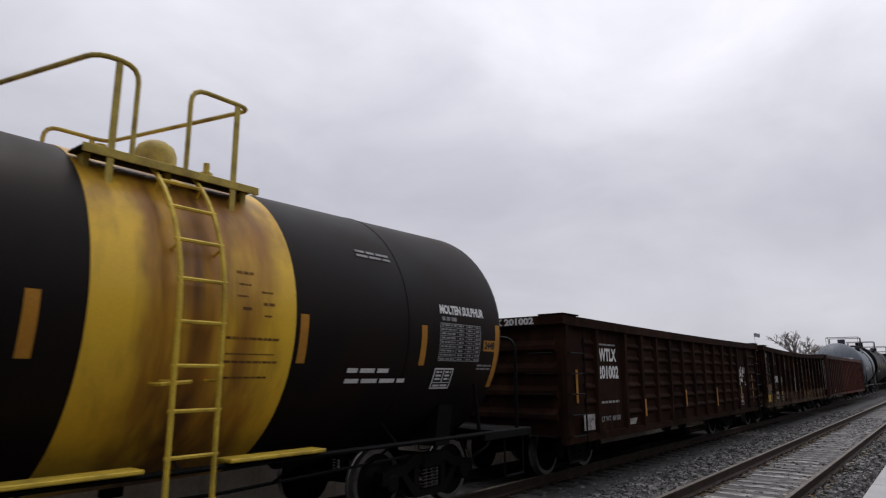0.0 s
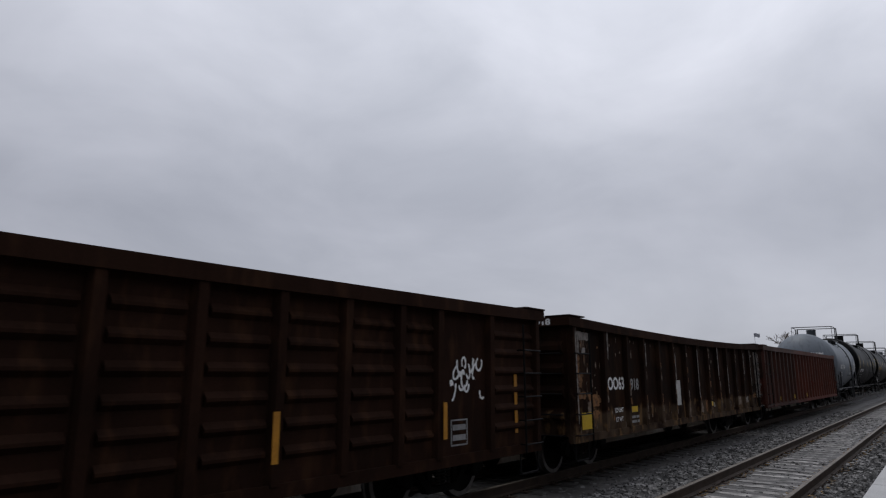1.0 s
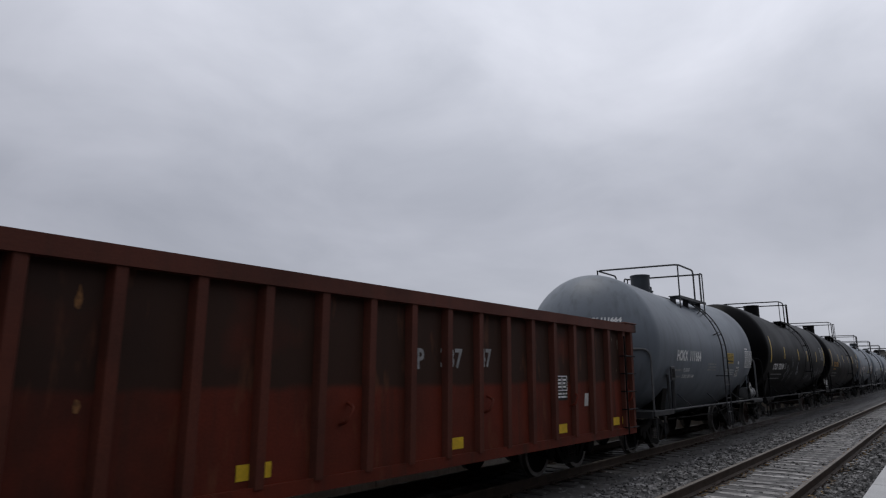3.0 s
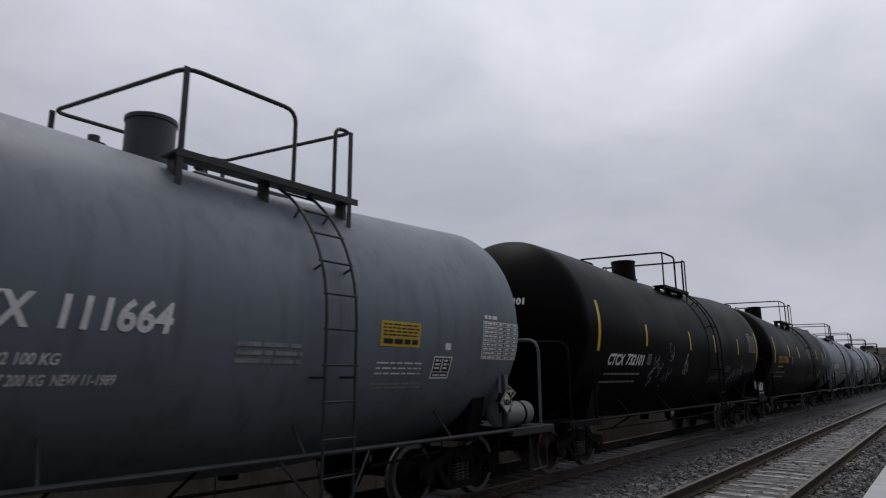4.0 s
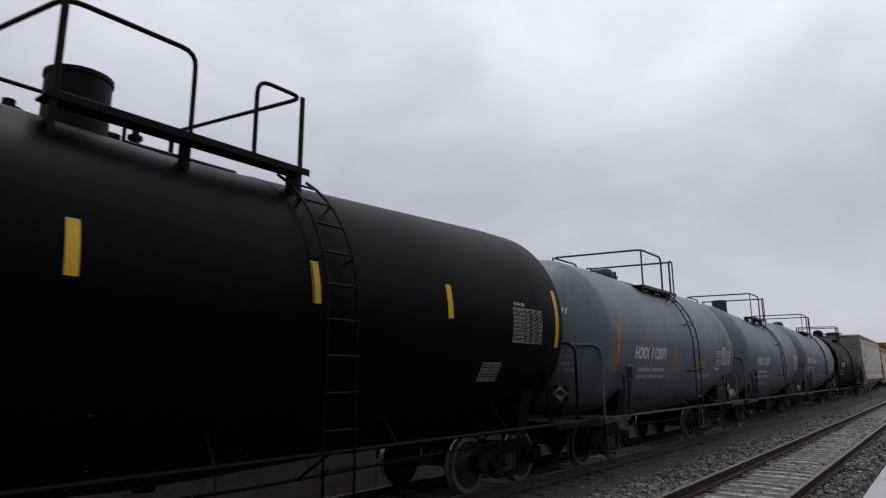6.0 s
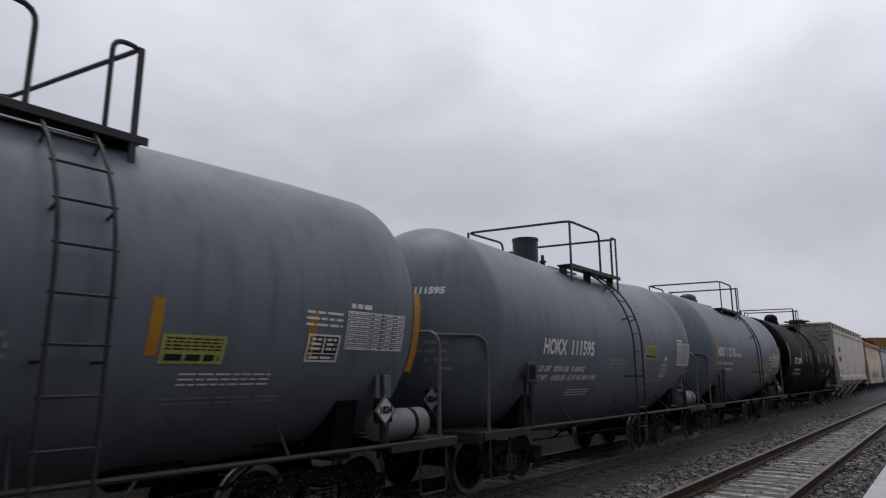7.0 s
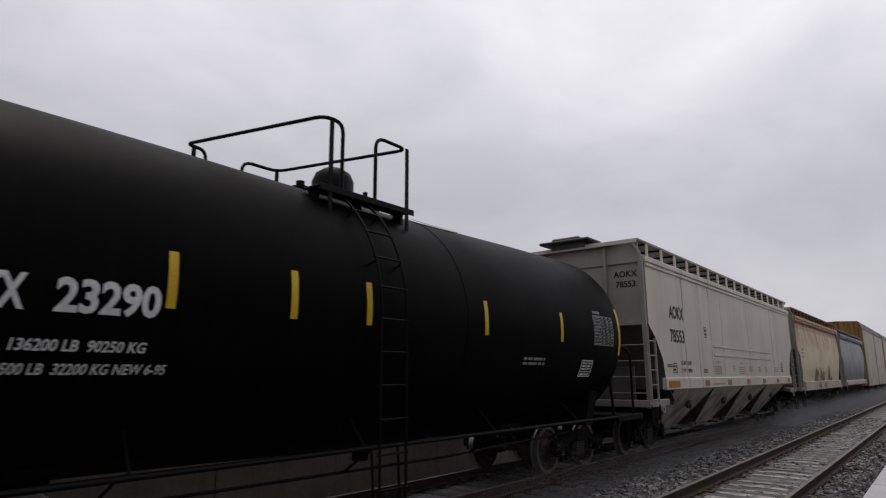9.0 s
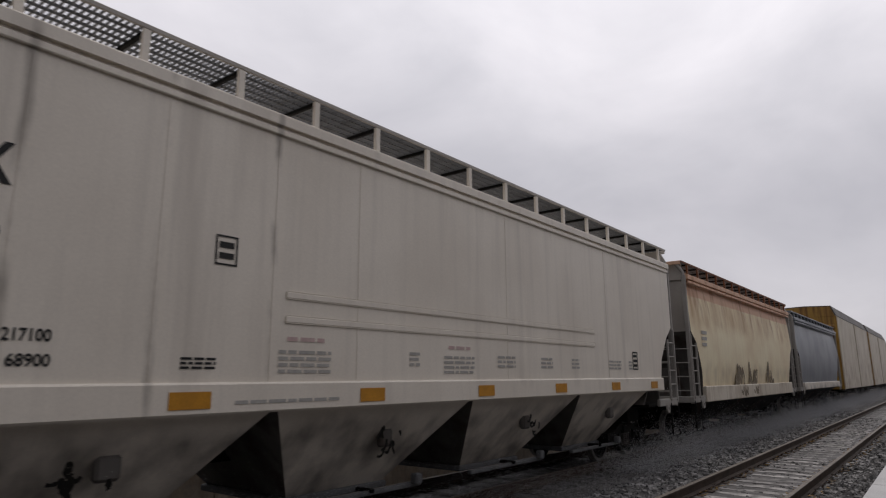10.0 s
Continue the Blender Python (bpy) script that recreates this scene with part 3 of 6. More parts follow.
def truck_bolster_mesh(bm):
    box(bm, -0.2, 0.2, -1.12, 1.12, 0.57, 0.74, bevel=0.02)
    lathe(bm, [(0.72, 0.34), (0.84, 0.34), (0.86, 0.30)], "z", (0, 0, 0), 16)


def brake_beam_mesh(bm):
    tube(bm, [(0, -0.85, 0.42), (0.08, 0, 0.34), (0, 0.85, 0.42)], 0.04, 6)
    for y in (-0.75, 0.75):
        box(bm, -0.05, 0.05, y - 0.07, y + 0.07, 0.28, 0.56, bevel=0.02)


def truck(parent, x, wheels, rusty=False):
    """A two-axle truck: bolster, side frames, springs, brake beams; its wheelsets turn."""
    t = piece("truck", "truck_bolster", truck_bolster_mesh, "steel_dark", parent, (x, 0, 0))
    for s in (-1, 1):
        piece("side_frame", "side_frame", side_frame_mesh, "steel_dark", t, (0, s * 1.01, 0))
        for k in (-1, 0, 1):
            piece("spring", "spring", spring_mesh, "spring_steel", t, (0.12 * k, s * 1.05, 0))
    for e in (-1, 1):
        piece("brake_beam", "brake_beam", brake_beam_mesh, "steel_dark", t, (e * 0.30, 0, 0))
    for e in (-BASE, BASE):
        w = piece("wheelset", "wheelset_rusty" if rusty else "wheelset", wheelset_mesh, ["rust_wheel" if rusty else "steel_dark", "wheel_rim"], t, (e, 0, WHEEL_R), True)
        wheels.append((w, e))
    return t


WHEELS = []
CARS = []


def coupler(parent, x, s):
    bm = bmesh.new()
    box(bm, min(x, x + s * 0.5), max(x, x + s * 0.5), -0.09, 0.09, 0.76, 0.96, bevel=0.02)
    box(bm, min(x + s * 0.42, x + s * 0.66), max(x + s * 0.42, x + s * 0.66), -0.16, 0.14, 0.72, 1.0, bevel=0.04)
    tube(bm, rounded([(x + s * 0.2, -0.3, 0.9), (x + s * 0.35, -0.32, 0.6), (x + s * 0.62, -0.15, 0.42)], 0.1), 0.03, 6)
    return part("coupler", bm, "steel_dark", parent)


def car(name, label, category, x0):
    e = new(name)
    tagged(e, label, category, group="cars of the freight train")
    e.location = (x0, TRAIN_Y, TRAIN_Z)
    CARS.append((e, x0))
    return e


def head_profile(shoulder, radius, depth, power, k=12):
    """One end of a tank: from the straight shell over a rounded shoulder to the pole."""
    out = []
    for i in range(k + 1):
        a = math.pi / 2 * i / k
        out.append((shoulder + depth * math.sin(a), radius * math.cos(a) ** power if i < k else 0.0))
    return out


def dished(radius, depth, knuckle):
    """The crown's radius and the angle at which it meets the knuckle, for a dished tank end."""
    crown = ((radius - knuckle) ** 2 + depth * depth - knuckle * knuckle) / (2 * (depth - knuckle))
    return crown, math.asin((radius - knuckle) / (crown - knuckle))


def dished_profile(shoulder, radius, depth, knuckle=0.42, k=12):
    """A dished end: a tight knuckle at the shell, then a shallow spherical crown."""
    crown, th = dished(radius, depth, knuckle)
    out = []
    for i in range(7):
        a = (math.pi / 2 - th) * i / 6
        out.append((shoulder + knuckle * math.sin(a), radius - knuckle + knuckle * math.cos(a)))
    for i in range(1, k + 1):
        a = th * (1 - i / k)
        out.append((shoulder + depth - crown + crown * math.cos(a), crown * math.sin(a) if i < k else 0.0))
    return out


def head_x(e, r):
    """How far out the near end lies at the distance r from the tank's axis."""
    crown, th = dished(e["R"], e["dome"], 0.42)
    return e["near"] + e["dome"] - crown + math.sqrt(max(0.0, crown * crown - r * r))


def band(radius, zc, x0, x1, a0, a1, thick, seg=24):
    """A curved plate on the near side of the shell, between two angles from the level (degrees, upwards)."""
    bm = bmesh.new()
    rows = []
    for i in range(seg + 1):
        a = radians(a0 + (a1 - a0) * i / seg)
        rows.append([bm.verts.new((x, -r * math.cos(a), zc + r * math.sin(a))) for x, r in ((x0, radius + 0.002), (x0, radius + thick), (x1, radius + thick), (x1, radius + 0.002))])
    for a, b in zip(rows, rows[1:]):
        for k in range(3):
            bm.faces.new((a[k], b[k], b[k + 1], a[k + 1]))
    bm.faces.new(rows[0]), bm.faces.new(rows[-1][::-1])
    bmesh.ops.recalc_face_normals(bm, faces=list(bm.faces))
    return bm


def ladder(parent, x, R, zc, z_foot, pipe, half=0.22, a_top=60, out=0.13):
    """A ladder that climbs the near side of the shell and follows its curve to the top platform."""
    def at(a, dx):
        return (x + dx, -(R + out) * math.cos(a), zc + (R + out) * math.sin(a))

    def on(d, dx):
        """The point at the distance d up the ladder from the shell's middle height."""
        return at(d / (R + out), dx) if d > 0 else (x + dx, -(R + out), zc + d)
    d_foot, d_top, thick = z_foot - zc, radians(a_top) * (R + out), pipe.startswith("yellow")

    def stile(dx):
        return piped([on(d_foot, dx)] + [on(d_top * k / 9, dx) for k in range(10)], 0.025 if thick else 0.019, 6)
    l = part("ladder", stile(-half), pipe, parent)
    part("stile", stile(half), pipe, l)
    d = -0.105 - 0.385 * int((-0.105 - d_foot) / 0.385)
    while d < d_top:
        part("rung", piped([on(d, -half - 0.03), on(d, half + 0.03)], 0.019 if thick else 0.014, 6), pipe, l)
        d += 0.385
    for d in (-0.62, 0.62, 1.45):
        for dx in (-half, half):
            q = on(d, dx)
            k = (R - 0.02) / math.hypot(q[1], q[2] - zc) if d > 0 else math.sqrt(R * R - d * d) / (R + out)
            foot = (q[0], q[1] * k, zc + (q[2] - zc) * k) if d > 0 else (q[0], q[1] * k, q[2])
            part("bracket", piped([foot, q], 0.015, 6), pipe, l)
    return l


def step_at(parent, xa, xb, y, z_top, z, material):
    """A bent sill step that hangs from the frame."""
    part("sill_step", piped([(xa, y, z_top), (xa, y, z), (xb, y, z), (xb, y, z_top)], 0.016, 6, 0.05), material, parent)


def tank_car(name, label, x0, half, R, top, shell, pipe, lad=0.3, dome="drum", dome_x=-1.1, A=-1.65, A_ret=0.0, B=0.75, B_ret=0.0, zb=4.87, band_x=None, runner=True,
             rusty=False, seams=(), air_tank=False, drum_r=0.3, drum_h=0.42, ends=(4.62, 1.2, 4.3, 0.4), skew=-0.42, droop=0.0, fall=0.03, post_a=0.0, post_b=0.0):
    e = car(name, label, "tank car", x0)
    zc = top - R
    near, dome_n, far, dome_f = ends         # shoulders and depths of the two dished ends
    e["zc"], e["R"], e["near"], e["dome"] = zc, R, near, dome_n
    e["droop"], e["fall"] = droop, fall
    mid = [(-near + (near + far) * k / 16, R) for k in range(1, 16)]
    prof = [(-a, r) for a, r in dished_profile(near, R, dome_n)[::-1]] + mid + head_profile(far, R, dome_f, 0.68)
    tank = part("tank", drooped(lathed(prof, "x", (0, 0, zc), 72), e), shell, e, smooth=True)
    for sx in seams:
        part("seam", drooped(lathed([(sx - 0.014, R - 0.01), (sx - 0.008, R + 0.006), (sx + 0.008, R + 0.006), (sx + 0.014, R - 0.01)], "x", (0, 0, zc), 72, caps=False), e), shell, tank, smooth=True)
    rail = "rail_grey" if pipe == "pipe_grey" else pipe
    rp = pipe
    if band_x:
        rp = "yellow_pipe"
        ring = [(band_x[0] + (band_x[1] - band_x[0]) * k / 8, R + 0.006) for k in range(9)]
        bm = lathed([(band_x[0], R + 0.001)] + ring + [(band_x[1], R + 0.001)], "x", (0, 0, zc), 72, caps=False)
        part("painted_band", drooped(bm, e), "yellow_paint", tank, "yellow band stained with rust", smooth=True)
    tx = half - 1.42
    for s in (-1, 1):
        def span(a, b):
            return min(s * a, s * b), max(s * a, s * b)
        # stub sill, saddle and bolster
        bm = bmesh.new()
        box(bm, *span(half - 2.7, half + 0.34), -0.2, 0.2, 0.80, 1.1, bevel=0.02)
        part("stub_sill", bm, "steel_dark", e)
        bm = bmesh.new()
        prism(bm, [(-1.3, 0.88), (1.3, 0.88), (1.3, 0.98), (R * 0.80, zc - R * 0.62), (-R * 0.80, zc - R * 0.62), (-1.3, 0.98)], "x", s * tx - 0.16, s * tx + 0.16)
        box(bm, s * tx - 0.45, s * tx + 0.45, -0.7, 0.7, 0.84, zc - R + 0.16)
        part("bolster", bm, "steel_dark", e)
        part("tank_saddle", boxed(*span(half - 2.3, half - 0.5), -0.85, 0.85, 1.06, zc - R + 0.2), "steel_dark", e)
        truck(e, s * tx, WHEELS, rusty)
        coupler(e, s * (half + 0.06), s)
        # end platform with its handrails
        plat = part("end_platform", boxed(*span(half - 0.55, half + 0.34), -1.70, 1.70, 1.0, 1.04, bevel=0.008), pipe, e)
        part("end_beam", boxed(*span(half + 0.28, half + 0.35), -1.70, 1.70, 0.88, 1.045, bevel=0.01), pipe, plat)
        part("side_beam", boxed(*span(half - 1.0, half + 0.30), -1.74, -1.67, 0.93, 1.05, bevel=0.01), pipe, plat)
        part("side_beam", boxed(*span(half - 1.0, half + 0.30), 1.67, 1.74, 0.93, 1.05, bevel=0.01), pipe, plat)
        hx = s * (half + 0.04)
        bow = s * max(half + 0.1, (near + dome_n if s < 0 else far + dome_f) + 0.06)
        part("end_handrail", piped([(hx, -1.63, 1.04), (hx, -1.63, 2.45), (bow, -0.9, 2.45), (bow, 0.9, 2.45), (hx, 1.63, 2.45), (hx, 1.63, 1.04)], 0.027, 8, 0.24), rail, e)
        for y in (-1.64, 1.64):
            step_at(e, s * (half - 0.42), s * (half + 0.1), y * 1.03, 0.95, 0.38, pipe)
            part("jack_bracket", piped([(s * (half - 1.0), y, 1.04), (s * (half - 1.06), y * 0.98, zc - R * 0.45)], 0.03, 6), pipe, e)
    # hand brake wheel on the near end
    wx = -max(half + 0.30, near + dome_n + 0.2)
    bm = bmesh.new()
    tube(bm, [(wx, 0.75 + 0.26 * math.cos(a), 1.75 + 0.26 * math.sin(a)) for a in [2 * math.pi * k / 20 for k in range(20)]], 0.017, 6, closed=True)
    for k in range(5):
        a = 2 * math.pi * k / 5
        tube(bm, [(wx, 0.75, 1.75), (wx, 0.75 + 0.26 * math.cos(a), 1.75 + 0.26 * math.sin(a))], 0.012, 6)
    hb = part("hand_brake", boxed(wx + 0.04, wx + 0.16, 0.62, 0.88, 1.3, 1.95, bevel=0.02), pipe, e)
    part("brake_wheel", bm, pipe, hb)
    if air_tank:
        bm = lathed([(-0.48, 0.0), (-0.47, 0.1), (-0.42, 0.19), (0.42, 0.19), (0.47, 0.1), (0.48, 0.0)], "x", (half - 0.58, -1.44, 1.25), 20)
        t = part("air_reservoir", bm, "reservoir_grey", e, "small grey steel reservoir", smooth=True)
        part("strap", lathed([(-0.03, 0.19), (-0.03, 0.197), (0.03, 0.197), (0.03, 0.19)], "x", (half - 0.41, -1.44, 1.25), 20, caps=False), "steel_dark", t)
    # low side rail along both sides
    if runner:
        for y in (-1.71, 1.71):
            r = part("side_rail", piped([(-half + 0.9, y, 1.03), (half - 0.9, y, 1.03)], 0.028, 8), pipe, e)
            n = max(3, int(2 * half / 2.4))
            for k in range(1, n):
                x = -half + 2 * half * k / n
                part("stay", piped([(x, y, 1.03), (x + 0.12, y * 0.75, zc - R * 0.72)], 0.016, 6), pipe, r)
    # outlet and brake gear under the belly
    bm = bmesh.new()
    lathe(bm, [(0.62, 0.0), (0.62, 0.12), (0.78, 0.12), (0.82, 0.2), (0.95, 0.2), (1.0, 0.28), (zc - R + 0.1, 0.32)], "z", (0.25, 0, 0), 16)
    part("bottom_outlet", bm, "steel_dark", e, smooth=True)
    bm = bmesh.new()
    lathe(bm, [(-0.55, 0.0), (-0.53, 0.1), (-0.45, 0.17), (0.2, 0.17), (0.28, 0.1), (0.3, 0.0)], "x", (half - 3.3, -0.55, 0.92), 14)
    part("brake_cylinder", bm, "steel_dark", e, smooth=True)
    part("brake_rod", piped([(half - 3.5, -0.45, 0.92), (half - 5.2, -0.35, 0.84), (-half + 2.2, -0.3, 0.84)], 0.024, 6), "steel_dark", e)
    part("brake_pipe", piped([(half - 2.0, -1.15, 0.78), (0.8, -1.2, 0.70), (-half + 2.0, -1.2, 0.74)], 0.02, 6), "steel_dark", e)
    for x in (-half + 2.6, -1.2, 1.4, half - 2.9):
        part("pipe_hanger", piped([(x, -1.71, 1.03), (x, -1.2, 0.72)], 0.016, 6), "steel_dark", e)
    ladder(e, lad, R, axis_height(e, lad), 0.42, "yellow_bar" if band_x else rp)
    # top platform on brackets, with two bent guard rails across the car
    zp, yn, yf = zb - 0.90, 1.24, 1.05
    top = axis_height(e, (A + B) / 2) + R
    for s in (-1, 1):
        bm = boxed(A - 0.05, B + 0.14, min(s * 0.93, s * 1.24), max(s * 0.93, s * 1.24), zp - 0.03, zp, bevel=0.008)
        plat = part("top_walkway", bm, pipe, e)
        part("walkway_edge", boxed(A - 0.05, B + 0.14, min(s * 1.242, s * 1.262), max(s * 1.242, s * 1.262), zp - 0.075, zp + 0.008, bevel=0.004), rp, plat)
        for x in (A + 0.05, (A + B) / 2, B + 0.05):
            zt = axis_height(e, x) + math.sqrt(R * R - 0.98 * 0.98) - 0.03
            part("walkway_bracket", boxed(x - 0.03, x + 0.03, min(s * 0.95, s * 1.10), max(s * 0.95, s * 1.10), zt - 0.06, zp - 0.034), rp, plat)

    def frame_rail(x, ret, d, post):
        near = [(x + d * ret, -yn, zp), (x + d * ret, -yn, zb)] if ret else [(x, -yn, zp)]
        far = [(x + skew + d * ret, yf, zb), (x + skew + d * ret, yf, zp)] if ret else [(x + skew, yf, zp)]
        g = part("guard_rail", piped(near + [(x, -yn, zb), (x + skew, yf, zb)] + far, 0.026, 8, 0.17), rp, e)
        if ret:
            # flat-bar posts that run down past the walkway to the shell
            for px, y in ((x + d * post, -yn), (x + skew + d * post, yf)):
                zs = axis_height(e, px) + math.sqrt(R * R - y * y) - 0.02
                part("post", boxed(px - 0.032, px + 0.032, y - 0.012, y + 0.012, zs, zb + 0.01, bevel=0.004), rp, g)
    frame_rail(A, A_ret, 1, post_a)
    frame_rail(B, B_ret, -1, post_b)
    # fittings
    hm = "dark_grey_paint" if pipe == "pipe_grey" else rp
    if dome == "drum":
        bm = lathed([(top - 0.12, drum_r + 0.06), (top + 0.02, drum_r + 0.06), (top + 0.02, drum_r), (top + drum_h, drum_r), (top + drum_h, drum_r + 0.015), (top + drum_h + 0.05, drum_r + 0.015),
                     (top + drum_h + 0.06, drum_r - 0.03), (top + drum_h + 0.075, 0.0)], "z", (dome_x, 0, 0), 28)
    else:
        k = drum_h
        bm = lathed([(top - 0.12, drum_r + 0.04), (top + 0.26 * k, drum_r + 0.04), (top + 0.26 * k, drum_r), (top + 0.62 * k, drum_r), (top + 0.82 * k, drum_r * 0.84), (top + 0.95 * k, drum_r * 0.5), (top + k, 0.0)], "z", (dome_x, 0, 0), 28)
    d = part("dome_housing", bm, hm, e, smooth=True)
    part("hinge_lug", boxed(dome_x + 0.28, dome_x + 0.48, -0.06, 0.06, top + 0.06, top + 0.2, bevel=0.02), hm, d)
    for k, (dx, h, r) in enumerate(((0.62, 0.34, 0.055), (-0.62, 0.24, 0.09), (1.15, 0.14, 0.045), (1.5, 0.2, 0.04))):
        bm = lathed([(top - 0.06, r), (top + h * 0.5, r), (top + h * 0.5, r * 1.5), (top + h * 0.62, r * 1.5), (top + h * 0.62, r * 0.7), (top + h, r * 0.7), (top + h, 0)], "z", (dome_x + dx, 0.08 * (k - 1), 0), 12)
        part("valve", bm, hm, e, smooth=True)
    part("manway_plate", boxed(dome_x + 0.4, max(dome_x + 0.7, B - 0.25), -0.34, 0.34, top - 0.12, top + 0.05, bevel=0.02), hm, e)
    return e


def strips(e, xs, z0, z1, material="reflective_yellow", w=0.11):
    R = e["R"]
    for x in xs:
        zc = axis_height(e, x)
        a0, a1 = (math.degrees(math.asin((z - zc) / R)) for z in (z0, z1))
        part("reflective_strip", band(R, zc, x - w / 2, x + w / 2, a0, a1, 0.004, 8), material, e)


def words(e, text, x, z, size, material="white_letter", name="lettering", bold=0.012, shear=0.0, width=0.0):
    bm = letters(text, size, bold, shear, width)
    part(name, wrap_side(bm, x, z, e), material, e)


def small_print(e, x0, x1, z0, z1, rows, material="dim_letter", seed=3, frame_w=0.0, name="small_print", fill=0.55):
    bm = bmesh.new()
    cx, cz = (x0 + x1) / 2, (z0 + z1) / 2
    bars(bm, x0 - cx, x1 - cx, z0 - cz, z1 - cz, rows, seed=seed, fill=fill)
    if frame_w:
        outline_quad(bm, x0 - cx - 0.03, x1 - cx + 0.03, z0 - cz - 0.03, z1 - cz + 0.03, frame_w)
    part(name, wrap_side(bm, cx, cz, e), material, e)


def plate(e, x0, x1, z0, z1, material, name="sign_plate", lift=0.004):
    bm = bmesh.new()
    cx, cz = (x0 + x1) / 2, (z0 + z1) / 2
    quad(bm, x0 - cx, x1 - cx, z0 - cz, z1 - cz)
    solidify(bm, 0.003)
    bmesh.ops.recalc_face_normals(bm, faces=list(bm.faces))
    return part(name, wrap_side(bm, cx, cz, e, lift=lift - 0.002), material, e)


def boxed_stencil(e, x0, x1, z0, z1, material="white_letter"):
    """A framed consolidated stencil, two panels of tiny print with a line below."""
    plate(e, x0, x1, z0, z1, "black_letter", "stencil_panel", lift=0.003)
    bm = bmesh.new()
    w, h = (x1 - x0) / 2, (z1 - z0) / 2
    outline_quad(bm, -w, w, -h, h, 0.022)
    quad(bm, -0.01, 0.012, -h * 0.35, h - 0.03)
    quad(bm, -w + 0.03, w - 0.03, -h * 0.42, -h * 0.34)
    bars(bm, -w + 0.05, -0.04, -h * 0.2, h * 0.8, 3, seed=2)
    bars(bm, 0.04, w - 0.05, -h * 0.2, h * 0.8, 3, seed=4)
    bars(bm, -w + 0.05, w - 0.05, -h * 0.85, -h * 0.5, 1, seed=5)
    part("stencil_print", wrap_side(bm, (x0 + x1) / 2, (z0 + z1) / 2, e, lift=0.008), material, e)


def yellow_notice(e, x0, x1, z0, z1, material="notice_yellow"):
    plate(e, x0, x1, z0, z1, material, "notice_plate")
    small_print(e, x0 + 0.04, x1 - 0.04, z0 + 0.12, z1 - 0.02, 4, "black_letter", seed=8, fill=0.42)
    bm = bmesh.new()
    h = 0.075
    bars(bm, -(x1 - x0) / 2 + 0.05, (x1 - x0) / 2 - 0.05, -h / 2, h / 2, 1, fill=0.8, seed=9)
    part("notice_print", wrap_side(bm, (x0 + x1) / 2, z0 + 0.065, e, lift=0.009), "black_letter", e)


def test_table(e, x0, x1, z0, z1, material="white_letter", title=True):
    """The table of test dates: a grid of thin lines filled with tiny print."""
    bm = bmesh.new()
    w, h = (x1 - x0) / 2, (z1 - z0) / 2
    outline_quad(bm, -w, w, -h, h, 0.012)
    n = 9
    for k in range(1, n):
        z = -h + 2 * h * k / n
        quad(bm, -w, w, z - 0.004, z + 0.004)
    for fx in (0.40, 0.62, 0.82):
        quad(bm, -w + 2 * w * fx, -w + 2 * w * fx + 0.008, -h, h)
    for k in range(n):
        z = -h + 2 * h * k / n
        bars(bm, -w + 0.03, -w + 2 * w * 0.38, z + 0.012, z + 2 * h / n - 0.012, 1, fill=0.7, seed=k)
        for fx in (0.42, 0.64, 0.84):
            bars(bm, -w + 2 * w * fx + 0.02, -w + 2 * w * (fx + 0.14), z + 0.012, z + 2 * h / n - 0.012, 1, fill=0.7, seed=k + 3)
    if title:
        bars(bm, -w * 0.9, -w * 0.2, h + 0.03, h + 0.09, 1, fill=0.9, seed=31)
    part("test_table", wrap_side(bm, (x0 + x1) / 2, (z0 + z1) / 2, e, lift=0.005), material, e)


def on_head(e, bm, y, z, lift=0.006):
    """Lays flat writing on the domed near end; y to the right as seen, z the height."""
    zc = e["zc"]
    for v in bm.verts:
        yy, zz = y - v.co.x, z + v.co.y
        r = math.hypot(yy, zz - zc)
        v.co = Vector((-head_x(e, r) - lift - v.co.z, yy, zz))
    return bm


def head_words(e, text, y, z, size, material="white_letter", rows=2):
    part("end_lettering", on_head(e, letters(text, size, 0.008), y, z), material, e)
    bm = bmesh.new()
    bars(bm, -size * 1.6, size * 1.6, -0.10 * rows, 0, rows, fill=0.5, seed=6)
    part("end_print", on_head(e, bm, y + 0.05, z - size * 0.75), "dim_letter" if material == "white_letter" else material, e)


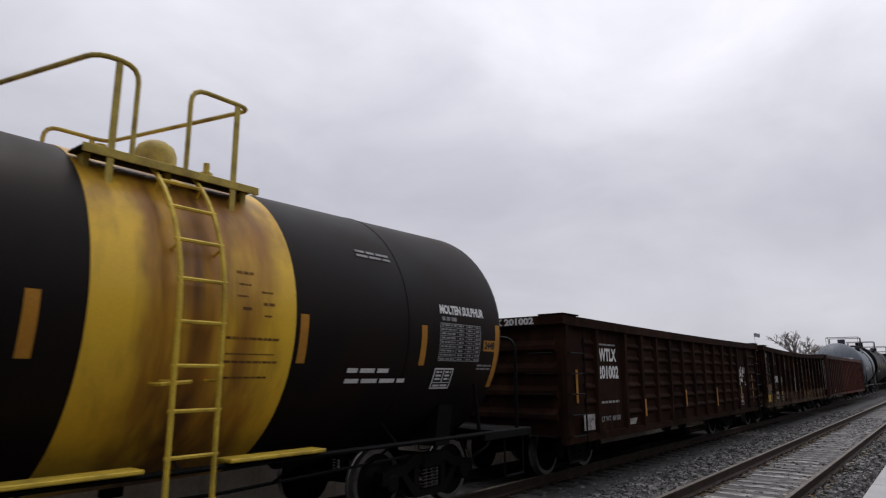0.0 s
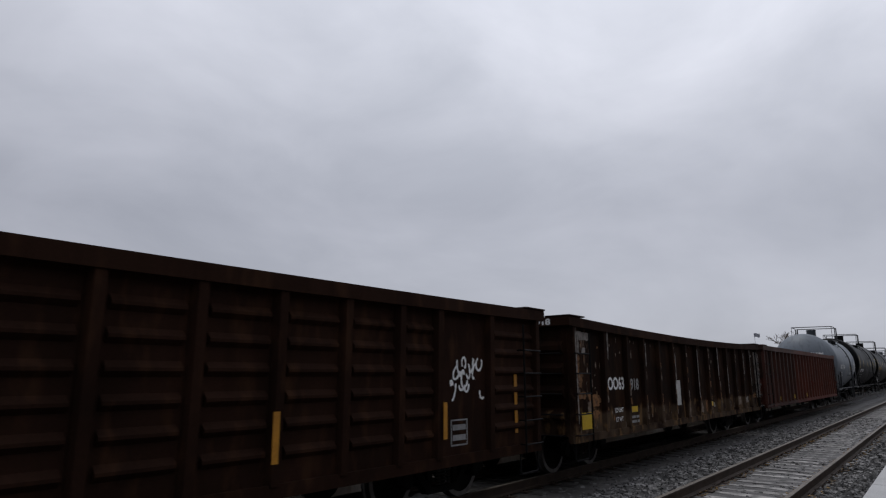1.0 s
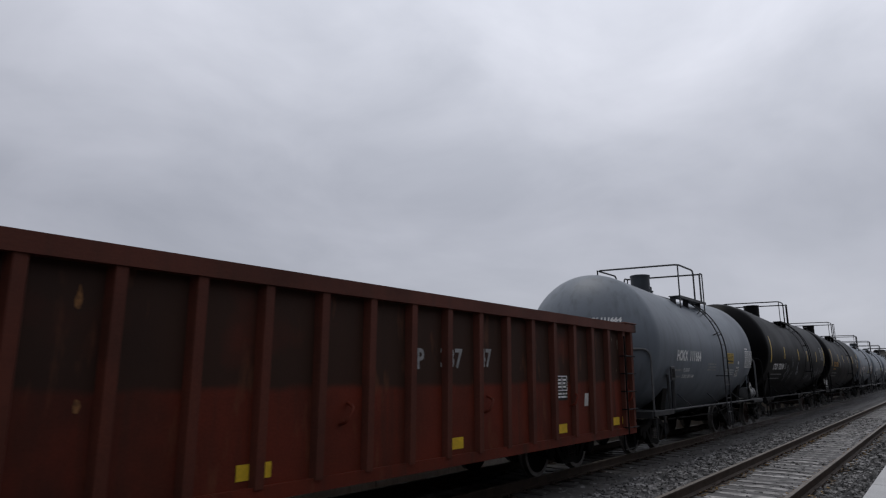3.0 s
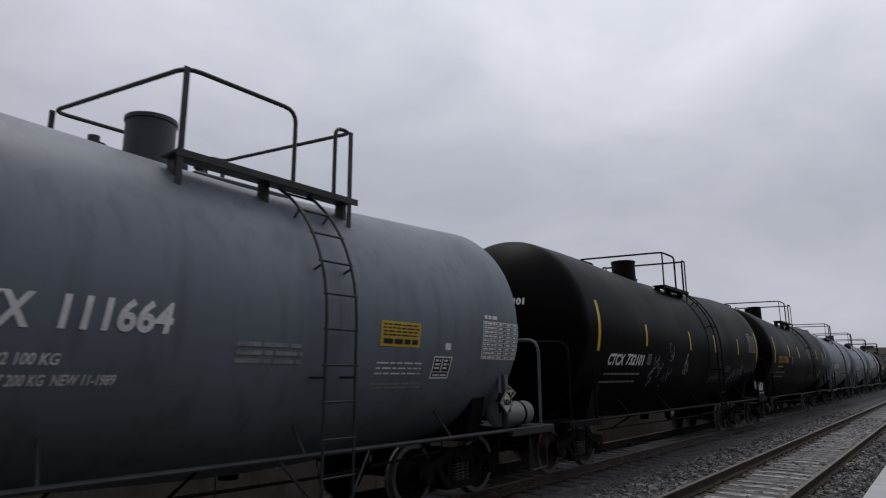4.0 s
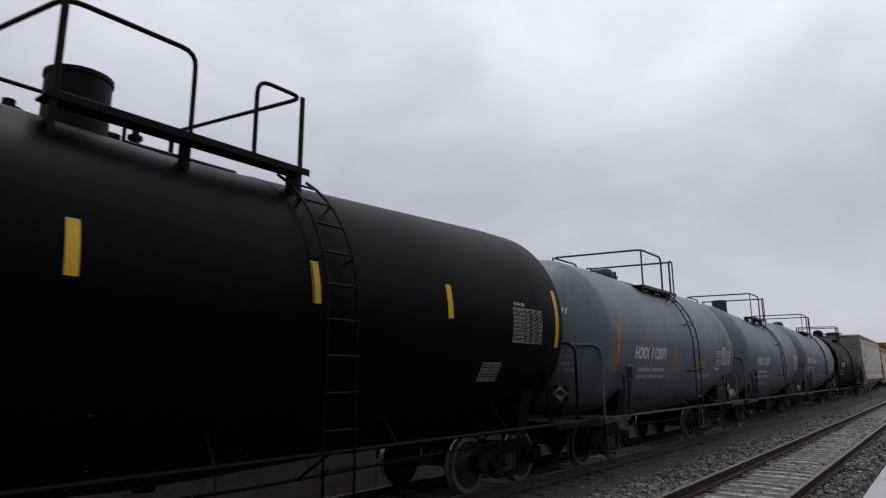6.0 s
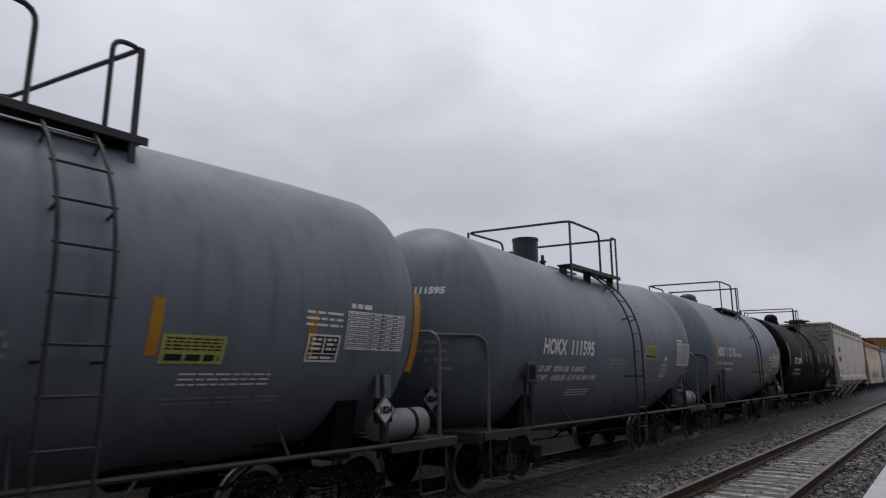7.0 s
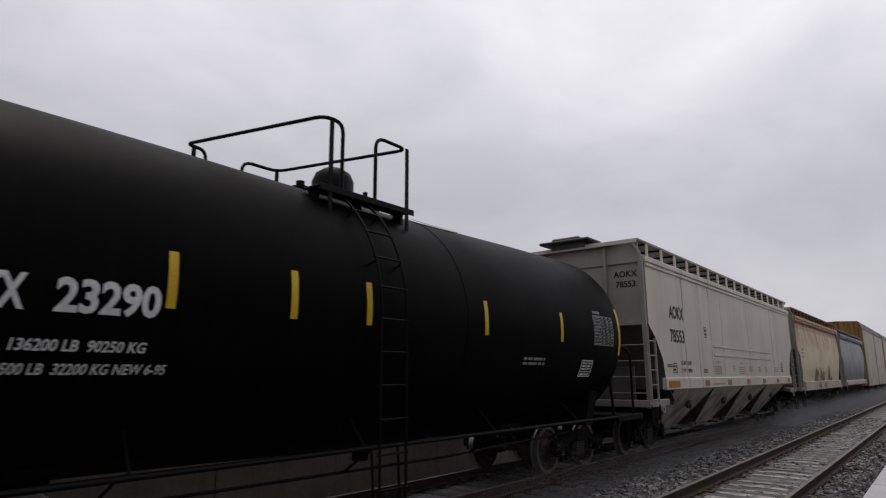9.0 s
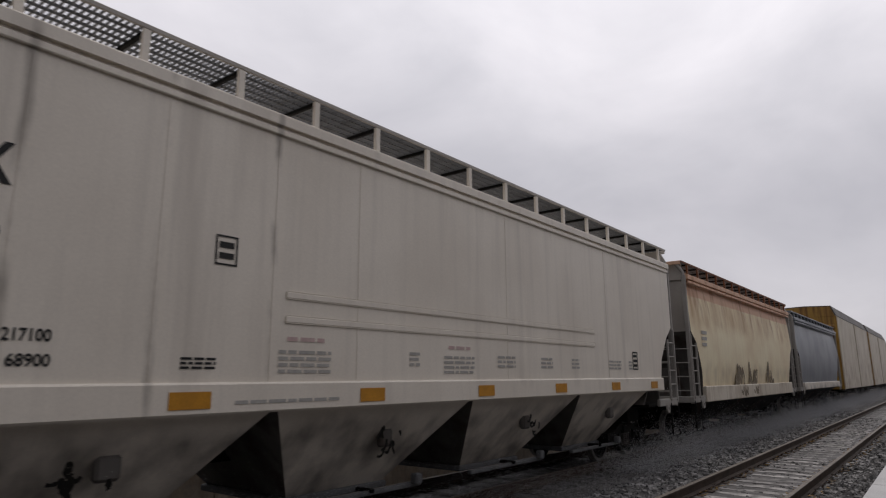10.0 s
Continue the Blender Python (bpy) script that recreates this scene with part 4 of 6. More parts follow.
def placard(e, x, y, z, number, material="white_sheet", facing="side", size=0.2):
    """A diamond hazard placard with its number, in a holder."""
    s = size
    flat = [(-s, 0), (0, -s), (s, 0), (0, s)]

    def put(bm):
        if facing != "corner":
            return lay_side(bm, x, z, y) if facing == "side" else lay_end(bm, y, z, x)
        bm = lay_end(bm, 0.0, z, 0.0)
        bmesh.ops.rotate(bm, verts=list(bm.verts), cent=(0, 0, 0), matrix=Matrix.Rotation(radians(42), 3, "Z"))
        bmesh.ops.translate(bm, verts=list(bm.verts), vec=(x, y, 0))
        return bm
    bm = bmesh.new()
    bm.faces.new([bm.verts.new((a, b, 0)) for a, b in flat])
    solidify(bm, 0.01)
    bmesh.ops.recalc_face_normals(bm, faces=list(bm.faces))
    p = part("placard", put(bm), material, e)
    ink = "black_letter" if material == "white_sheet" else "white_letter"
    bm = letters(number, s * 0.62, 0.008)
    for v in bm.verts:
        v.co.z += 0.014
    part("placard_number", put(bm), ink, p)
    bm = bmesh.new()
    for sx in (1, -1):
        for (x1, y1), (x2, y2) in (((0, -s * 0.93), (s * 0.93 * sx, 0)), ((0, s * 0.93), (s * 0.93 * sx, 0))):
            d = Vector((x2 - x1, y2 - y1, 0)).normalized().orthogonal() * 0.006
            n = Vector((-(y2 - y1), x2 - x1, 0)).normalized() * 0.008
            a, b = Vector((x1, y1, 0.0125)), Vector((x2, y2, 0.0125))
            bm.faces.new([bm.verts.new(q) for q in (a - n, b - n, b + n, a + n)])
    part("placard_border", put(bm), ink, p)
    part("placard_holder", put(boxed(-s * 0.8, s * 0.8, -s * 0.8, s * 0.8, -0.05, -0.012)), "steel_dark", p)


def scrawl(seed, n, w, h, width=0.018, loops=True):
    """Abstract painted loops and strokes, flat, centred."""
    rnd = random.Random(seed)
    bm = bmesh.new()
    for k in range(n):
        cx, cy = rnd.uniform(-w / 2, w / 2), rnd.uniform(-h / 2, h / 2)
        r1, r2 = rnd.uniform(0.05, 0.16) * min(1.0, h), rnd.uniform(0.1, 0.3) * min(1.0, h)
        t0, span, lean = rnd.uniform(0, 6.3), rnd.uniform(2.5, 6.0), rnd.uniform(-0.4, 0.6)
        pts = []
        for i in range(15):
            t = t0 + span * i / 14
            x, y = r1 * math.cos(t), r2 * math.sin(t)
            pts.append(Vector((cx + x + lean * y + 0.06 * i / 14, cy + y, 0)))
        prev = None
        for i, p in enumerate(pts):
            d = (pts[min(i + 1, 14)] - pts[max(i - 1, 0)]).normalized()
            nn = Vector((-d.y, d.x, 0)) * width * rnd.uniform(0.6, 1.2)
            cur = bm.verts.new(p + nn), bm.verts.new(p - nn)
            if prev:
                bm.faces.new((prev[0], cur[0], cur[1], prev[1]))
            prev = cur
    return bm


def tank_scrawl(e, x, z, w, h, seed, n, material="chalk_blue", width=0.012):
    part("graffiti", wrap_side(scrawl(seed, n, w, h, width), x, z, e, lift=0.005), material, e)


# ---- gondolas ----
def gondola(name, label, x0, length, top, skin, posts, ribs=False, sag=0.0, bottom=0.68, rusty=False, rim=0.17, skin2=None, trim=None):
    e = car(name, label, "gondola car", x0)
    half, wy = length / 2, 1.68

    def dip(x):
        return -sag * (1 - (x / half) ** 2)
    n = 24
    for s in (-1, 1):
        bm = bmesh.new()
        rows = []
        for i in range(n + 1):
            x = -half + length * i / n
            d = dip(x)
            rows.append([bm.verts.new(p) for p in ((x, s * wy, bottom), (x, s * wy, top - rim + d), (x, s * (wy - 0.05), top - rim + d), (x, s * (wy - 0.05), bottom))])
        for a, b in zip(rows, rows[1:]):
            for k in range(4):
                bm.faces.new((a[k], b[k], b[(k + 1) % 4], a[(k + 1) % 4]))
        bm.faces.new(rows[0]), bm.faces.new(rows[-1][::-1])
        bmesh.ops.recalc_face_normals(bm, faces=list(bm.faces))
        side = part("side_wall", bm, skin, e)
        bm = bmesh.new()
        rows = []
        for i in range(n + 1):
            x = -half - 0.02 + (length + 0.04) * i / n
            d = dip(max(-half, min(half, x)))
            ya, yb = s * (wy - 0.09), s * (wy + 0.12)
            rows.append([bm.verts.new(p) for p in ((x, ya, top - rim + d), (x, ya, top + d), (x, yb, top + d), (x, yb, top - rim + d))])
        for a, b in zip(rows, rows[1:]):
            for k in range(4):
                bm.faces.new((a[k], b[k], b[(k + 1) % 4], a[(k + 1) % 4]))
        bm.faces.new(rows[0]), bm.faces.new(rows[-1][::-1])
        bmesh.ops.recalc_face_normals(bm, faces=list(bm.faces))
        part("top_rim", bm, trim or ("gondola_brown" if skin == "gondola_rust" else skin), side)
        part("side_sill", boxed(-half, half, min(s * (wy - 0.02), s * (wy + 0.05)), max(s * (wy - 0.02), s * (wy + 0.05)), bottom - 0.02, bottom + 0.12), skin, side)
        for x in posts:
            zt = top - rim + dip(x)
            bm = bmesh.new()
            w = 0.085
            prism(bm, [(x - w, s * (wy + 0.002)), (x - w * 0.6, s * (wy + 0.10)), (x + w * 0.6, s * (wy + 0.10)), (x + w, s * (wy + 0.002))], "z", bottom + 0.1, zt)
            for v in bm.verts:
                if v.co.z < bottom + 0.2 and abs(v.co.y) > wy + 0.05:
                    v.co.y -= s * 0.03
            part("side_post", bm, trim or skin, side)
        if ribs:
            for xa, xb in zip(posts, posts[1:]):
                if xb - xa > 1.15 and abs(xa) < half - 1.2 and abs(xb) < half - 1.2:
                    continue                     # the lettered panels are plain
                if xa < 0 and xb - xa > 1.15:
                    xa = max(xa, -half + 0.72)
                xa, xb = xa + 0.12, xb - 0.12
                for k in range(6):
                    z = bottom + 0.36 + k * (top - rim - bottom - 0.42) / 6
                    bm = bmesh.new()
                    prism(bm, [(s * (wy + 0.001), z - 0.02), (s * (wy + 0.055), z + 0.03), (s * (wy + 0.055), z + 0.06), (s * (wy + 0.001), z + 0.12)], "x", xa, xb)
                    part("pressed_rib", bm, skin, side)
    part("floor", boxed(-half + 0.02, half - 0.02, -wy + 0.05, wy - 0.05, bottom + 0.2, bottom + 0.28), skin, e)
    for s in (-1, 1):
        xa, xb = sorted((s * half, s * (half - 0.06)))
        end = part("end_wall", boxed(xa, xb, -wy, wy, bottom + 0.1, top - rim), skin2 or skin, e)
        part("end_rim", boxed(min(s * (half - 0.1), s * (half + 0.12)), max(s * (half - 0.1), s * (half + 0.12)), -wy - 0.12, wy + 0.12, top - rim + 0.004, top + 0.004, bevel=0.01), "gondola_brown" if skin == "gondola_rust" else skin, end)
        for k in range(4):
            z = bottom + 0.35 + k * (top - rim - bottom - 0.45) / 4
            bm = bmesh.new()
            prism(bm, [(s * (half + 0.001), z), (s * (half + 0.09), z + 0.07), (s * (half + 0.09), z + 0.15), (s * (half + 0.001), z + 0.24)], "y", -wy + 0.08, wy - 0.08)
            part("end_corrugation", bm, skin2 or skin, end)
        for y in (-wy + 0.12, wy - 0.12):
            part("corner_cap", boxed(min(s * (half - 0.5), s * (half + 0.125)), max(s * (half - 0.5), s * (half + 0.125)), y - 0.26, y + 0.26, top + 0.006, top + 0.032, bevel=0.008), trim or skin2 or skin, end)
        gp = "pipe_black"
        for k in range(int((top - bottom - 0.2) / 0.36)):
            z = bottom + 0.12 + 0.36 * k
            part("grab_iron", piped([(s * (half - 0.62), -wy - 0.02, z), (s * (half - 0.62), -wy - 0.14, z), (s * (half - 0.08), -wy - 0.14, z), (s * (half - 0.08), -wy - 0.02, z)], 0.013, 6, 0.03), gp, e)
            part("grab_iron", piped([(s * (half + 0.02), -wy + 0.1, z), (s * (half + 0.15), -wy + 0.1, z), (s * (half + 0.15), -wy + 0.62, z), (s * (half + 0.02), -wy + 0.62, z)], 0.013, 6, 0.03), gp, e)
        part("ladder_stile", piped([(s * (half - 0.62), -wy - 0.14, bottom), (s * (half - 0.62), -wy - 0.14, top - rim - 0.1)], 0.016, 6), gp, e)
        for y in (-wy - 0.03, wy + 0.03):
            step_at(e, s * (half - 0.62), s * (half - 0.1), y, bottom + 0.05, 0.36, "pipe_black")
        truck(e, s * (half - 1.75), WHEELS)
        coupler(e, s * (half - 0.02), s)
        bm = bmesh.new()
        box(bm, s * (half - 1.75) - 0.2, s * (half - 1.75) + 0.2, -1.3, 1.3, 0.8, bottom + 0.25)
        part("bolster", bm, "steel_dark", e)
    bm = bmesh.new()
    box(bm, -half, half, -0.22, 0.22, 0.72, bottom + 0.22)
    for k in range(5):
        x = -half + length * (k + 1) / 6
        box(bm, x - 0.08, x + 0.08, -wy + 0.02, wy - 0.02, bottom - 0.02, bottom + 0.2)
    lathe(bm, [(-0.6, 0.0), (-0.55, 0.2), (0.4, 0.2), (0.45, 0.0)], "x", (0.8, -0.7, 0.72), 12)
    part("centre_sill", bm, "steel_dark", e)
    return e


def side_words(e, text, x, z, size, y=-1.68, material="white_letter", bold=0.01, width=0.0, name="lettering", shear=0.0):
    part(name, lay_side(letters(text, size, bold, shear, width), x, z, y - 0.005), material, e)


def side_bars(e, x0, x1, z0, z1, rows, y=-1.68, material="dim_letter", seed=5, frame_w=0.0, name="small_print"):
    bm = bmesh.new()
    cx, cz = (x0 + x1) / 2, (z0 + z1) / 2
    bars(bm, x0 - cx, x1 - cx, z0 - cz, z1 - cz, rows, seed=seed)
    if frame_w:
        outline_quad(bm, x0 - cx - 0.04, x1 - cx + 0.04, z0 - cz - 0.04, z1 - cz + 0.04, frame_w)
    part(name, lay_side(bm, cx, cz, y - 0.005), material, e)


def side_plate(e, x0, x1, z0, z1, y=-1.68, material="reflective_yellow", name="reflective_plate", lean=0.0):
    bm = bmesh.new()
    w, h = (x1 - x0) / 2, (z1 - z0) / 2
    bm.faces.new([bm.verts.new(p) for p in ((-w - lean, -h, 0.0), (w - lean, -h, 0.0), (w + lean, h, 0.0), (-w + lean, h, 0.0))])
    solidify(bm, 0.004)
    bmesh.ops.recalc_face_normals(bm, faces=list(bm.faces))
    part(name, lay_side(bm, (x0 + x1) / 2, (z0 + z1) / 2, y - 0.003), material, e)


# ---- covered hoppers and boxcars ----
def running_boards(e, half, eave, roof, skin, step, mesh="grating"):
    """Open grating walkways above both eaves, on posts, with a flat bar along the edge."""
    for s in (-1, 1):
        b = part("running_board", boxed(-half - 0.05, half + 0.05, min(s * 1.02, s * 1.04), max(s * 1.02, s * 1.04), roof - 0.06, roof, bevel=0.004), skin, e)
        part("board_edge", boxed(-half - 0.05, half + 0.05, min(s * 1.70, s * 1.73), max(s * 1.70, s * 1.73), roof - 0.045, roof, bevel=0.004), "hopper_sheet" if skin == "hopper_grey" else skin, b)
        bm = bmesh.new()
        n = int((2 * half) / 0.055)
        y0, y1 = min(s * 1.04, s * 1.70), max(s * 1.04, s * 1.70)
        for k in range(n):
            x = -half + 2 * half * k / n
            box(bm, x - 0.009, x + 0.009, y0, y1, roof - 0.035, roof - 0.008)
        for y in (y0 + 0.13, y0 + 0.26, y0 + 0.39, y0 + 0.52):
            box(bm, -half, half, y - 0.006, y + 0.006, roof - 0.04, roof - 0.012)
        g = part("grating", bm, "rail_grey", b)
        g["kind"] = "stuff"
        m = int((2 * half - 0.6) / step)
        for k in range(m + 1):
            x = (k - m / 2) * step + 0.05
            part("board_post", boxed(x - 0.035, x + 0.035, min(s * 1.68, s * 1.725), max(s * 1.68, s * 1.725), eave - 0.02, roof - 0.05), skin, b)
            part("board_bearer", boxed(x - 0.02, x + 0.02, min(s * 1.04, s * 1.68), max(s * 1.04, s * 1.68), roof - 0.085, roof - 0.042), "steel_dark", b)


def hopper(name, label, x0, half, eave, roof, sill, skin, tops, roof_skin=None, end_skin=None, bulge=0.0, step=0.94, sill_h=0.30, sill_skin=None):
    """A covered hopper car: tub with cut-away ends, funnels below, walkways on the roof."""
    e = car(name, label, "hopper car", x0)
    wy, fr = 1.78, "hopper_frame"
    roof_skin, end_skin, sill_skin = roof_skin or skin, end_skin or skin, sill_skin or skin
    # the tub: an outline seen from the side, pushed across; the belly of a rounded car swells outwards
    h0 = half - 1.03
    right = [(h0, sill), (h0, sill + sill_h), (h0 + 0.10, sill + sill_h + 0.42), (half - 0.52, 2.72), (half - 0.24, 2.92), (half - 0.14, 3.0), (half - 0.14, eave)]
    outline = [(-x, z) for x, z in right] + right[::-1]
    bm = bmesh.new()
    cols = 7
    ys = [-wy + 2 * wy * k / (cols - 1) for k in range(cols)]
    rows = []
    for y in ys:
        rows.append([bm.verts.new((x, y, z)) for x, z in outline])
    n = len(outline)
    for a, b in zip(rows, rows[1:]):
        for i in range(n):
            bm.faces.new((a[i], a[(i + 1) % n], b[(i + 1) % n], b[i]))
    side_faces = [bm.faces.new(rows[0]), bm.faces.new(rows[-1][::-1])]
    bmesh.ops.recalc_face_normals(bm, faces=list(bm.faces))
    if bulge:
        for z in [sill + (eave - sill) * k / 10 for k in range(1, 10)]:
            bmesh.ops.bisect_plane(bm, geom=list(bm.verts) + list(bm.edges) + list(bm.faces), plane_co=(0, 0, z), plane_no=(0, 0, 1))
        for v in bm.verts:
            u = (v.co.z - sill) / (eave - sill)
            v.co.y *= 1 - bulge * (1 - math.sin(math.pi * min(1, max(0, 0.12 + 0.80 * u))))
    # lower end faces take the dark end skin: recess shade put into colour
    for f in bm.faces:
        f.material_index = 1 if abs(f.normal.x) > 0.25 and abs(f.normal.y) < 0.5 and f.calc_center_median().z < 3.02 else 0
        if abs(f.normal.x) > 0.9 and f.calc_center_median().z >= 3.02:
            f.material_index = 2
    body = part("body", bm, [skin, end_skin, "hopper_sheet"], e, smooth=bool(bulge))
    # roof with rolled eaves
    bm = bmesh.new()
    arch = [(-wy - 0.045, eave - 0.13), (-wy - 0.045, eave - 0.02), (-wy - 0.02, eave), (-wy + 0.05, eave + 0.03), (-0.8, eave + 0.15), (0, eave + 0.18), (0.8, eave + 0.15), (wy - 0.05, eave + 0.03), (wy + 0.02, eave), (wy + 0.045, eave - 0.02), (wy + 0.045, eave - 0.13)]
    prism(bm, arch, "x", -half + 0.1, half - 0.1)
    part("roof", bm, skin, e)
    for s in (-1, 1):
        part("eave_rail", boxed(-half + 0.15, half - 0.15, min(s * wy, s * (wy + 0.035)), max(s * wy, s * (wy + 0.035)), eave - 0.24, eave - 0.17, bevel=0.01), skin, e)
        part("side_sill", boxed(-h0 - 0.05, h0 + 0.05, min(s * (wy - 0.08), s * (wy + 0.04)), max(s * (wy - 0.08), s * (wy + 0.04)), sill - 0.02, sill + sill_h, bevel=0.02), sill_skin, e)
    running_boards(e, half, eave, roof, roof_skin, step)
    for k in range(4):
        xa = -half + 0.9 + k * (2 * half - 1.8) / 4
        part("hatch_cover", boxed(xa, xa + (2 * half - 1.8) / 4 - 0.12, -0.42, 0.42, eave + 0.14, roof - 0.02, bevel=0.06), roof_skin, e)
    for s in (-1, 1):
        # gusset that carries the end sheet up to the walkway across each end of the roof
        part("end_gusset", boxed(min(s * (half - 0.13), s * (half - 0.09)), max(s * (half - 0.13), s * (half - 0.09)), -1.66, 1.66, eave - 0.14, roof - 0.062), "hopper_sheet", e)
        w = part("end_walkway", boxed(min(s * (half - 0.35), s * (half + 0.05)), max(s * (half - 0.35), s * (half + 0.05)), -1.02, 1.02, roof - 0.06, roof - 0.01, bevel=0.01), "steel_dark", e)
        part("walkway_lip", boxed(min(s * (half + 0.05), s * (half + 0.08)), max(s * (half + 0.05), s * (half + 0.08)), -1.7, 1.7, roof - 0.10, roof, bevel=0.006), skin, w)
        h = part("end_hatch", boxed(min(s * (half - 0.45), s * (half + 0.30)), max(s * (half - 0.45), s * (half + 0.30)), -0.6, 0.75, roof + 0.08, roof + 0.15, bevel=0.02), "pipe_grey", e)
        part("hatch_neck", boxed(min(s * (half - 0.4), s * (half + 0.1)), max(s * (half - 0.4), s * (half + 0.1)), -0.4, 0.5, roof - 0.05, roof + 0.08), end_skin, h)
        part("hatch_lid", boxed(min(s * (half - 0.35), s * (half + 0.2)), max(s * (half - 0.35), s * (half + 0.2)), -0.3, 0.45, roof + 0.152, roof + 0.23, bevel=0.03), end_skin, h)
    for s in (-1, 1):
        def span(a, b):
            return min(s * a, s * b), max(s * a, s * b)
        for y in (-wy + 0.05, wy - 0.05):
            # corner post, bent inwards at the eave to meet the end walkway
            post = part("end_post", boxed(*span(half - 0.06, half + 0.02), y - 0.05, y + 0.05, 1.12, eave - 0.03, bevel=0.01), fr, e)
            part("post_top", piped([(s * (half - 0.02), y, eave - 0.06), (s * (half - 0.02), y * 0.985, eave + 0.06), (s * (half + 0.03), y * 0.90, roof - 0.08)], 0.045, 8), fr, post)
        for y in (-0.84, 0.84):
            part("end_post", boxed(*span(half - 0.085, half - 0.005), y - 0.04, y + 0.04, 2.02, roof - 0.1, bevel=0.01), fr, e)
        # grey bulkhead plate that stands on the end deck
        part("bulkhead_plate", boxed(*span(half - 0.16, half - 0.12), -1.38, 1.38, 1.2, 2.04, bevel=0.006), end_skin, e)
        part("end_sill", boxed(*span(half - 0.05, half + 0.06), -wy, wy, 1.14, 1.30, bevel=0.015), fr, e)
        for y in (-wy + 0.04, wy - 0.04):
            part("corner_sill", boxed(*span(half - 1.2, half - 0.054), y - 0.04, y + 0.04, 1.14, 1.30, bevel=0.015), fr, e)
        part("end_deck", boxed(*span(half - 1.7, half - 0.054), -wy + 0.084, wy - 0.084, 1.145, 1.20), "steel_dark", e)
        part("shear_plate", boxed(*span(half - 2.2, half - 0.1), -1.3, 1.3, 1.10, 1.14), "steel_dark", e)
        # the sloping end sheet inside the cut-away
        bm = bmesh.new()
        prism(bm, [(s * (half - 0.30), 2.95), (s * (half - 0.34), 2.95), (s * (h0 - 0.9), 1.2), (s * (h0 - 0.85), 1.2)], "y", -wy + 0.12, wy - 0.12)
        part("end_slope_sheet", bm, end_skin, e)
        for y in (-wy, wy):
            st = part("ladder", piped([(s * (half - 0.03), y, 1.25), (s * (half - 0.03), y, 2.95)], 0.03, 6), fr, e)
            part("stile", piped([(s * (half - 0.46), y, 1.25), (s * (half - 0.46), y, 2.70)], 0.03, 6), fr, st)
            for k in range(5):
                z = 1.30 + k * 0.33
                part("rung", piped([(s * (half + 0.02), y, z), (s * (half - 0.52), y, z)], 0.015, 6), fr, st)
            for k in range(4):
                z = 1.45 + k * 0.36
                part("grab_iron", piped([(s * (half + 0.03), y * 0.97, z), (s * (half + 0.03), y * 0.5, z)], 0.014, 6), fr, e)
            step_at(e, s * (half - 0.5), s * half, y, 1.2, 0.45, "steel_dark")
            part("jacking_lug", lathed([(-0.02, 0.04), (-0.02, 0.10), (0.02, 0.10), (0.02, 0.04), (-0.02, 0.04)], "y", (s * (half - 0.72), y, 1.08), 16, caps=False), fr, e)
        truck(e, s * (half - 1.62), WHEELS)
        coupler(e, s * (half - 0.02), s)
        part("bolster", boxed(s * (half - 1.62) - 0.25, s * (half - 1.62) + 0.25, -1.25, 1.25, 0.82, 1.12), "steel_dark", e)
        part("stub_sill", boxed(*span(half - 3.2, half + 0.04), -0.22, 0.22, 0.78, 1.1), "steel_dark", e)
    # discharge funnels
    for xa, xb in zip(tops, tops[1:]):
        xa, xb = xa + 0.03, xb - 0.03
        xm = (xa + xb) / 2
        bm = bmesh.new()
        hi = [bm.verts.new(p) for p in ((xa, -wy + 0.06, sill), (xb, -wy + 0.06, sill), (xb, wy - 0.06, sill), (xa, wy - 0.06, sill))]
        wb, yb = min(0.8, 0.24 * (xb - xa)), 0.82
        lo = [bm.verts.new(p) for p in ((xm - wb, -yb, 0.46), (xm + wb, -yb, 0.46), (xm + wb, yb, 0.46), (xm - wb, yb, 0.46))]
        bm.faces.new(lo)
        for i in range(4):
            bm.faces.new((hi[i], hi[(i + 1) % 4], lo[(i + 1) % 4], lo[i]))
        bmesh.ops.recalc_face_normals(bm, faces=list(bm.faces))
        # faces along x get hopper_end: shade on the slopes put into the colour
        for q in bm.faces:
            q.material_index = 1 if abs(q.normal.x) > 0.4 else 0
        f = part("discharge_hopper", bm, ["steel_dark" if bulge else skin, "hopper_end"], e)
        part("outlet_gate", boxed(xm - wb - 0.06, xm + wb + 0.06, -yb - 0.05, yb + 0.05, 0.38, 0.462, bevel=0.015), "rail_grey", f)
        part("gate_rail", boxed(xm - wb - 0.1, xm + wb + 0.5, -yb - 0.30, -yb - 0.22, 0.36, 0.42, bevel=0.01), "rail_grey", f)
        part("gate_shaft", piped([(xm + 0.3, -yb - 0.34, 0.42), (xm + 0.3, yb + 0.34, 0.42)], 0.03, 6), "steel_dark", f)
        part("gate_capstan", boxed(xm + wb + 0.28, xm + wb + 0.42, -yb - 0.40, -yb - 0.28, 0.40, 0.54, bevel=0.02), "rail_grey", f)
        part("vibrator_bracket", boxed(xm + 0.12, xm + 0.34, -1.47, -1.36, 0.98, 1.2, bevel=0.03), "hopper_end", f)
    part("centre_sill", boxed(-half + 1.2, half - 1.2, -0.18, 0.18, 0.86, 1.1), "steel_dark", e)
    e["R"] = 0.0
    return e


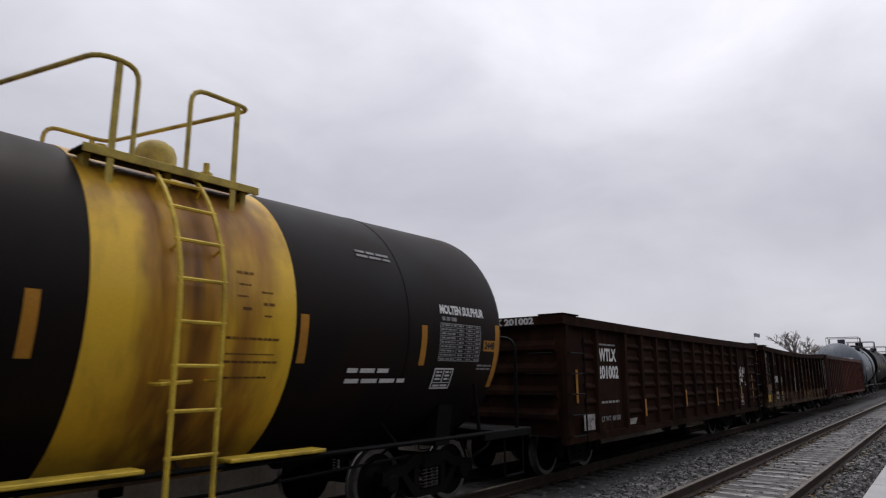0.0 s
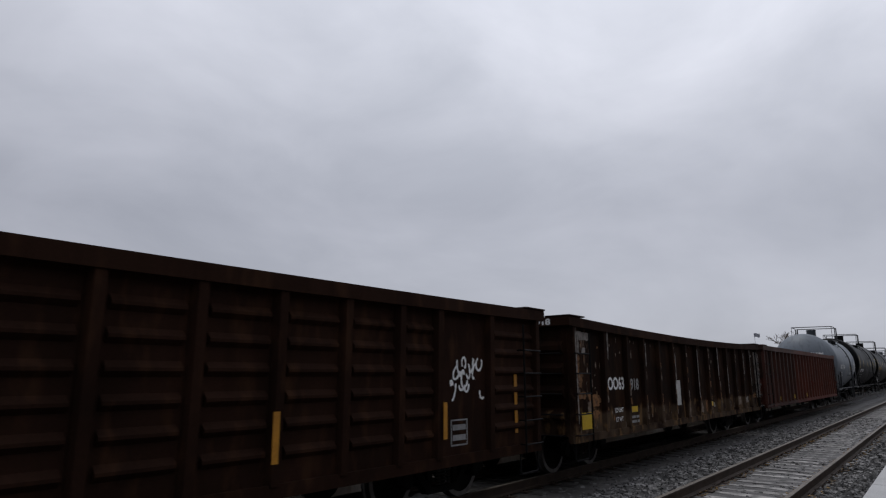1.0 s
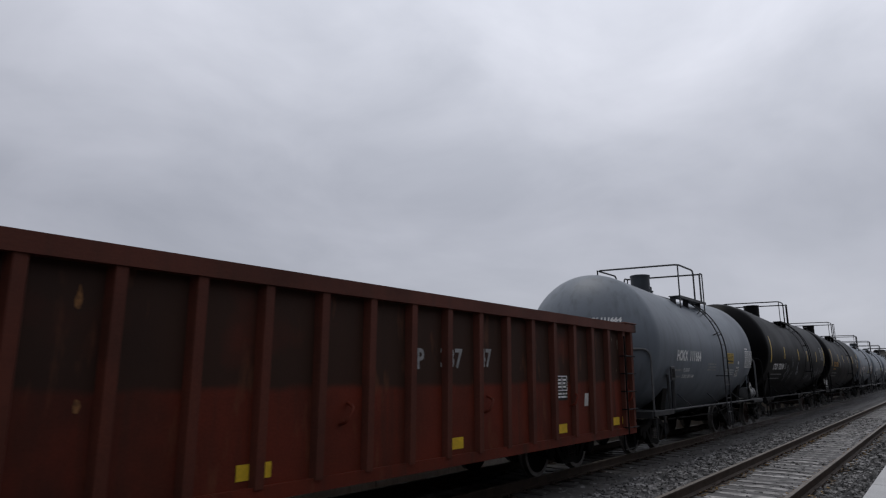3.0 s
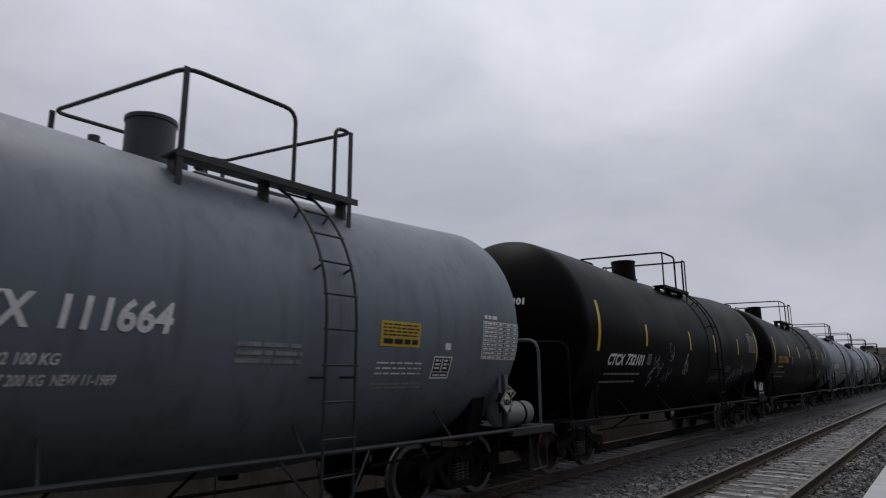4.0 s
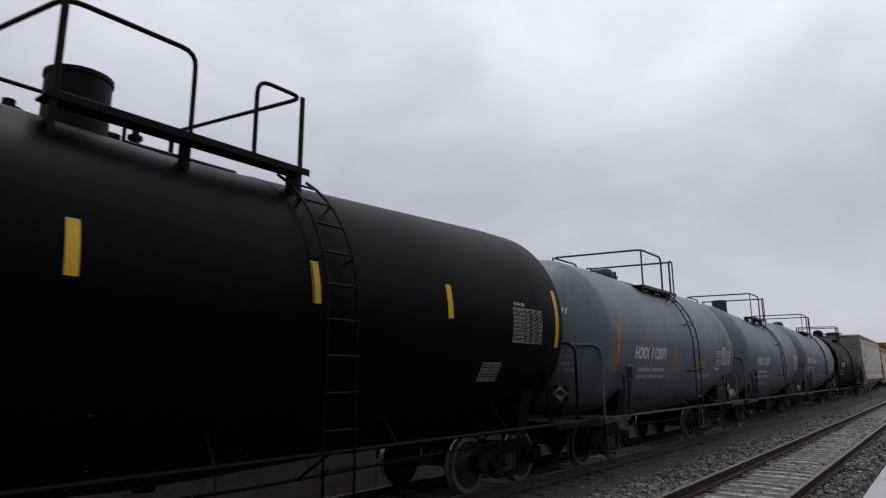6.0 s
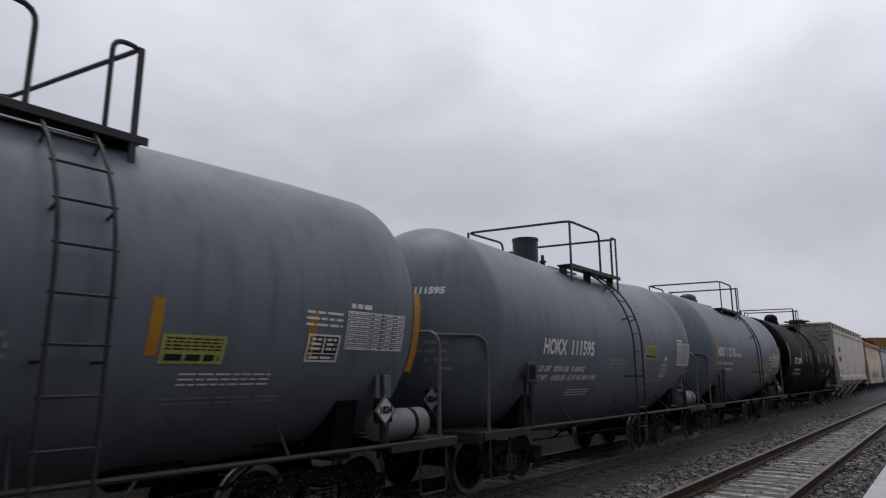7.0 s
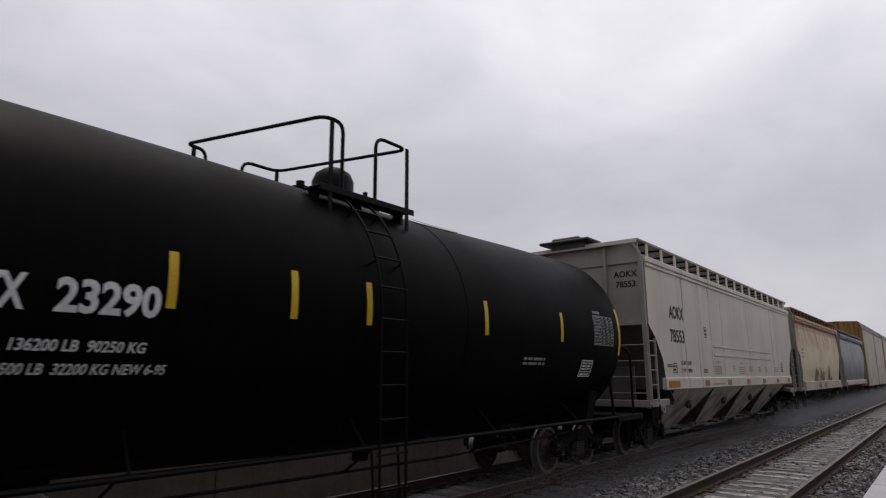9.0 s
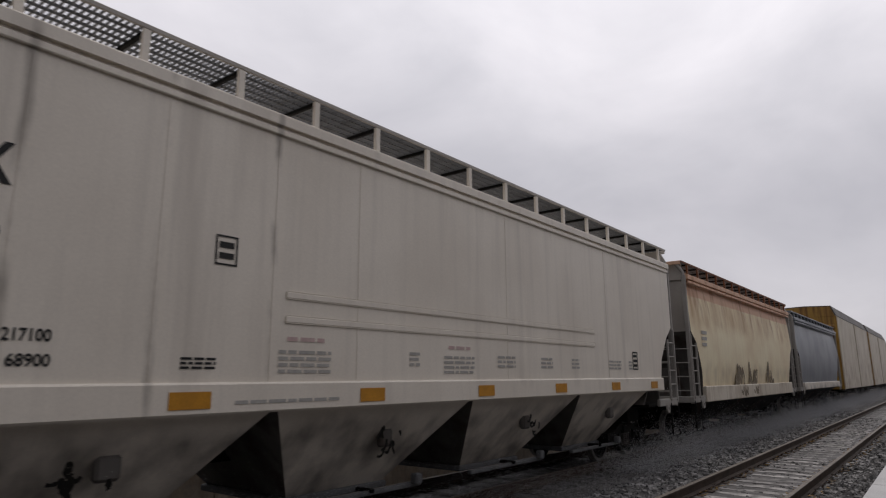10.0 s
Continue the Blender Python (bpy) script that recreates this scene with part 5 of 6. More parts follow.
def boxcar(name, label, x0, half, eave, roof, skin, end_skin, roof_skin):
    e = car(name, label, "boxcar", x0)
    wy, sill = 1.76, 0.95
    part("body", boxed(-half, half, -wy, wy, sill, eave, bevel=0.03), skin, e)
    bm = bmesh.new()
    prism(bm, [(-wy - 0.03, eave - 0.02), (-wy + 0.25, roof - 0.06), (0, roof), (wy - 0.25, roof - 0.06), (wy + 0.03, eave - 0.02)], "x", -half - 0.02, half + 0.02)
    part("roof", bm, roof_skin, e)
    for s in (-1, 1):
        end = part("end_wall", boxed(min(s * (half + 0.004), s * (half + 0.06)), max(s * (half + 0.004), s * (half + 0.06)), -wy, wy, sill, eave - 0.05, bevel=0.02), end_skin, e)
        for k in range(7):
            z = sill + 0.4 + k * (eave - sill - 0.7) / 7
            bm = bmesh.new()
            prism(bm, [(s * (half + 0.061), z), (s * (half + 0.12), z + 0.1), (s * (half + 0.12), z + 0.2), (s * (half + 0.061), z + 0.3)], "y", -wy + 0.15, wy - 0.15)
            part("end_corrugation", bm, end_skin, end)
        bm = bmesh.new()
        prism(bm, [(-wy + 0.05, eave - 0.05), (-wy + 0.3, roof - 0.12), (0, roof - 0.07), (wy - 0.3, roof - 0.12), (wy - 0.05, eave - 0.05)], "x", min(s * (half + 0.03), s * (half + 0.07)), max(s * (half + 0.03), s * (half + 0.07)))
        part("end_gable", bm, end_skin, end)
        truck(e, s * (half - 1.9), WHEELS)
        coupler(e, s * (half - 0.02), s)
        part("bolster", boxed(s * (half - 1.9) - 0.25, s * (half - 1.9) + 0.25, -1.25, 1.25, 0.8, sill + 0.05), "steel_dark", e)
        n = 2
        for k in range(n + 1):
            x = -half + 0.06 + (2 * half - 0.12) * k / n
            part("side_post", boxed(x - 0.05, x + 0.05, min(s * (wy + 0.002), s * (wy + 0.05)), max(s * (wy + 0.002), s * (wy + 0.05)), sill + 0.05, eave - 0.06, bevel=0.01), skin, e)
    part("centre_sill", boxed(-half, half, -0.3, 0.3, 0.72, sill + 0.02), "steel_dark", e)
    return e


# ---- the place ----
def stones(name, label, regions, parent_seed=11):
    """Loose crushed stones, each a small uneven block, as one heap of stuff."""
    rng = np.random.default_rng(parent_seed)
    cube = np.array([(x, y, z) for x in (-1, 1) for y in (-1, 1) for z in (-1, 1)], float)
    quads = np.array([(0, 1, 3, 2), (4, 6, 7, 5), (0, 4, 5, 1), (2, 3, 7, 6), (0, 2, 6, 4), (1, 5, 7, 3)])
    vs, fs, base = [], [], 0
    for count, x0, x1, y0, y1, height, r0, r1 in regions:
        u = rng.random(count) ** 1.5
        xs, ys = x0 + (x1 - x0) * u, rng.uniform(y0, y1, count)
        rad = rng.uniform(r0, r1, count) * (1 + 0.5 * u)
        for x, y, r in zip(xs, ys, rad):
            a = rng.uniform(0, 2 * math.pi, 3)
            ca, sa, cb, sb = math.cos(a[0]), math.sin(a[0]), math.cos(a[1] * 0.2), math.sin(a[1] * 0.2)
            rot = np.array([(ca, -sa * cb, sa * sb), (sa, ca * cb, -ca * sb), (0, sb, cb)])
            p = cube * rng.uniform(0.55, 1.0, (8, 3)) * np.array((1.0, rng.uniform(0.6, 0.95), rng.uniform(0.5, 0.85))) * r
            vs.append(p @ rot.T + (x, y, height(y) + r * rng.uniform(-0.1, 0.5)))
            fs.append(quads + base)
            base += 8
    me = bpy.data.meshes.new(name)
    me.from_pydata(np.concatenate(vs).tolist(), [], np.concatenate(fs).tolist())
    me.materials.append(M["stone"])
    return tagged(new(name, me), label, "gravel", kind="stuff")


def bare_tree(x, y, z, height, seed):
    """A leafless tree: a tapered trunk that forks again and again into twigs."""
    rnd = random.Random(seed)
    e = new("bare_tree")
    tagged(e, "leafless grey-brown tree standing beyond the tracks", "tree")
    e.location = (x, y, z)
    trunk, twigs = bmesh.new(), bmesh.new()

    def grow(bm, p, d, length, r, level):
        q = p + d * length
        m = p + d * length * 0.5 + Vector((rnd.uniform(-1, 1), rnd.uniform(-1, 1), 0)) * length * 0.05
        for a, b, ra in ((p, m, r), (m, q, r * 0.85)):
            tube(bm, [a, b], ra, 5 if level < 3 else 3)
        if level >= 6:
            return
        for k in range(rnd.choice((2, 3, 3)) if level else 5):
            side = Vector((rnd.uniform(-1, 1), rnd.uniform(-1, 1), rnd.uniform(-0.15, 0.5))).normalized()
            nd = (d * 0.75 + side * rnd.uniform(0.45, 0.8)).normalized()
            grow(bm if level < 1 else twigs, q - d * length * rnd.uniform(0, 0.35), nd, length * rnd.uniform(0.62, 0.8), max(0.028, r * 0.6), level + 1)
    grow(trunk, Vector((0, 0, 0)), Vector((0, 0, 1)), height * 0.27, height * 0.028, 0)
    part("trunk", trunk, "bark", e)
    c = part("crown", twigs, "bark", e)
    c["kind"] = "stuff"
    return e


def siding_building(x0, x1, y0, y1, z0, eave, ridge):
    e = new("warehouse")
    tagged(e, "low pale building clad in upright metal sheets", "building")
    wall = part("wall", boxed(x0, x1, y0, y1, z0, eave), "siding", e)
    n = int((x1 - x0) / 0.4)
    bm = bmesh.new()
    for k in range(n):
        x = x0 + (x1 - x0) * k / n
        box(bm, x, x + 0.12, y0 - 0.035, y0 - 0.003, z0, eave - 0.3)
    part("cladding_ribs", bm, "siding", wall)["kind"] = "stuff"
    part("fascia", boxed(x0 - 0.2, x1 + 0.2, y0 - 0.12, y0 - 0.04, eave - 0.3, eave + 0.02, bevel=0.02), "siding", e)
    bm = bmesh.new()
    prism(bm, [(y0 - 0.15, eave + 0.03), ((y0 + y1) / 2, ridge), (y1 + 0.15, eave + 0.03)], "x", x0 - 0.2, x1 + 0.2)
    part("roof", bm, "siding", e)
    for k in range(4):
        xa = x0 + 2.0 + k * 6
        part("vent_louvre", boxed(xa, xa + 1.6, y0 - 0.08, y0 - 0.037, z0 + 1.2, z0 + 1.75, bevel=0.01), "pipe_grey", wall)
    return e


def brush(name, label, count, x0, x1, y0, y1, z, seed):
    """Dry winter weeds: thin leaning stalks."""
    rng = random.Random(seed)
    bm = bmesh.new()
    for _ in range(count):
        x, y = rng.uniform(x0, x1), rng.uniform(y0, y1)
        h = rng.uniform(0.3, 1.1)
        p = Vector((x, y, z))
        d = Vector((rng.uniform(-0.35, 0.35), rng.uniform(-0.35, 0.35), 1)).normalized()
        tube(bm, [p, p + d * h * 0.6, p + d * h + Vector((rng.uniform(-.15, .15), rng.uniform(-.15, .15), 0))], 0.008, 3)
        for k in range(3):
            a = p + d * h * rng.uniform(0.4, 0.9)
            tube(bm, [a, a + Vector((rng.uniform(-.2, .2), rng.uniform(-.2, .2), rng.uniform(0.05, .25)))], 0.005, 3)
    return tagged(part(name, bm, "dry_brush"), label, "weeds", kind="stuff")


def flag(x, y, z):
    e = new("flag")
    tagged(e, "small distant flag flying on a thin pole", "flag")
    e.location = (x, y, z)
    part("pole", piped([(0, 0, 0), (0, 0, 13.8)], 0.035, 6), "pipe_grey", e)
    bm = bmesh.new()
    rows = []
    for i in range(9):
        u = i / 8
        rows.append([bm.verts.new((-0.3 + 0.1 * math.sin(5 * u + k), 0.1 - 1.5 * u, 13.6 - 1.0 * k + 0.15 * math.sin(6 * u))) for k in (0, 1)])
    for a, b in zip(rows, rows[1:]):
        bm.faces.new((a[0], b[0], b[1], a[1]))
    solidify(bm, 0.01)
    part("cloth", bm, "flag_cloth", e)


ground()
# Top behind the pale edge is unseen; kept dark to limit bounced light.
platform = part("platform", boxed(-40, 90, -9.0, 1.2, -0.3, 0.02, bevel=0.02), "asphalt")
tagged(platform, "dark asphalt platform with a pale concrete edge", "platform", kind="structure")
for k in range(12):
    part("platform_slab", boxed(3.0 + k * 2.4, 5.385 + k * 2.4, 0.35, 1.215, 0.0, 0.05, bevel=0.012), "platform_concrete", platform)
# Unseen wall added behind the camera to darken the train's near sides.
wall_back = part("sky_block_wall", boxed(-60, 100, -9.4, -9.0, -0.3, 7.5), "dark_brick")
tagged(wall_back, "unseen dark brick wall, added to block low skylight", "wall", kind="structure")
wall = part("retaining_wall", boxed(-40, 100, 9.3, 9.65, -0.7, 0.80, bevel=0.03), "concrete")
tagged(wall, "stained grey and brown concrete wall behind the train", "wall", kind="structure")
for k in range(30):
    part("wall_panel", boxed(-30 + k * 3.6, -26.43 + k * 3.6, 9.25, 9.298, -0.7, 0.72, bevel=0.012), "concrete", wall)
brush("dry_weeds", "dry brown winter weeds above the wall", 2600, -6, 40, 10.0, 12.5, 0.6, 5)
bm = bmesh.new()
bank_rows = []
for i in range(61):
    x = -12 + i * 1.0
    bank_rows.append([bm.verts.new((x, y + 0.15 * noise.noise((x * 0.8, y, 3)), z + 0.35 * noise.noise((x * 0.9, y * 0.7, 1)))) for y, z in ((9.75, 0.0), (10.1, 0.75), (10.8, 1.3), (12.0, 1.35), (13.5, 0.6), (14.5, -0.7))])
for a, b in zip(bank_rows, bank_rows[1:]):
    for k in range(5):
        bm.faces.new((a[k], b[k], b[k + 1], a[k + 1]))
bmesh.ops.recalc_face_normals(bm, faces=list(bm.faces))
tagged(part("earth_bank", bm, "earth"), "low brown earth bank behind the wall", "bank", kind="structure")
siding_building(-25, 60, 16.0, 30.0, -0.65, 3.98, 4.9)
bare_tree(150, 24.2, -0.6, 15.0, 3)
bare_tree(170, 23.0, -0.6, 12.0, 8)
flag(190, 40.9, -0.6)
heap = stones("ballast_stones", "crushed grey stones lying between the two tracks",
              [(15000, 5.0, 42, 3.75, 5.15, lambda y: -0.20 - 0.10 * max(0, y - 4.3), 0.022, 0.055),
               (8000, 5.0, 36, 2.22, 3.55, lambda y: -0.236, 0.016, 0.040),
               (2600, 8.0, 30, 1.25, 2.05, lambda y: -0.20, 0.02, 0.045),
               (1500, 4.0, 30, 5.2, 6.0, lambda y: -0.30, 0.02, 0.04)])



def fallen_leaves(count, seed):
    """Small curled dead leaves that lie along the feet of the near rails."""
    rng = random.Random(seed)
    bm = bmesh.new()
    for _ in range(count):
        x = 5.0 + 25.0 * rng.random() ** 1.4
        y = NEAR_Y + rng.choice((-1, 1)) * GAUGE / 2 + rng.choice((-1, 1)) * rng.uniform(0.09, 0.26)
        a, r, z = rng.uniform(0, 6.3), rng.uniform(0.018, 0.04), rng.uniform(-0.175, -0.15)
        c, q = math.cos(a) * r, math.sin(a) * r
        bm.faces.new([bm.verts.new(v) for v in ((x - c, y - q, z), (x + q * 0.5, y - c * 0.5, z + rng.uniform(0.004, 0.02)), (x + c, y + q, z + 0.006), (x - q * 0.5, y + c * 0.5, z + rng.uniform(0.004, 0.02)))])
    solidify(bm, 0.002)
    return tagged(part("fallen_leaves", bm, "leaf_ochre"), "dead ochre leaves lying along the rails", "leaves", kind="stuff")


fallen_leaves(900, 17)

# ---- the train, in running order ----
c1 = tank_car("sulphur_tank_car", "brown-black tank car with a rusty yellow middle band and yellow ladder", 3.1, 5.65, 1.70, 4.20, "brown_black_paint", "pipe_black", ends=(5.1, 0.6, 5.1, 0.5), lad=0.05, drum_r=0.24, drum_h=0.47, droop=0.075, fall=0.015, post_a=0.2, post_b=0.18,
              dome="bowl", dome_x=0.4, A=-0.83, A_ret=0.39, B=0.84, B_ret=0.73, zb=4.80, skew=-0.56, band_x=(-0.88, 1.22), seams=(-3.0, 3.05))
strips(c1, (-3.35, -1.28, 1.34, 3.35), 1.98, 2.5, "reflective_orange")
strips(c1, (-5.1, 5.08), 1.68, 2.6, "reflective_orange")
words(c1, "MOLTEN SULPHUR", 4.2, 2.74, 0.165, bold=0.008, width=1.04)
test_table(c1, 3.68, 4.64, 2.04, 2.56, "dim_letter")
plate(c1, 4.72, 5.03, 2.2, 2.36, "reflective_orange", "number_panel")
words(c1, "2448", 4.875, 2.28, 0.14, "black_letter", bold=0.006, width=0.26)
boxed_stencil(c1, 3.66, 4.08, 1.66, 1.96)
small_print(c1, 4.62, 5.0, 1.92, 2.02, 2)
small_print(c1, 2.05, 2.8, 1.86, 1.96, 1, "white_letter")
small_print(c1, 2.05, 3.1, 1.74, 1.84, 1, "white_letter", seed=12)
small_print(c1, 2.3, 2.9, 3.28, 3.42, 2, seed=19)
for xa, xb, z, h in ((0.40, 1.03, 2.21, 0.025), (0.36, 1.04, 1.985, 0.022), (0.40, 0.95, 1.835, 0.02), (0.5, 0.7, 2.86, 0.03), (0.52, 0.66, 2.74, 0.02), (0.56, 0.68, 2.5, 0.03), (0.8, 0.95, 2.56, 0.03), (0.82, 0.92, 2.44, 0.02), (0.42, 0.98, 2.06, 0.012), (0.5, 0.62, 2.62, 0.02), (0.78, 0.92, 2.68, 0.02)):
    small_print(c1, xa, xb, z - h / 2, z + h / 2, 1, "rust_mark", seed=int(xa * 100), fill=1.0, name="rust_mark")
words(c1, "P", -1.62, 2.40, 0.34)
part("valve_handle", piped([(-0.25, -1.5, 1.78), (-0.25, -1.78, 1.78), (0.0, -1.82, 1.80)], 0.02, 6), "yellow_bar", c1)
for xa, xb in ((-1.6, -0.35), (0.45, 1.6)):
    part("side_board", boxed(xa, xb, -1.82, -1.58, 1.06, 1.10, bevel=0.01), "yellow_bar", c1)

c2_posts = [-7.12, -5.86, -4.49, -3.57, -2.65, -1.73, -0.81, 0.11, 1.03, 1.95, 2.87, 3.79, 4.55, 5.78, 7.12]
c2 = gondola("ribbed_gondola_car", "dark brown ribbed gondola car with white lettering", 17.46, 14.42, 2.91, "gondola_brown", c2_posts, ribs=True, sag=0.03)
side_words(c2, "WTLX", -5.24, 2.235, 0.33, bold=0.014, width=0.82)
side_words(c2, "201002", -5.23, 1.895, 0.33, bold=0.014, width=0.98)
side_bars(c2, -5.62, -4.85, 2.42, 2.48, 1)
side_bars(c2, -5.62, -4.78, 1.29, 1.37, 1, seed=4, material="ghost_letter")
side_words(c2, "LT WT  68 000", -5.2, 1.01, 0.13, material="dim_letter", bold=0.004, width=0.9)
side_plate(c2, -6.55, -6.1, 0.86, 1.14, y=-1.742, material="paint_splash", name="paint_patch")
part("graffiti", lay_side(scrawl(23, 6, 0.28, 0.14, 0.008), -6.33, 1.0, -1.75), "black_letter", c2)
side_plate(c2, -4.40, -3.93, 0.84, 0.96, material="paint_splash", name="paint_patch", lean=0.05)
for x, z0, z1 in ((-6.68, 1.35, 1.95), (-3.60, 0.98, 1.34), (-0.83, 1.08, 1.49), (1.9, 1.0, 1.5), (4.61, 1.03, 1.5), (6.5, 0.98, 1.9)):
    side_plate(c2, x - 0.04, x + 0.04, z0, z1, y=-1.784 if abs(x) < 6 else -1.70, material="reflective_orange", name="reflective_strip")
part("graffiti", lay_side(scrawl(21, 13, 0.75, 0.42, 0.02), 5.2, 1.8, -1.69), "white_letter", c2)
side_bars(c2, 4.9, 5.2, 0.95, 1.22, 2, frame_w=0.02, seed=2)
part("end_lettering", lay_end(letters("WTLX 201002", 0.16, 0.008, width=1.3), -0.6, 2.815, -7.384), "white_letter", c2)

c3_posts = [-7.02, -5.70, -4.56, -3.64, -2.67, -1.71, -0.75, 0.21, 1.17, 2.13, 3.09, 4.05, 5.0, 5.95, 7.02]
c3 = gondola("rusted_gondola_car", "rust-brown gondola car with peeling paint, faded letters and a sagging rim", 32.94, 14.28, 2.9, "gondola_rust", c3_posts, sag=0.10)
side_words(c3, "SOO63", -5.14, 1.67, 0.34, bold=0.01, width=0.95)
side_words(c3, "918", -4.1, 1.645, 0.32, bold=0.01, width=0.46, material="dim_letter")
side_words(c3, "LD LMT", -4.98, 1.15, 0.12, bold=0.004, width=0.42)
side_words(c3, "LT WT", -4.98, 0.97, 0.12, bold=0.004, width=0.36)
side_plate(c3, -6.68, -6.24, 0.87, 1.17)
side_plate(c3, -4.36, -4.0, 1.08, 1.2)
side_bars(c3, -4.36, -3.93, 0.84, 1.03, 2, seed=6)
side_plate(c3, -1.55, -1.12, 1.12, 1.72, material="white_sheet", name="pale_panel")
side_plate(c3, 1.25, 1.6, 1.0, 1.12)
rnd3 = random.Random(44)
for k in range(90):
    x = rnd3.choice((rnd3.uniform(-7.0, -5.9), rnd3.uniform(-7.0, 7.0), rnd3.uniform(-7, -4)))
    z = rnd3.uniform(0.78, 2.5) if x < -5.8 else rnd3.choice((rnd3.uniform(0.75, 1.3), rnd3.uniform(2.2, 2.6)))
    w, h = rnd3.uniform(0.010, 0.035), rnd3.uniform(0.02, 0.10)
    bm = bmesh.new()
    n = 9
    bm.faces.new([bm.verts.new((w * rnd3.uniform(0.5, 1) * math.cos(2 * math.pi * i / n), h * rnd3.uniform(0.5, 1) * math.sin(2 * math.pi * i / n), 0)) for i in range(n)])
    part("peeled_paint", lay_side(bm, x, z, -1.684), rnd3.choice(("bare_patch", "rust_patch", "bare_patch")), c3)
for k in range(9):
    x, h = c3_posts[k + 1], rnd3.uniform(0.25, 0.9)
    for j in range(4):
        z = 0.85 + h * rnd3.random() * 2
        side_plate(c3, x - 0.03, x - 0.03 + rnd3.uniform(0.015, 0.05), z, z + rnd3.uniform(0.05, 0.22), y=-1.782, material="bare_patch" if j % 2 else "rust_patch", name="peeled_paint")


def ragged(e, x, z, w, h, material, seed, y=-1.684, lean=0.0):
    """A torn patch of bare, rusty or faded steel with an uneven outline."""
    rng = random.Random(seed)
    bm = bmesh.new()
    ring, n = [], 36
    waves = [(rng.uniform(0, 6.3), rng.uniform(0.03, 0.13), f) for f in (2, 3, 5, 8, 13)]
    for i in range(n):
        a = 2 * math.pi * i / n
        k = 1 + sum(q * math.sin(f * a + u) for u, q, f in waves)
        cx, cz = max(-0.85, min(0.85, 1.1 * math.cos(a))) * k, max(-0.85, min(0.85, 1.1 * math.sin(a))) * k
        ring.append(bm.verts.new((cx * w / 1.8 + lean * cz * h, cz * h / 1.8, 0)))
    bm.faces.new(ring)
    bmesh.ops.triangulate(bm, faces=list(bm.faces))
    part("peeled_paint", lay_side(bm, x, z, y), material, e)


for k, (x, z, w, h, m) in enumerate(((-6.52, 2.58, 0.52, 0.16, "pale_steel"), (-6.72, 2.42, 0.07, 0.34, "pale_steel"), (-6.5, 2.3, 0.16, 0.12, "pale_steel"), (-6.76, 2.05, 0.13, 0.36, "rust_patch"), (-6.68, 1.75, 0.16, 0.26, "rust_patch"),
                                     (-6.62, 1.48, 0.30, 0.14, "rust_patch"), (-6.12, 1.38, 0.50, 0.24, "rust_patch"), (-6.3, 1.2, 0.22, 0.34, "bare_patch"), (-6.05, 1.12, 0.26, 0.16, "rust_patch"), (-6.8, 1.3, 0.08, 0.30, "rust_patch"),
                                     (0.42, 1.98, 0.10, 0.34, "rust_patch"), (0.44, 2.3, 0.14, 0.10, "pale_steel"), (0.42, 1.55, 0.10, 0.18, "pale_steel"), (0.5, 1.0, 0.36, 0.28, "bare_patch"), (-0.5, 0.92, 0.20, 0.24, "bare_patch"),
                                     (1.0, 1.02, 0.16, 0.34, "rust_patch"), (2.25, 1.2, 0.10, 0.34, "rust_patch"), (1.72, 1.02, 0.14, 0.14, "pale_steel"), (4.4, 1.05, 0.7, 0.26, "bare_patch"), (5.4, 1.05, 0.5, 0.2, "pale_steel"),
                                     (6.3, 2.5, 0.5, 0.08, "pale_steel"), (6.35, 2.3, 0.10, 0.22, "pale_steel"), (6.52, 1.15, 0.5, 0.12, "rust_patch"))):
    ragged(c3, x, z, w, h, m, 300 + k)
# pale scraped edges of the posts, the corner and the ladder
for k, (x, z, h) in enumerate(((-7.0, 2.3, 0.75), (-7.0, 1.5, 0.9), (-5.62, 2.45, 0.5), (0.14, 2.2, 0.7), (0.13, 1.6, 0.6), (2.05, 2.2, 0.9), (3.02, 1.7, 0.8), (5.03, 2.2, 0.7), (5.9, 2.4, 0.5), (5.88, 1.8, 0.6), (7.05, 1.9, 1.2), (-3.6, 2.3, 0.5), (-1.66, 2.0, 0.7))):
    ragged(c3, x, z, 0.045, h, "pale_steel", 340 + k, y=-1.786)
for x in (6.42, 6.58, 6.78):
    part("ladder_stile", piped([(x, -1.80, 1.1), (x, -1.80, 2.62)], 0.017, 6), "pale_steel", c3)
part("end_lettering", lay_end(letters("SOO63918", 0.15, 0.007, width=0.95), -0.95, 2.81, -7.27), "white_letter", c3)

rnd5 = random.Random(81)
for k in range(60):
    x = rnd5.choice(c3_posts[3:])
    z = rnd5.choice((rnd5.uniform(0.8, 1.3), rnd5.uniform(0.8, 2.5)))
    w, h = rnd5.uniform(0.008, 0.03), rnd5.uniform(0.03, 0.14)
    bm = bmesh.new()
    bm.faces.new([bm.verts.new((w * rnd5.uniform(0.4, 1) * math.cos(2 * math.pi * i / 9), h * rnd5.uniform(0.4, 1) * math.sin(2 * math.pi * i / 9), 0)) for i in range(9)])
    part("peeled_paint", lay_side(bm, x + rnd5.uniform(-0.03, 0.03), z, -1.784), rnd5.choice(("bare_patch", "rust_patch")), c3)

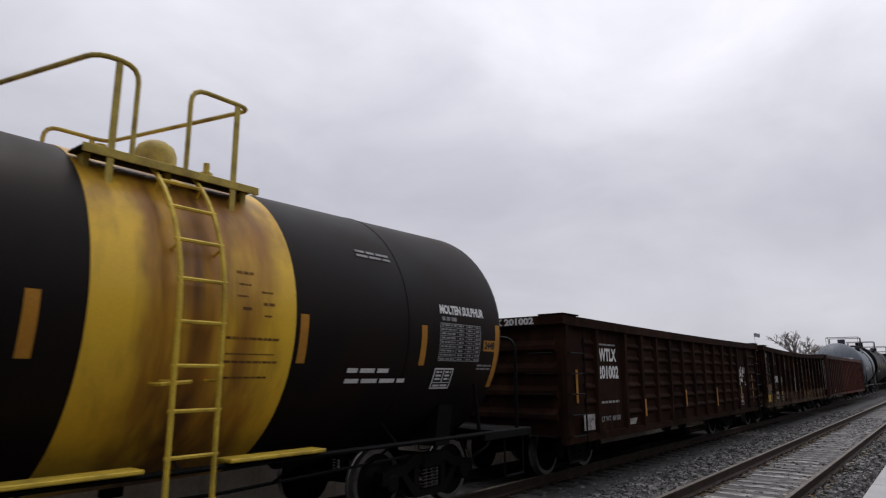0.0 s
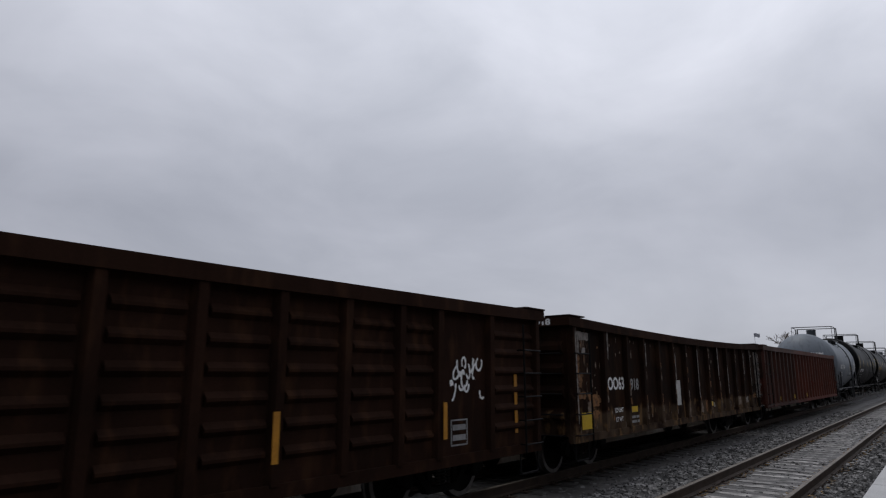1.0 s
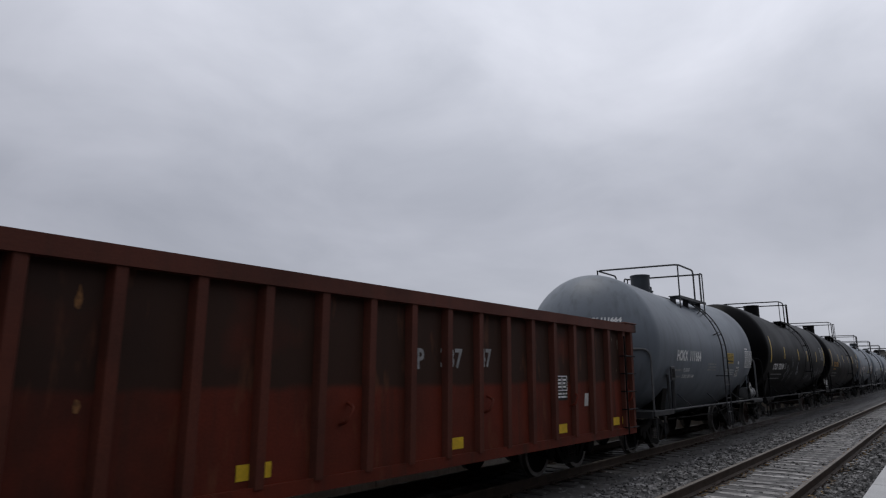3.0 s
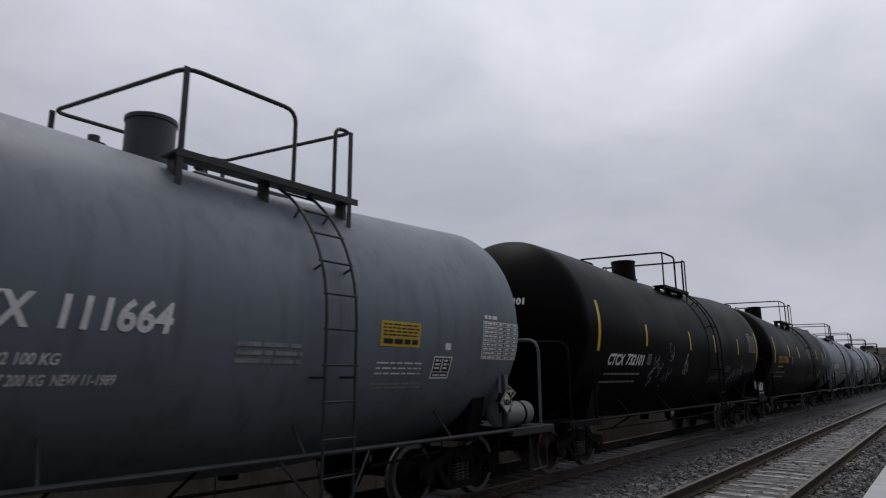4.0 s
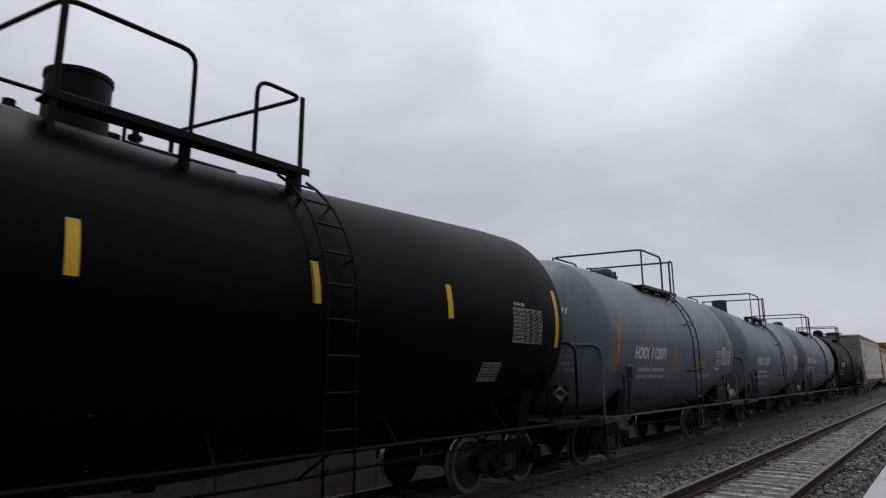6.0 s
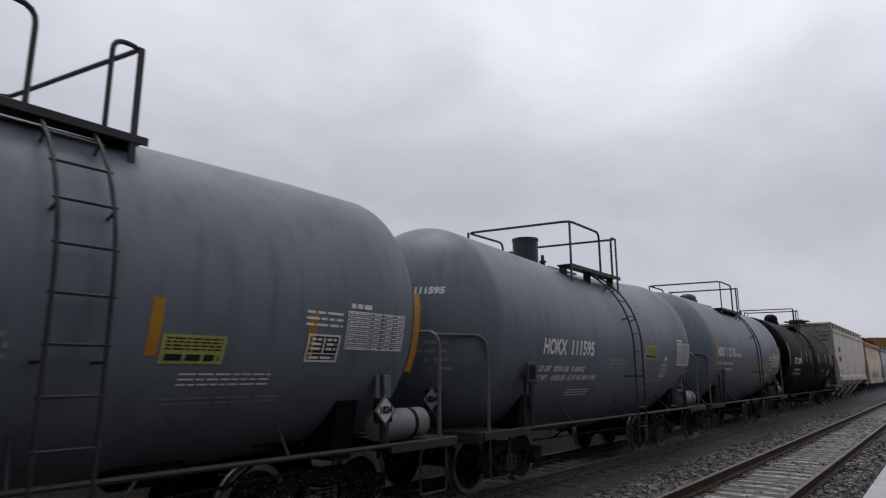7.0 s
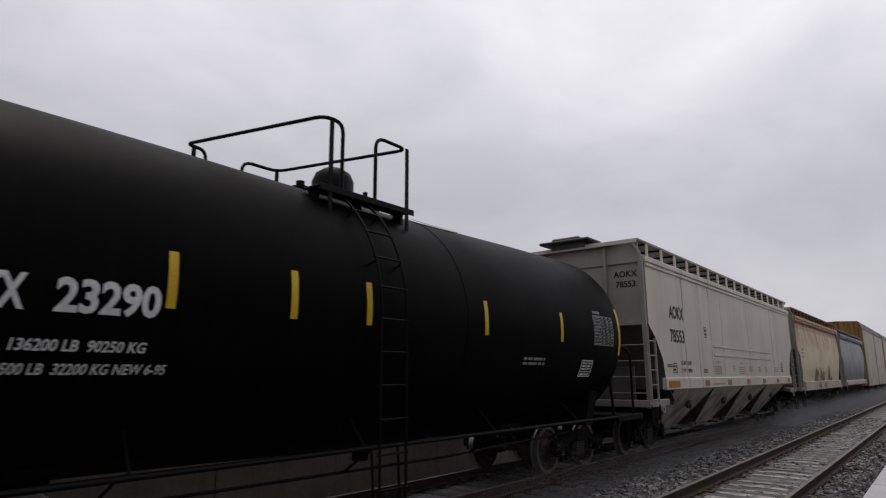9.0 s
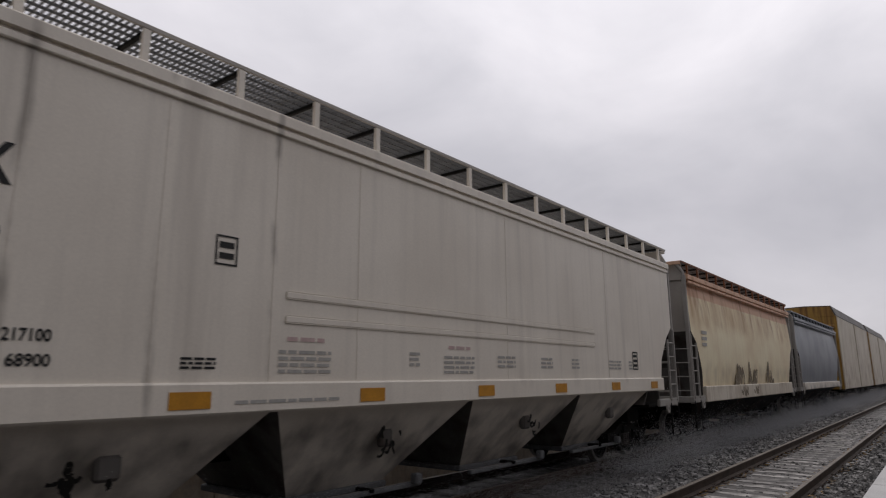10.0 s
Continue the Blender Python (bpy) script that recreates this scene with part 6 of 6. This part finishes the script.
c4_posts = [-9.0] + [round(-8.58 + 0.746 * k, 3) for k in range(24)] + [9.0]
c4 = gondola("red_gondola_car", "faded red gondola car with brown-stained sides", 50.2, 18.2, 2.92, "gondola_red", c4_posts, rusty=True, trim="gondola_red_trim")
side_words(c4, "CP", 1.98, 2.05, 0.36, material="dim_letter", width=0.34)
side_words(c4, "337", 2.74, 2.07, 0.36, material="dim_letter", width=0.5)
side_words(c4, "247", 3.5, 2.09, 0.36, material="dim_letter", width=0.45)
side_plate(c4, 5.72, 6.12, 1.42, 1.84, material="black_letter", name="stencil_panel")
side_bars(c4, 5.78, 5.90, 1.62, 1.80, 3, y=-1.686, material="white_letter", frame_w=0.018)
side_bars(c4, 5.96, 6.08, 1.62, 1.80, 3, y=-1.686, material="white_letter", frame_w=0.018, seed=7)
side_bars(c4, 5.76, 6.1, 1.45, 1.56, 2, y=-1.686, material="white_letter", seed=8)
side_plate(c4, 6.80, 6.95, 1.29, 1.52, material="white_sheet", name="card", lean=0.02)
for xa, xb in ((5.66, 6.06), (7.93, 8.33), (8.48, 8.72), (2.6, 3.0), (-0.6, -0.2), (-3.6, -3.2), (-6.5, -6.1)):
    side_plate(c4, xa, xb, 0.87, 1.02)
for k in range(26):
    x = rnd3.choice((rnd3.uniform(7.8, 8.9), rnd3.uniform(-8.8, 8.8)))
    z, w, h = rnd3.uniform(1.6, 2.6), rnd3.uniform(0.010, 0.04), rnd3.uniform(0.04, 0.16)
    bm = bmesh.new()
    bm.faces.new([bm.verts.new((w * rnd3.uniform(0.5, 1) * math.cos(2 * math.pi * i / 8), h * rnd3.uniform(0.5, 1) * math.sin(2 * math.pi * i / 8), 0)) for i in range(8)])
    part("peeled_paint", lay_side(bm, x, z, -1.684), "bare_patch" if x > 8 else "rust_patch", c4)
for x in (8.42, 5.9, 3.2, 0.4):
    part("tow_loop", piped([(x + 0.4, -1.69, 1.55), (x + 0.4, -1.80, 1.5), (x + 0.3, -1.80, 1.35), (x + 0.3, -1.69, 1.32)], 0.02, 6, 0.05), "gondola_red", c4)


def acid_car(x0, number, dome, orange, label, strip_x=(-2.52, -0.98, 0.98, 2.72), seams=(), shift=0.0, slide=0.0, rise=0.0, notice="notice_yellow", lad=0.3):
    sag = (0.08, 0.03) if orange else (0.205, 0.045)
    e = tank_car("grey_tank_car", label, x0, 5.0, 1.76, 4.41, "grey_paint", "pipe_grey", ends=(4.68, 1.22, 4.3 if orange else 4.14, 0.35), lad=lad, dome=dome, dome_x=-1.08, A=-1.48 if orange else -1.36, A_ret=1.42, B=0.86 if orange else 0.97, B_ret=0.27, zb=5.0,
                 drum_r=0.28, drum_h=0.38 if dome == "bowl" else 0.57, air_tank=True, seams=seams, droop=sag[0], fall=sag[1])
    words(e, "HOKX", -3.12 + shift, 2.325 + rise, 0.36, bold=0.012, shear=0.12, width=0.84)
    words(e, number, -2.07 + shift, 2.33 + rise, 0.36, bold=0.012, shear=0.12, width=0.93)
    head_words(e, "HOKX " + number, -0.70, 3.13, 0.145)
    bm = bmesh.new()
    bars(bm, -0.34, 0.34, -0.26, 0.26, 4, fill=0.4, seed=23)
    part("end_print", on_head(e, bm, -0.85, 2.15), "dim_letter", e)
    yellow_notice(e, 1.06 + slide, (1.7 if orange else 1.80) + slide, 1.95 if orange else 2.2, 2.22 if orange else 2.51, notice)
    boxed_stencil(e, 2.68 if orange else 2.13, 3.14 if orange else 2.53, 1.99 if orange else 1.80, 2.3 if orange else 2.11)
    test_table(e, 3.22, 4.18, 2.14 if orange else 2.08, 2.58 if orange else 2.64)
    if orange:
        small_print(e, 1.3 + slide, 2.3 + slide, 1.74, 1.9, 3, "white_letter", seed=4, fill=0.35)
        small_print(e, 1.2 + slide, 2.5 + slide, 1.57, 1.68, 2, fill=0.4)
    else:
        small_print(e, 1.05, 2.0, 1.68, 1.78, 2)
        small_print(e, 2.34, 2.46, 2.15, 2.32, 1, "white_letter", seed=5)
    small_print(e, -0.9, -0.1, 1.95, 2.2, 3, seed=15)
    part("placard_bracket", boxed(3.86, 4.12, -1.60, -1.57, 1.42, 1.86, bevel=0.01), "grey_paint", e)
    part("placard_post", boxed(3.94, 4.04, -1.64, -1.58, 1.02, 1.42), "pipe_grey", e)
    if number != "111595":
        placard(e, 3.94, -1.67, 1.44, "1824", size=0.18)
    placard(e, -5.5, -0.92, 1.5, "1824", facing="end", size=0.18)
    part("placard_post", piped([(-5.49, -0.92, 1.34), (-5.3, -0.92, 1.02)], 0.02, 6), "pipe_grey", e)
    # defect-card frame on its leg
    f = part("card_frame", boxed(-4.12, -3.82, -1.77, -1.73, 1.72, 2.06, bevel=0.02), "pipe_grey", e)
    part("card", boxed(-4.06, -3.88, -1.776, -1.771, 1.79, 2.0), "steel_dark", f)
    part("frame_leg", piped([(-3.97, -1.74, 1.72), (-3.92, -1.71, 1.05)], 0.045, 6), "pipe_grey", f)
    for x in (-0.35, 0.95):
        part("ladder_brace", piped([(x, -1.71, 1.03), (0.3 + (0.2 if x > 0.3 else -0.2), -1.85, 0.5)], 0.016, 6), "pipe_grey", e)
    if orange:
        strips(e, (-4.42, 4.42), 1.9, 2.9, "reflective_orange")
        strips(e, strip_x, 2.02, 2.52, "reflective_orange")
        small_print(e, 2.62, 3.14, 2.36, 2.56, 3, "white_letter", seed=3, fill=0.4)
    return e


c5 = acid_car(65.7, "111664", "drum", False, "dull blue-grey acid tank car with white lettering and a yellow notice")
small_print(c5, -3.62, -2.98, 1.93, 2.02, 1, seed=5)
small_print(c5, -3.6, -2.95, 1.77, 1.86, 1, seed=6)
words(c5, "92 100 KG", -2.66, 1.975, 0.13, bold=0.003, shear=0.15, width=0.45)
words(c5, "27 200 KG  NEW 11-1989", -2.42, 1.815, 0.13, bold=0.003, shear=0.15, width=0.9)
small_print(c5, 1.05, 1.9, 1.84, 2.04, 3, "white_letter", seed=7, fill=0.3)


def long_car(x0, label, A, A_ret, B, B_ret, zb, seams, drum, drum_h, lad, top, droop, fall):
    e = tank_car("black_tank_car", label, x0, 7.42, 1.83, top, "black_paint", "pipe_black", ends=(6.92, 1.10, 6.6, 0.38), lad=lad, dome="drum", dome_x=drum, A=A, A_ret=A_ret, B=B, B_ret=B_ret, zb=zb, seams=seams,
                 drum_r=0.33, drum_h=drum_h, rusty=True, droop=droop, fall=fall)
    strips(e, (-6.49, 6.42), 2.32, 3.3, "reflective_yellow")
    return e


c6 = long_car(79.29, "long black tank car with yellow strips, white lettering and chalk graffiti", -0.9, 0.98, 1.0, 0.25, 5.17, (0.75,), -0.62, 0.60, 1.2, 4.62, 0.19, 0.036)
strips(c6, (-4.02, -0.94, 1.31, 3.87), 2.49, 2.97, w=0.09)
words(c6, "CTCX", -5.56, 2.155, 0.32, bold=0.012, shear=0.15, width=0.80)
words(c6, "732101", -4.55, 2.165, 0.32, bold=0.012, shear=0.15, width=0.95)
small_print(c6, -5.9, -4.1, 1.84, 1.92, 1, seed=4)
small_print(c6, -5.95, -4.2, 1.68, 1.76, 1, seed=6)
head_words(c6, "CTCX 732101", -0.45, 3.22, 0.165, rows=3)
placard(c6, -7.92, -0.55, 1.53, "1987", "placard_red", facing="corner", size=0.2)
part("placard_post", piped([(-7.86, -0.53, 1.36), (-7.6, -0.53, 1.02)], 0.02, 6), "pipe_black", c6)
boxed_stencil(c6, -3.88, -3.66, 2.08, 2.32, "dim_letter")
tank_scrawl(c6, -3.2, 2.0, 0.6, 0.5, 31, 9)
tank_scrawl(c6, -2.9, 1.72, 1.2, 0.25, 32, 9)
tank_scrawl(c6, -2.35, 2.2, 0.2, 0.7, 33, 5)
tank_scrawl(c6, -1.35, 2.0, 0.7, 0.55, 34, 6, width=0.016)
for k in range(7):
    tank_scrawl(c6, 0.75 + 0.2 * k, 1.72 + 0.02 * k, 0.10, 0.22, 350 + k, 2, width=0.010)
for k in range(9):
    tank_scrawl(c6, 3.2 + 0.16 * k, 1.74 + 0.025 * k, 0.14, 0.36, 360 + k, 3, width=0.009)
tank_scrawl(c6, 4.66, 2.0, 0.2, 0.42, 38, 7, width=0.010)
for k in range(5):
    tank_scrawl(c6, 5.1 + 0.17 * k, 2.02, 0.1, 0.16, 380 + k, 2, width=0.009)
for z in (1.96, 2.02, 2.08):
    small_print(c6, 2.58, 3.13, z, z + 0.025, 1, "chalk_blue", seed=3, fill=0.9)
test_table(c6, 5.25, 6.15, 2.6, 3.15, "dim_letter")
part("rib_plate", band(1.83, axis_height(c6, 0.9), 0.72, 1.1, -40, 62, 0.008), "black_paint", c6)
for xa, xb, a0, a1 in ((1.15, 2.0, 61.5, 63.0), (1.7, 2.3, 62.5, 65.5)):
    part("white_strip", band(1.83, axis_height(c6, 1.6) + 0.02, xa, xb, a0, a1, 0.012), "snow", c6, "thin white strip on the shell")
placard(c6, 5.9, -1.78, 1.5, "1987", "white_sheet", size=0.16)

c7 = long_car(95.25, "long black tank car with yellow lettering and yellow strips", -1.5, 1.28, 1.2, 0.65, 5.2, (1.0,), -0.86, 0.66, 1.3, 4.57, 0.235, 0.043)
strips(c7, (-3.67, -1.43, 1.04, 3.4), 2.61, 3.08)
words(c7, "UTLX", -5.41, 2.44, 0.36, "yellow_letter", bold=0.012, width=0.82)
words(c7, "210368", -4.45, 2.45, 0.36, "yellow_letter", bold=0.012, width=0.80)
small_print(c7, -5.8, -4.95, 2.14, 2.24, 1, "yellow_letter", seed=2)
small_print(c7, -5.95, -4.35, 1.92, 2.0, 1, seed=4)
small_print(c7, -5.95, -4.4, 1.76, 1.84, 1, seed=5)
head_words(c7, "UTLX 210368", -0.45, 3.42, 0.16, "yellow_letter", rows=4)
boxed_stencil(c7, -3.32, -3.0, 2.3, 2.6, "dim_letter")
placard(c7, -7.92, -0.74, 1.57, "1987", "placard_red", facing="corner", size=0.2)
part("placard_post", piped([(-7.86, -0.72, 1.40), (-7.6, -0.72, 1.02)], 0.02, 6), "pipe_black", c7)
test_table(c7, 5.0, 5.9, 2.35, 2.9, "dim_letter")
boxed_stencil(c7, 4.3, 4.8, 1.75, 2.05, "dim_letter")
part("extra_valve", lathed([(4.5, 0.1), (4.66, 0.1), (4.66, 0.15), (4.74, 0.15), (4.74, 0.11), (4.84, 0.11), (4.86, 0.14), (4.9, 0.0)], "z", (-2.12, 0, 0), 14), "pipe_black", c7, smooth=True)
part("skirt_plate", boxed(6.34, 7.3, -1.765, -1.735, 1.045, 1.6, bevel=0.008), "steel_dark", c6)
for k in range(5):
    part("graffiti", lay_side(scrawl(51 + k, 3, 0.05, 0.2, 0.022), 6.5 + 0.125 * k, 1.45, -1.77), "white_letter", c6)
side_plate(c6, 6.42, 6.98, 1.33, 1.37, y=-1.768, material="white_letter", name="paint_line")
side_bars(c6, 6.45, 7.08, 1.21, 1.26, 1, y=-1.768, material="white_letter", seed=4)

c8 = acid_car(108.9, "112071", "bowl", True, "dull blue-grey acid tank car with orange strips", notice="notice_lime")
words(c8, "13200 LBS  92050 KGS", -2.4, 1.97, 0.13, bold=0.003, width=1.6)
words(c8, "3000 LBS  27850 NEW 4-87", -2.3, 1.82, 0.13, bold=0.003, width=1.7)
c9 = acid_car(120.15, "111595", "drum", False, "dull blue-grey acid tank car with large white lettering", notice="notice_lime")
words(c9, "LD LMT   202500 LBS   91 850 KG", -2.72, 1.96, 0.135, bold=0.004, shear=0.15, width=1.66)
words(c9, "LT WT     60500 LBS   62 187 KG NEW 10-89", -2.45, 1.805, 0.135, bold=0.004, shear=0.15, width=2.2)
small_print(c9, -2.3, -1.42, 1.46, 1.63, 3, "white_letter", fill=0.35)
small_print(c9, -1.25, -0.6, 1.46, 1.52, 1, seed=9)
c10 = acid_car(131.36, "112172", "bowl", True, "blue-grey acid tank car with white lettering and orange strips", strip_x=(-2.52, -0.98, 1.21, 2.49), slide=0.54, shift=-0.85, rise=0.2)
words(c10, "LD LMT  203000 LB  92100 KG", -3.45, 2.2, 0.12, bold=0.003, width=1.6)
words(c10, "LT WT  60000 LB  27200 KG NEW 4-87", -3.35, 2.02, 0.12, bold=0.003, width=1.6)
small_print(c10, -2.45, -1.6, 2.42, 2.54, 2, "white_letter")
tank_scrawl(c10, 1.12, 3.34, 0.5, 0.3, 91, 9, "steel_dark", width=0.009)
tank_scrawl(c10, 1.14, 3.0, 0.52, 0.24, 94, 9, "steel_dark", width=0.008)
part("end_brace", piped([(-5.72, -0.73, 2.15), (-5.3, -1.56, 1.04)], 0.022, 6), "pipe_grey", c10)

c11 = tank_car("black_tank_car", "plain black tank car with bright yellow strips and stencilled lettering", 144.43, 6.75, 1.78, 4.43, "sooty_paint", "pipe_black", ends=(6.66, 1.05, 5.92, 0.4), lad=-1.1, dome="bowl", dome_x=-0.45, drum_r=0.32, drum_h=0.6,
               A=-1.72, A_ret=0.32, B=-0.14, B_ret=0.65, zb=5.09, skew=-0.57, rusty=True, seams=(0.6,), droop=0.05, fall=0.015, post_a=0.13)
strips(c11, (-6.55, 5.92), 2.25, 3.2, "reflective_yellow", w=0.09)
strips(c11, (-3.85, -2.5, -1.39, 1.06, 3.42), 2.43, 2.94, "reflective_yellow", w=0.09)
words(c11, "CGTX", -5.3, 2.455, 0.36, bold=0.012, width=0.62)
words(c11, "23290", -4.36, 2.455, 0.36, bold=0.012, width=0.84)
words(c11, "LD LMT  136200 LB  90250 KG", -4.75, 2.08, 0.13, bold=0.003, shear=0.1, width=1.5)
words(c11, "LT WT  70500 LB  32200 KG NEW 6-95", -4.65, 1.9, 0.13, bold=0.003, shear=0.1, width=1.75)
head_words(c11, "CGTX 23290", -0.5, 3.1, 0.2, rows=3)
test_table(c11, 4.72, 5.62, 2.42, 3.0, "dim_letter")
boxed_stencil(c11, 4.3, 4.78, 1.81, 2.14)
small_print(c11, 2.2, 2.9, 2.0, 2.16, 2, seed=8)
part("white_strip", band(1.78, axis_height(c11, 1.1) + 0.02, 0.55, 1.65, 63.0, 66.0, 0.012), "snow", c11, "thin white strip on the shell")
for x in (-1.32, -0.88):
    part("ladder_leg", piped([(x, -1.82, 0.42), (x, -1.78, 1.03)], 0.018, 6), "pipe_black", c11)

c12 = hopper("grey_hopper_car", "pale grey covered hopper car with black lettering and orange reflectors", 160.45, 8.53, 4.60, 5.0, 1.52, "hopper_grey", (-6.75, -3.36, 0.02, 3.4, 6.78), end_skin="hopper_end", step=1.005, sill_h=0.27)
Y12 = -1.782
side_words(c12, "AOKX", -6.43, 3.38, 0.44, y=Y12, material="black_letter", width=1.08)
side_words(c12, "78553", -6.45, 2.79, 0.44, y=Y12, material="black_letter", width=1.08)
side_words(c12, "LD LMT   217100", -5.9, 2.145, 0.13, y=Y12, material="black_letter", bold=0.003, width=0.8)
side_words(c12, "LT WT     68900", -5.9, 1.96, 0.13, y=Y12, material="black_letter", bold=0.003, width=0.82)
side_bars(c12, -4.14, -3.98, 2.92, 3.13, 2, y=Y12, material="black_letter", frame_w=0.018)
side_bars(c12, -7.35, -7.0, 2.03, 2.12, 2, y=Y12, material="black_letter", seed=4)
side_bars(c12, -6.92, -6.68, 1.94, 2.1, 2, y=Y12, material="black_letter", frame_w=0.02, seed=9)
side_bars(c12, -4.45, -4.1, 1.9, 2.02, 3, y=Y12, material="black_letter", seed=12)
for k, x in enumerate((-3.3, -0.6)):
    side_bars(c12, x, x + 0.5, 2.18, 2.26, 1, y=Y12, material="pink_letter", seed=3)
    side_bars(c12, x - 0.1, x + 0.6, 1.86, 2.12, 4, y=Y12, material="ghost_letter", seed=14 + k)
for x, w in ((-1.4, 0.2), (0.6, 0.5), (1.9, 0.4), (3.0, 0.3), (4.6, 0.6), (5.6, 0.2)):
    side_bars(c12, x, x + w, 1.95, 2.15, 3, y=Y12, material="ghost_letter", seed=int(x * 10))
for x, w in ((-7.44, 0.8), (-4.55, 0.4), (-2.28, 0.4), (0.04, 0.4), (2.3, 0.4), (4.6, 0.4), (6.7, 0.4)):
    side_plate(c12, x, x + w, 1.56, 1.71, y=-1.822, material="reflective_orange", name="reflective_plate")
side_bars(c12, -3.9, -2.6, 1.575, 1.635, 1, y=-1.822, material="ghost_letter", seed=17)
side_bars(c12, 5.86, 6.06, 2.0, 2.3, 3, y=Y12, material="black_letter", frame_w=0.03, seed=23)
for z in (2.67, 2.42):
    part("side_rib", boxed(-3.34, 4.0, -1.798, -1.78, z - 0.04, z + 0.04, bevel=0.015), "hopper_grey", c12)
for x in (-5.85, -4.72, -3.5, -2.3, 0.9, 4.6):
    part("weld_seam", boxed(x - 0.012, x + 0.012, -1.786, -1.7805, 1.8, 4.36), "hopper_grey", c12)
part("end_lettering", lay_end(letters("AOKX", 0.2, 0.004), -1.30, 4.2, -8.40), "black_letter", c12)
part("end_lettering", lay_end(letters("78553", 0.2, 0.004), -1.30, 3.96, -8.40), "black_letter", c12)
bm = bmesh.new()
bars(bm, -0.3, 0.3, -0.17, 0.17, 5, fill=0.6, seed=41)
part("end_print", lay_end(bm, -0.42, 3.3, -8.396), "ghost_letter", c12)
for x in (-5.1, -1.5, 1.9):
    part("graffiti", lay_side(scrawl(int(60 + x), 7, 0.5, 0.25, 0.02), x, 1.05, -1.56), "steel_dark", c12)

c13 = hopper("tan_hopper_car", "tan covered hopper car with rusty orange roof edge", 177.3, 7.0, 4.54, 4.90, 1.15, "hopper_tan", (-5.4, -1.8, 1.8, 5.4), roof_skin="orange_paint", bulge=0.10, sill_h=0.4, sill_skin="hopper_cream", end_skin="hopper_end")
side_bars(c13, -6.0, -5.5, 2.6, 3.1, 3, y=-1.79, material="ghost_letter")
for k, (x, z, w, h) in enumerate(((-2.2, 1.8, 1.0, 0.75), (-0.4, 1.72, 1.1, 0.7), (2.0, 1.8, 1.2, 0.85), (-2.0, 1.34, 0.9, 0.16), (-0.3, 1.34, 0.8, 0.16))):
    part("graffiti", lay_side(scrawl(71 + k, 11, w, h, 0.07), x, z, -1.78 if z > 1.5 else -1.822), "faded_graffiti", c13)
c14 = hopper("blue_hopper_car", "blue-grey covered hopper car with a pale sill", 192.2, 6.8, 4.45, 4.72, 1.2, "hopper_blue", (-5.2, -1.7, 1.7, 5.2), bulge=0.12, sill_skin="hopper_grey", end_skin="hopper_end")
c15 = boxcar("cream_boxcar", "tall cream boxcar with a rust-streaked ochre end", 210.0, 9.4, 5.6, 6.3, "hopper_cream", "ochre_paint", "hopper_end")
c16 = boxcar("cream_boxcar", "tall cream boxcar with a grey roof", 230.2, 9.4, 5.6, 6.3, "hopper_cream", "ochre_paint", "hopper_end")
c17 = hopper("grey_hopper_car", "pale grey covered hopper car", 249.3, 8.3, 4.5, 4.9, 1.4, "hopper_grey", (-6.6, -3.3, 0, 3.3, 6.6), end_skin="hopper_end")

SPRAY = []


def spray(x0, x1, count, seed, r0, r1):
    """Fine water drops whirled up along the foot of the train."""
    rng = np.random.default_rng(seed)
    tet = np.array([(1, 1, 1), (1, -1, -1), (-1, 1, -1), (-1, -1, 1)], float)
    tri = np.array([(0, 1, 2), (0, 3, 1), (0, 2, 3), (1, 3, 2)])
    xs = rng.uniform(x0, x1, count)
    lump = 0.5 + 0.5 * np.sin(xs * 0.9 + seed) * np.sin(xs * 0.37 + 2 * seed)
    ys = rng.normal(-1.55, 0.45, count)
    zs = np.abs(rng.normal(0, 0.16 + 0.32 * lump, count)) - 0.12
    size = rng.uniform(r0, r1, count)
    v = (tet[None] * size[:, None, None] + np.stack([xs, ys, zs], -1)[:, None]).reshape(-1, 3)
    f = (tri[None] + 4 * np.arange(count)[:, None, None]).reshape(-1, 3)
    me = bpy.data.meshes.new("spray")
    me.from_pydata(v.tolist(), [], f.tolist())
    me.materials.append(M["water_drop"])
    e = tagged(new("spray", me), "pale mist of water drops whirled up by the wheels", "spray", kind="stuff")
    e.location = (0, TRAIN_Y, TRAIN_Z)
    SPRAY.append(e)


spray(66.0, 110.0, 90000, 1, 0.0011, 0.0024)
spray(110.0, 166.0, 190000, 2, 0.0012, 0.0026)
spray(166.0, 240.0, 210000, 3, 0.003, 0.0058)

track("near_track", NEAR_Y, 0.0, "empty railway track with worn grey ties and shiny rails", 3.0, 110.0, 0.52)
track("train_track", TRAIN_Y, TRAIN_Z, "railway track under the passing freight train", 3.0, 60.0, 0.52, "tie_dark")


# ---- what moves ----
def motions():
    for e, x0 in CARS:
        walk(e, [(t, pose(x0 - SPEED * t, TRAIN_Y, TRAIN_Z)) for t in (0.0, 2.5, 5.0, 7.5, 10.0)])
    for e in SPRAY:
        walk(e, [(t, pose(-SPEED * t, TRAIN_Y, TRAIN_Z)) for t in (0.0, 5.0, 10.0)])
    turn = math.degrees(SPEED / WHEEL_R) / FPS      # wheels roll without slipping
    for w, x in WHEELS:
        walk(w, [(k / FPS, pose(x, 0, WHEEL_R, 0, -turn * k, 0)) for k in range(0, 301)])


motions()
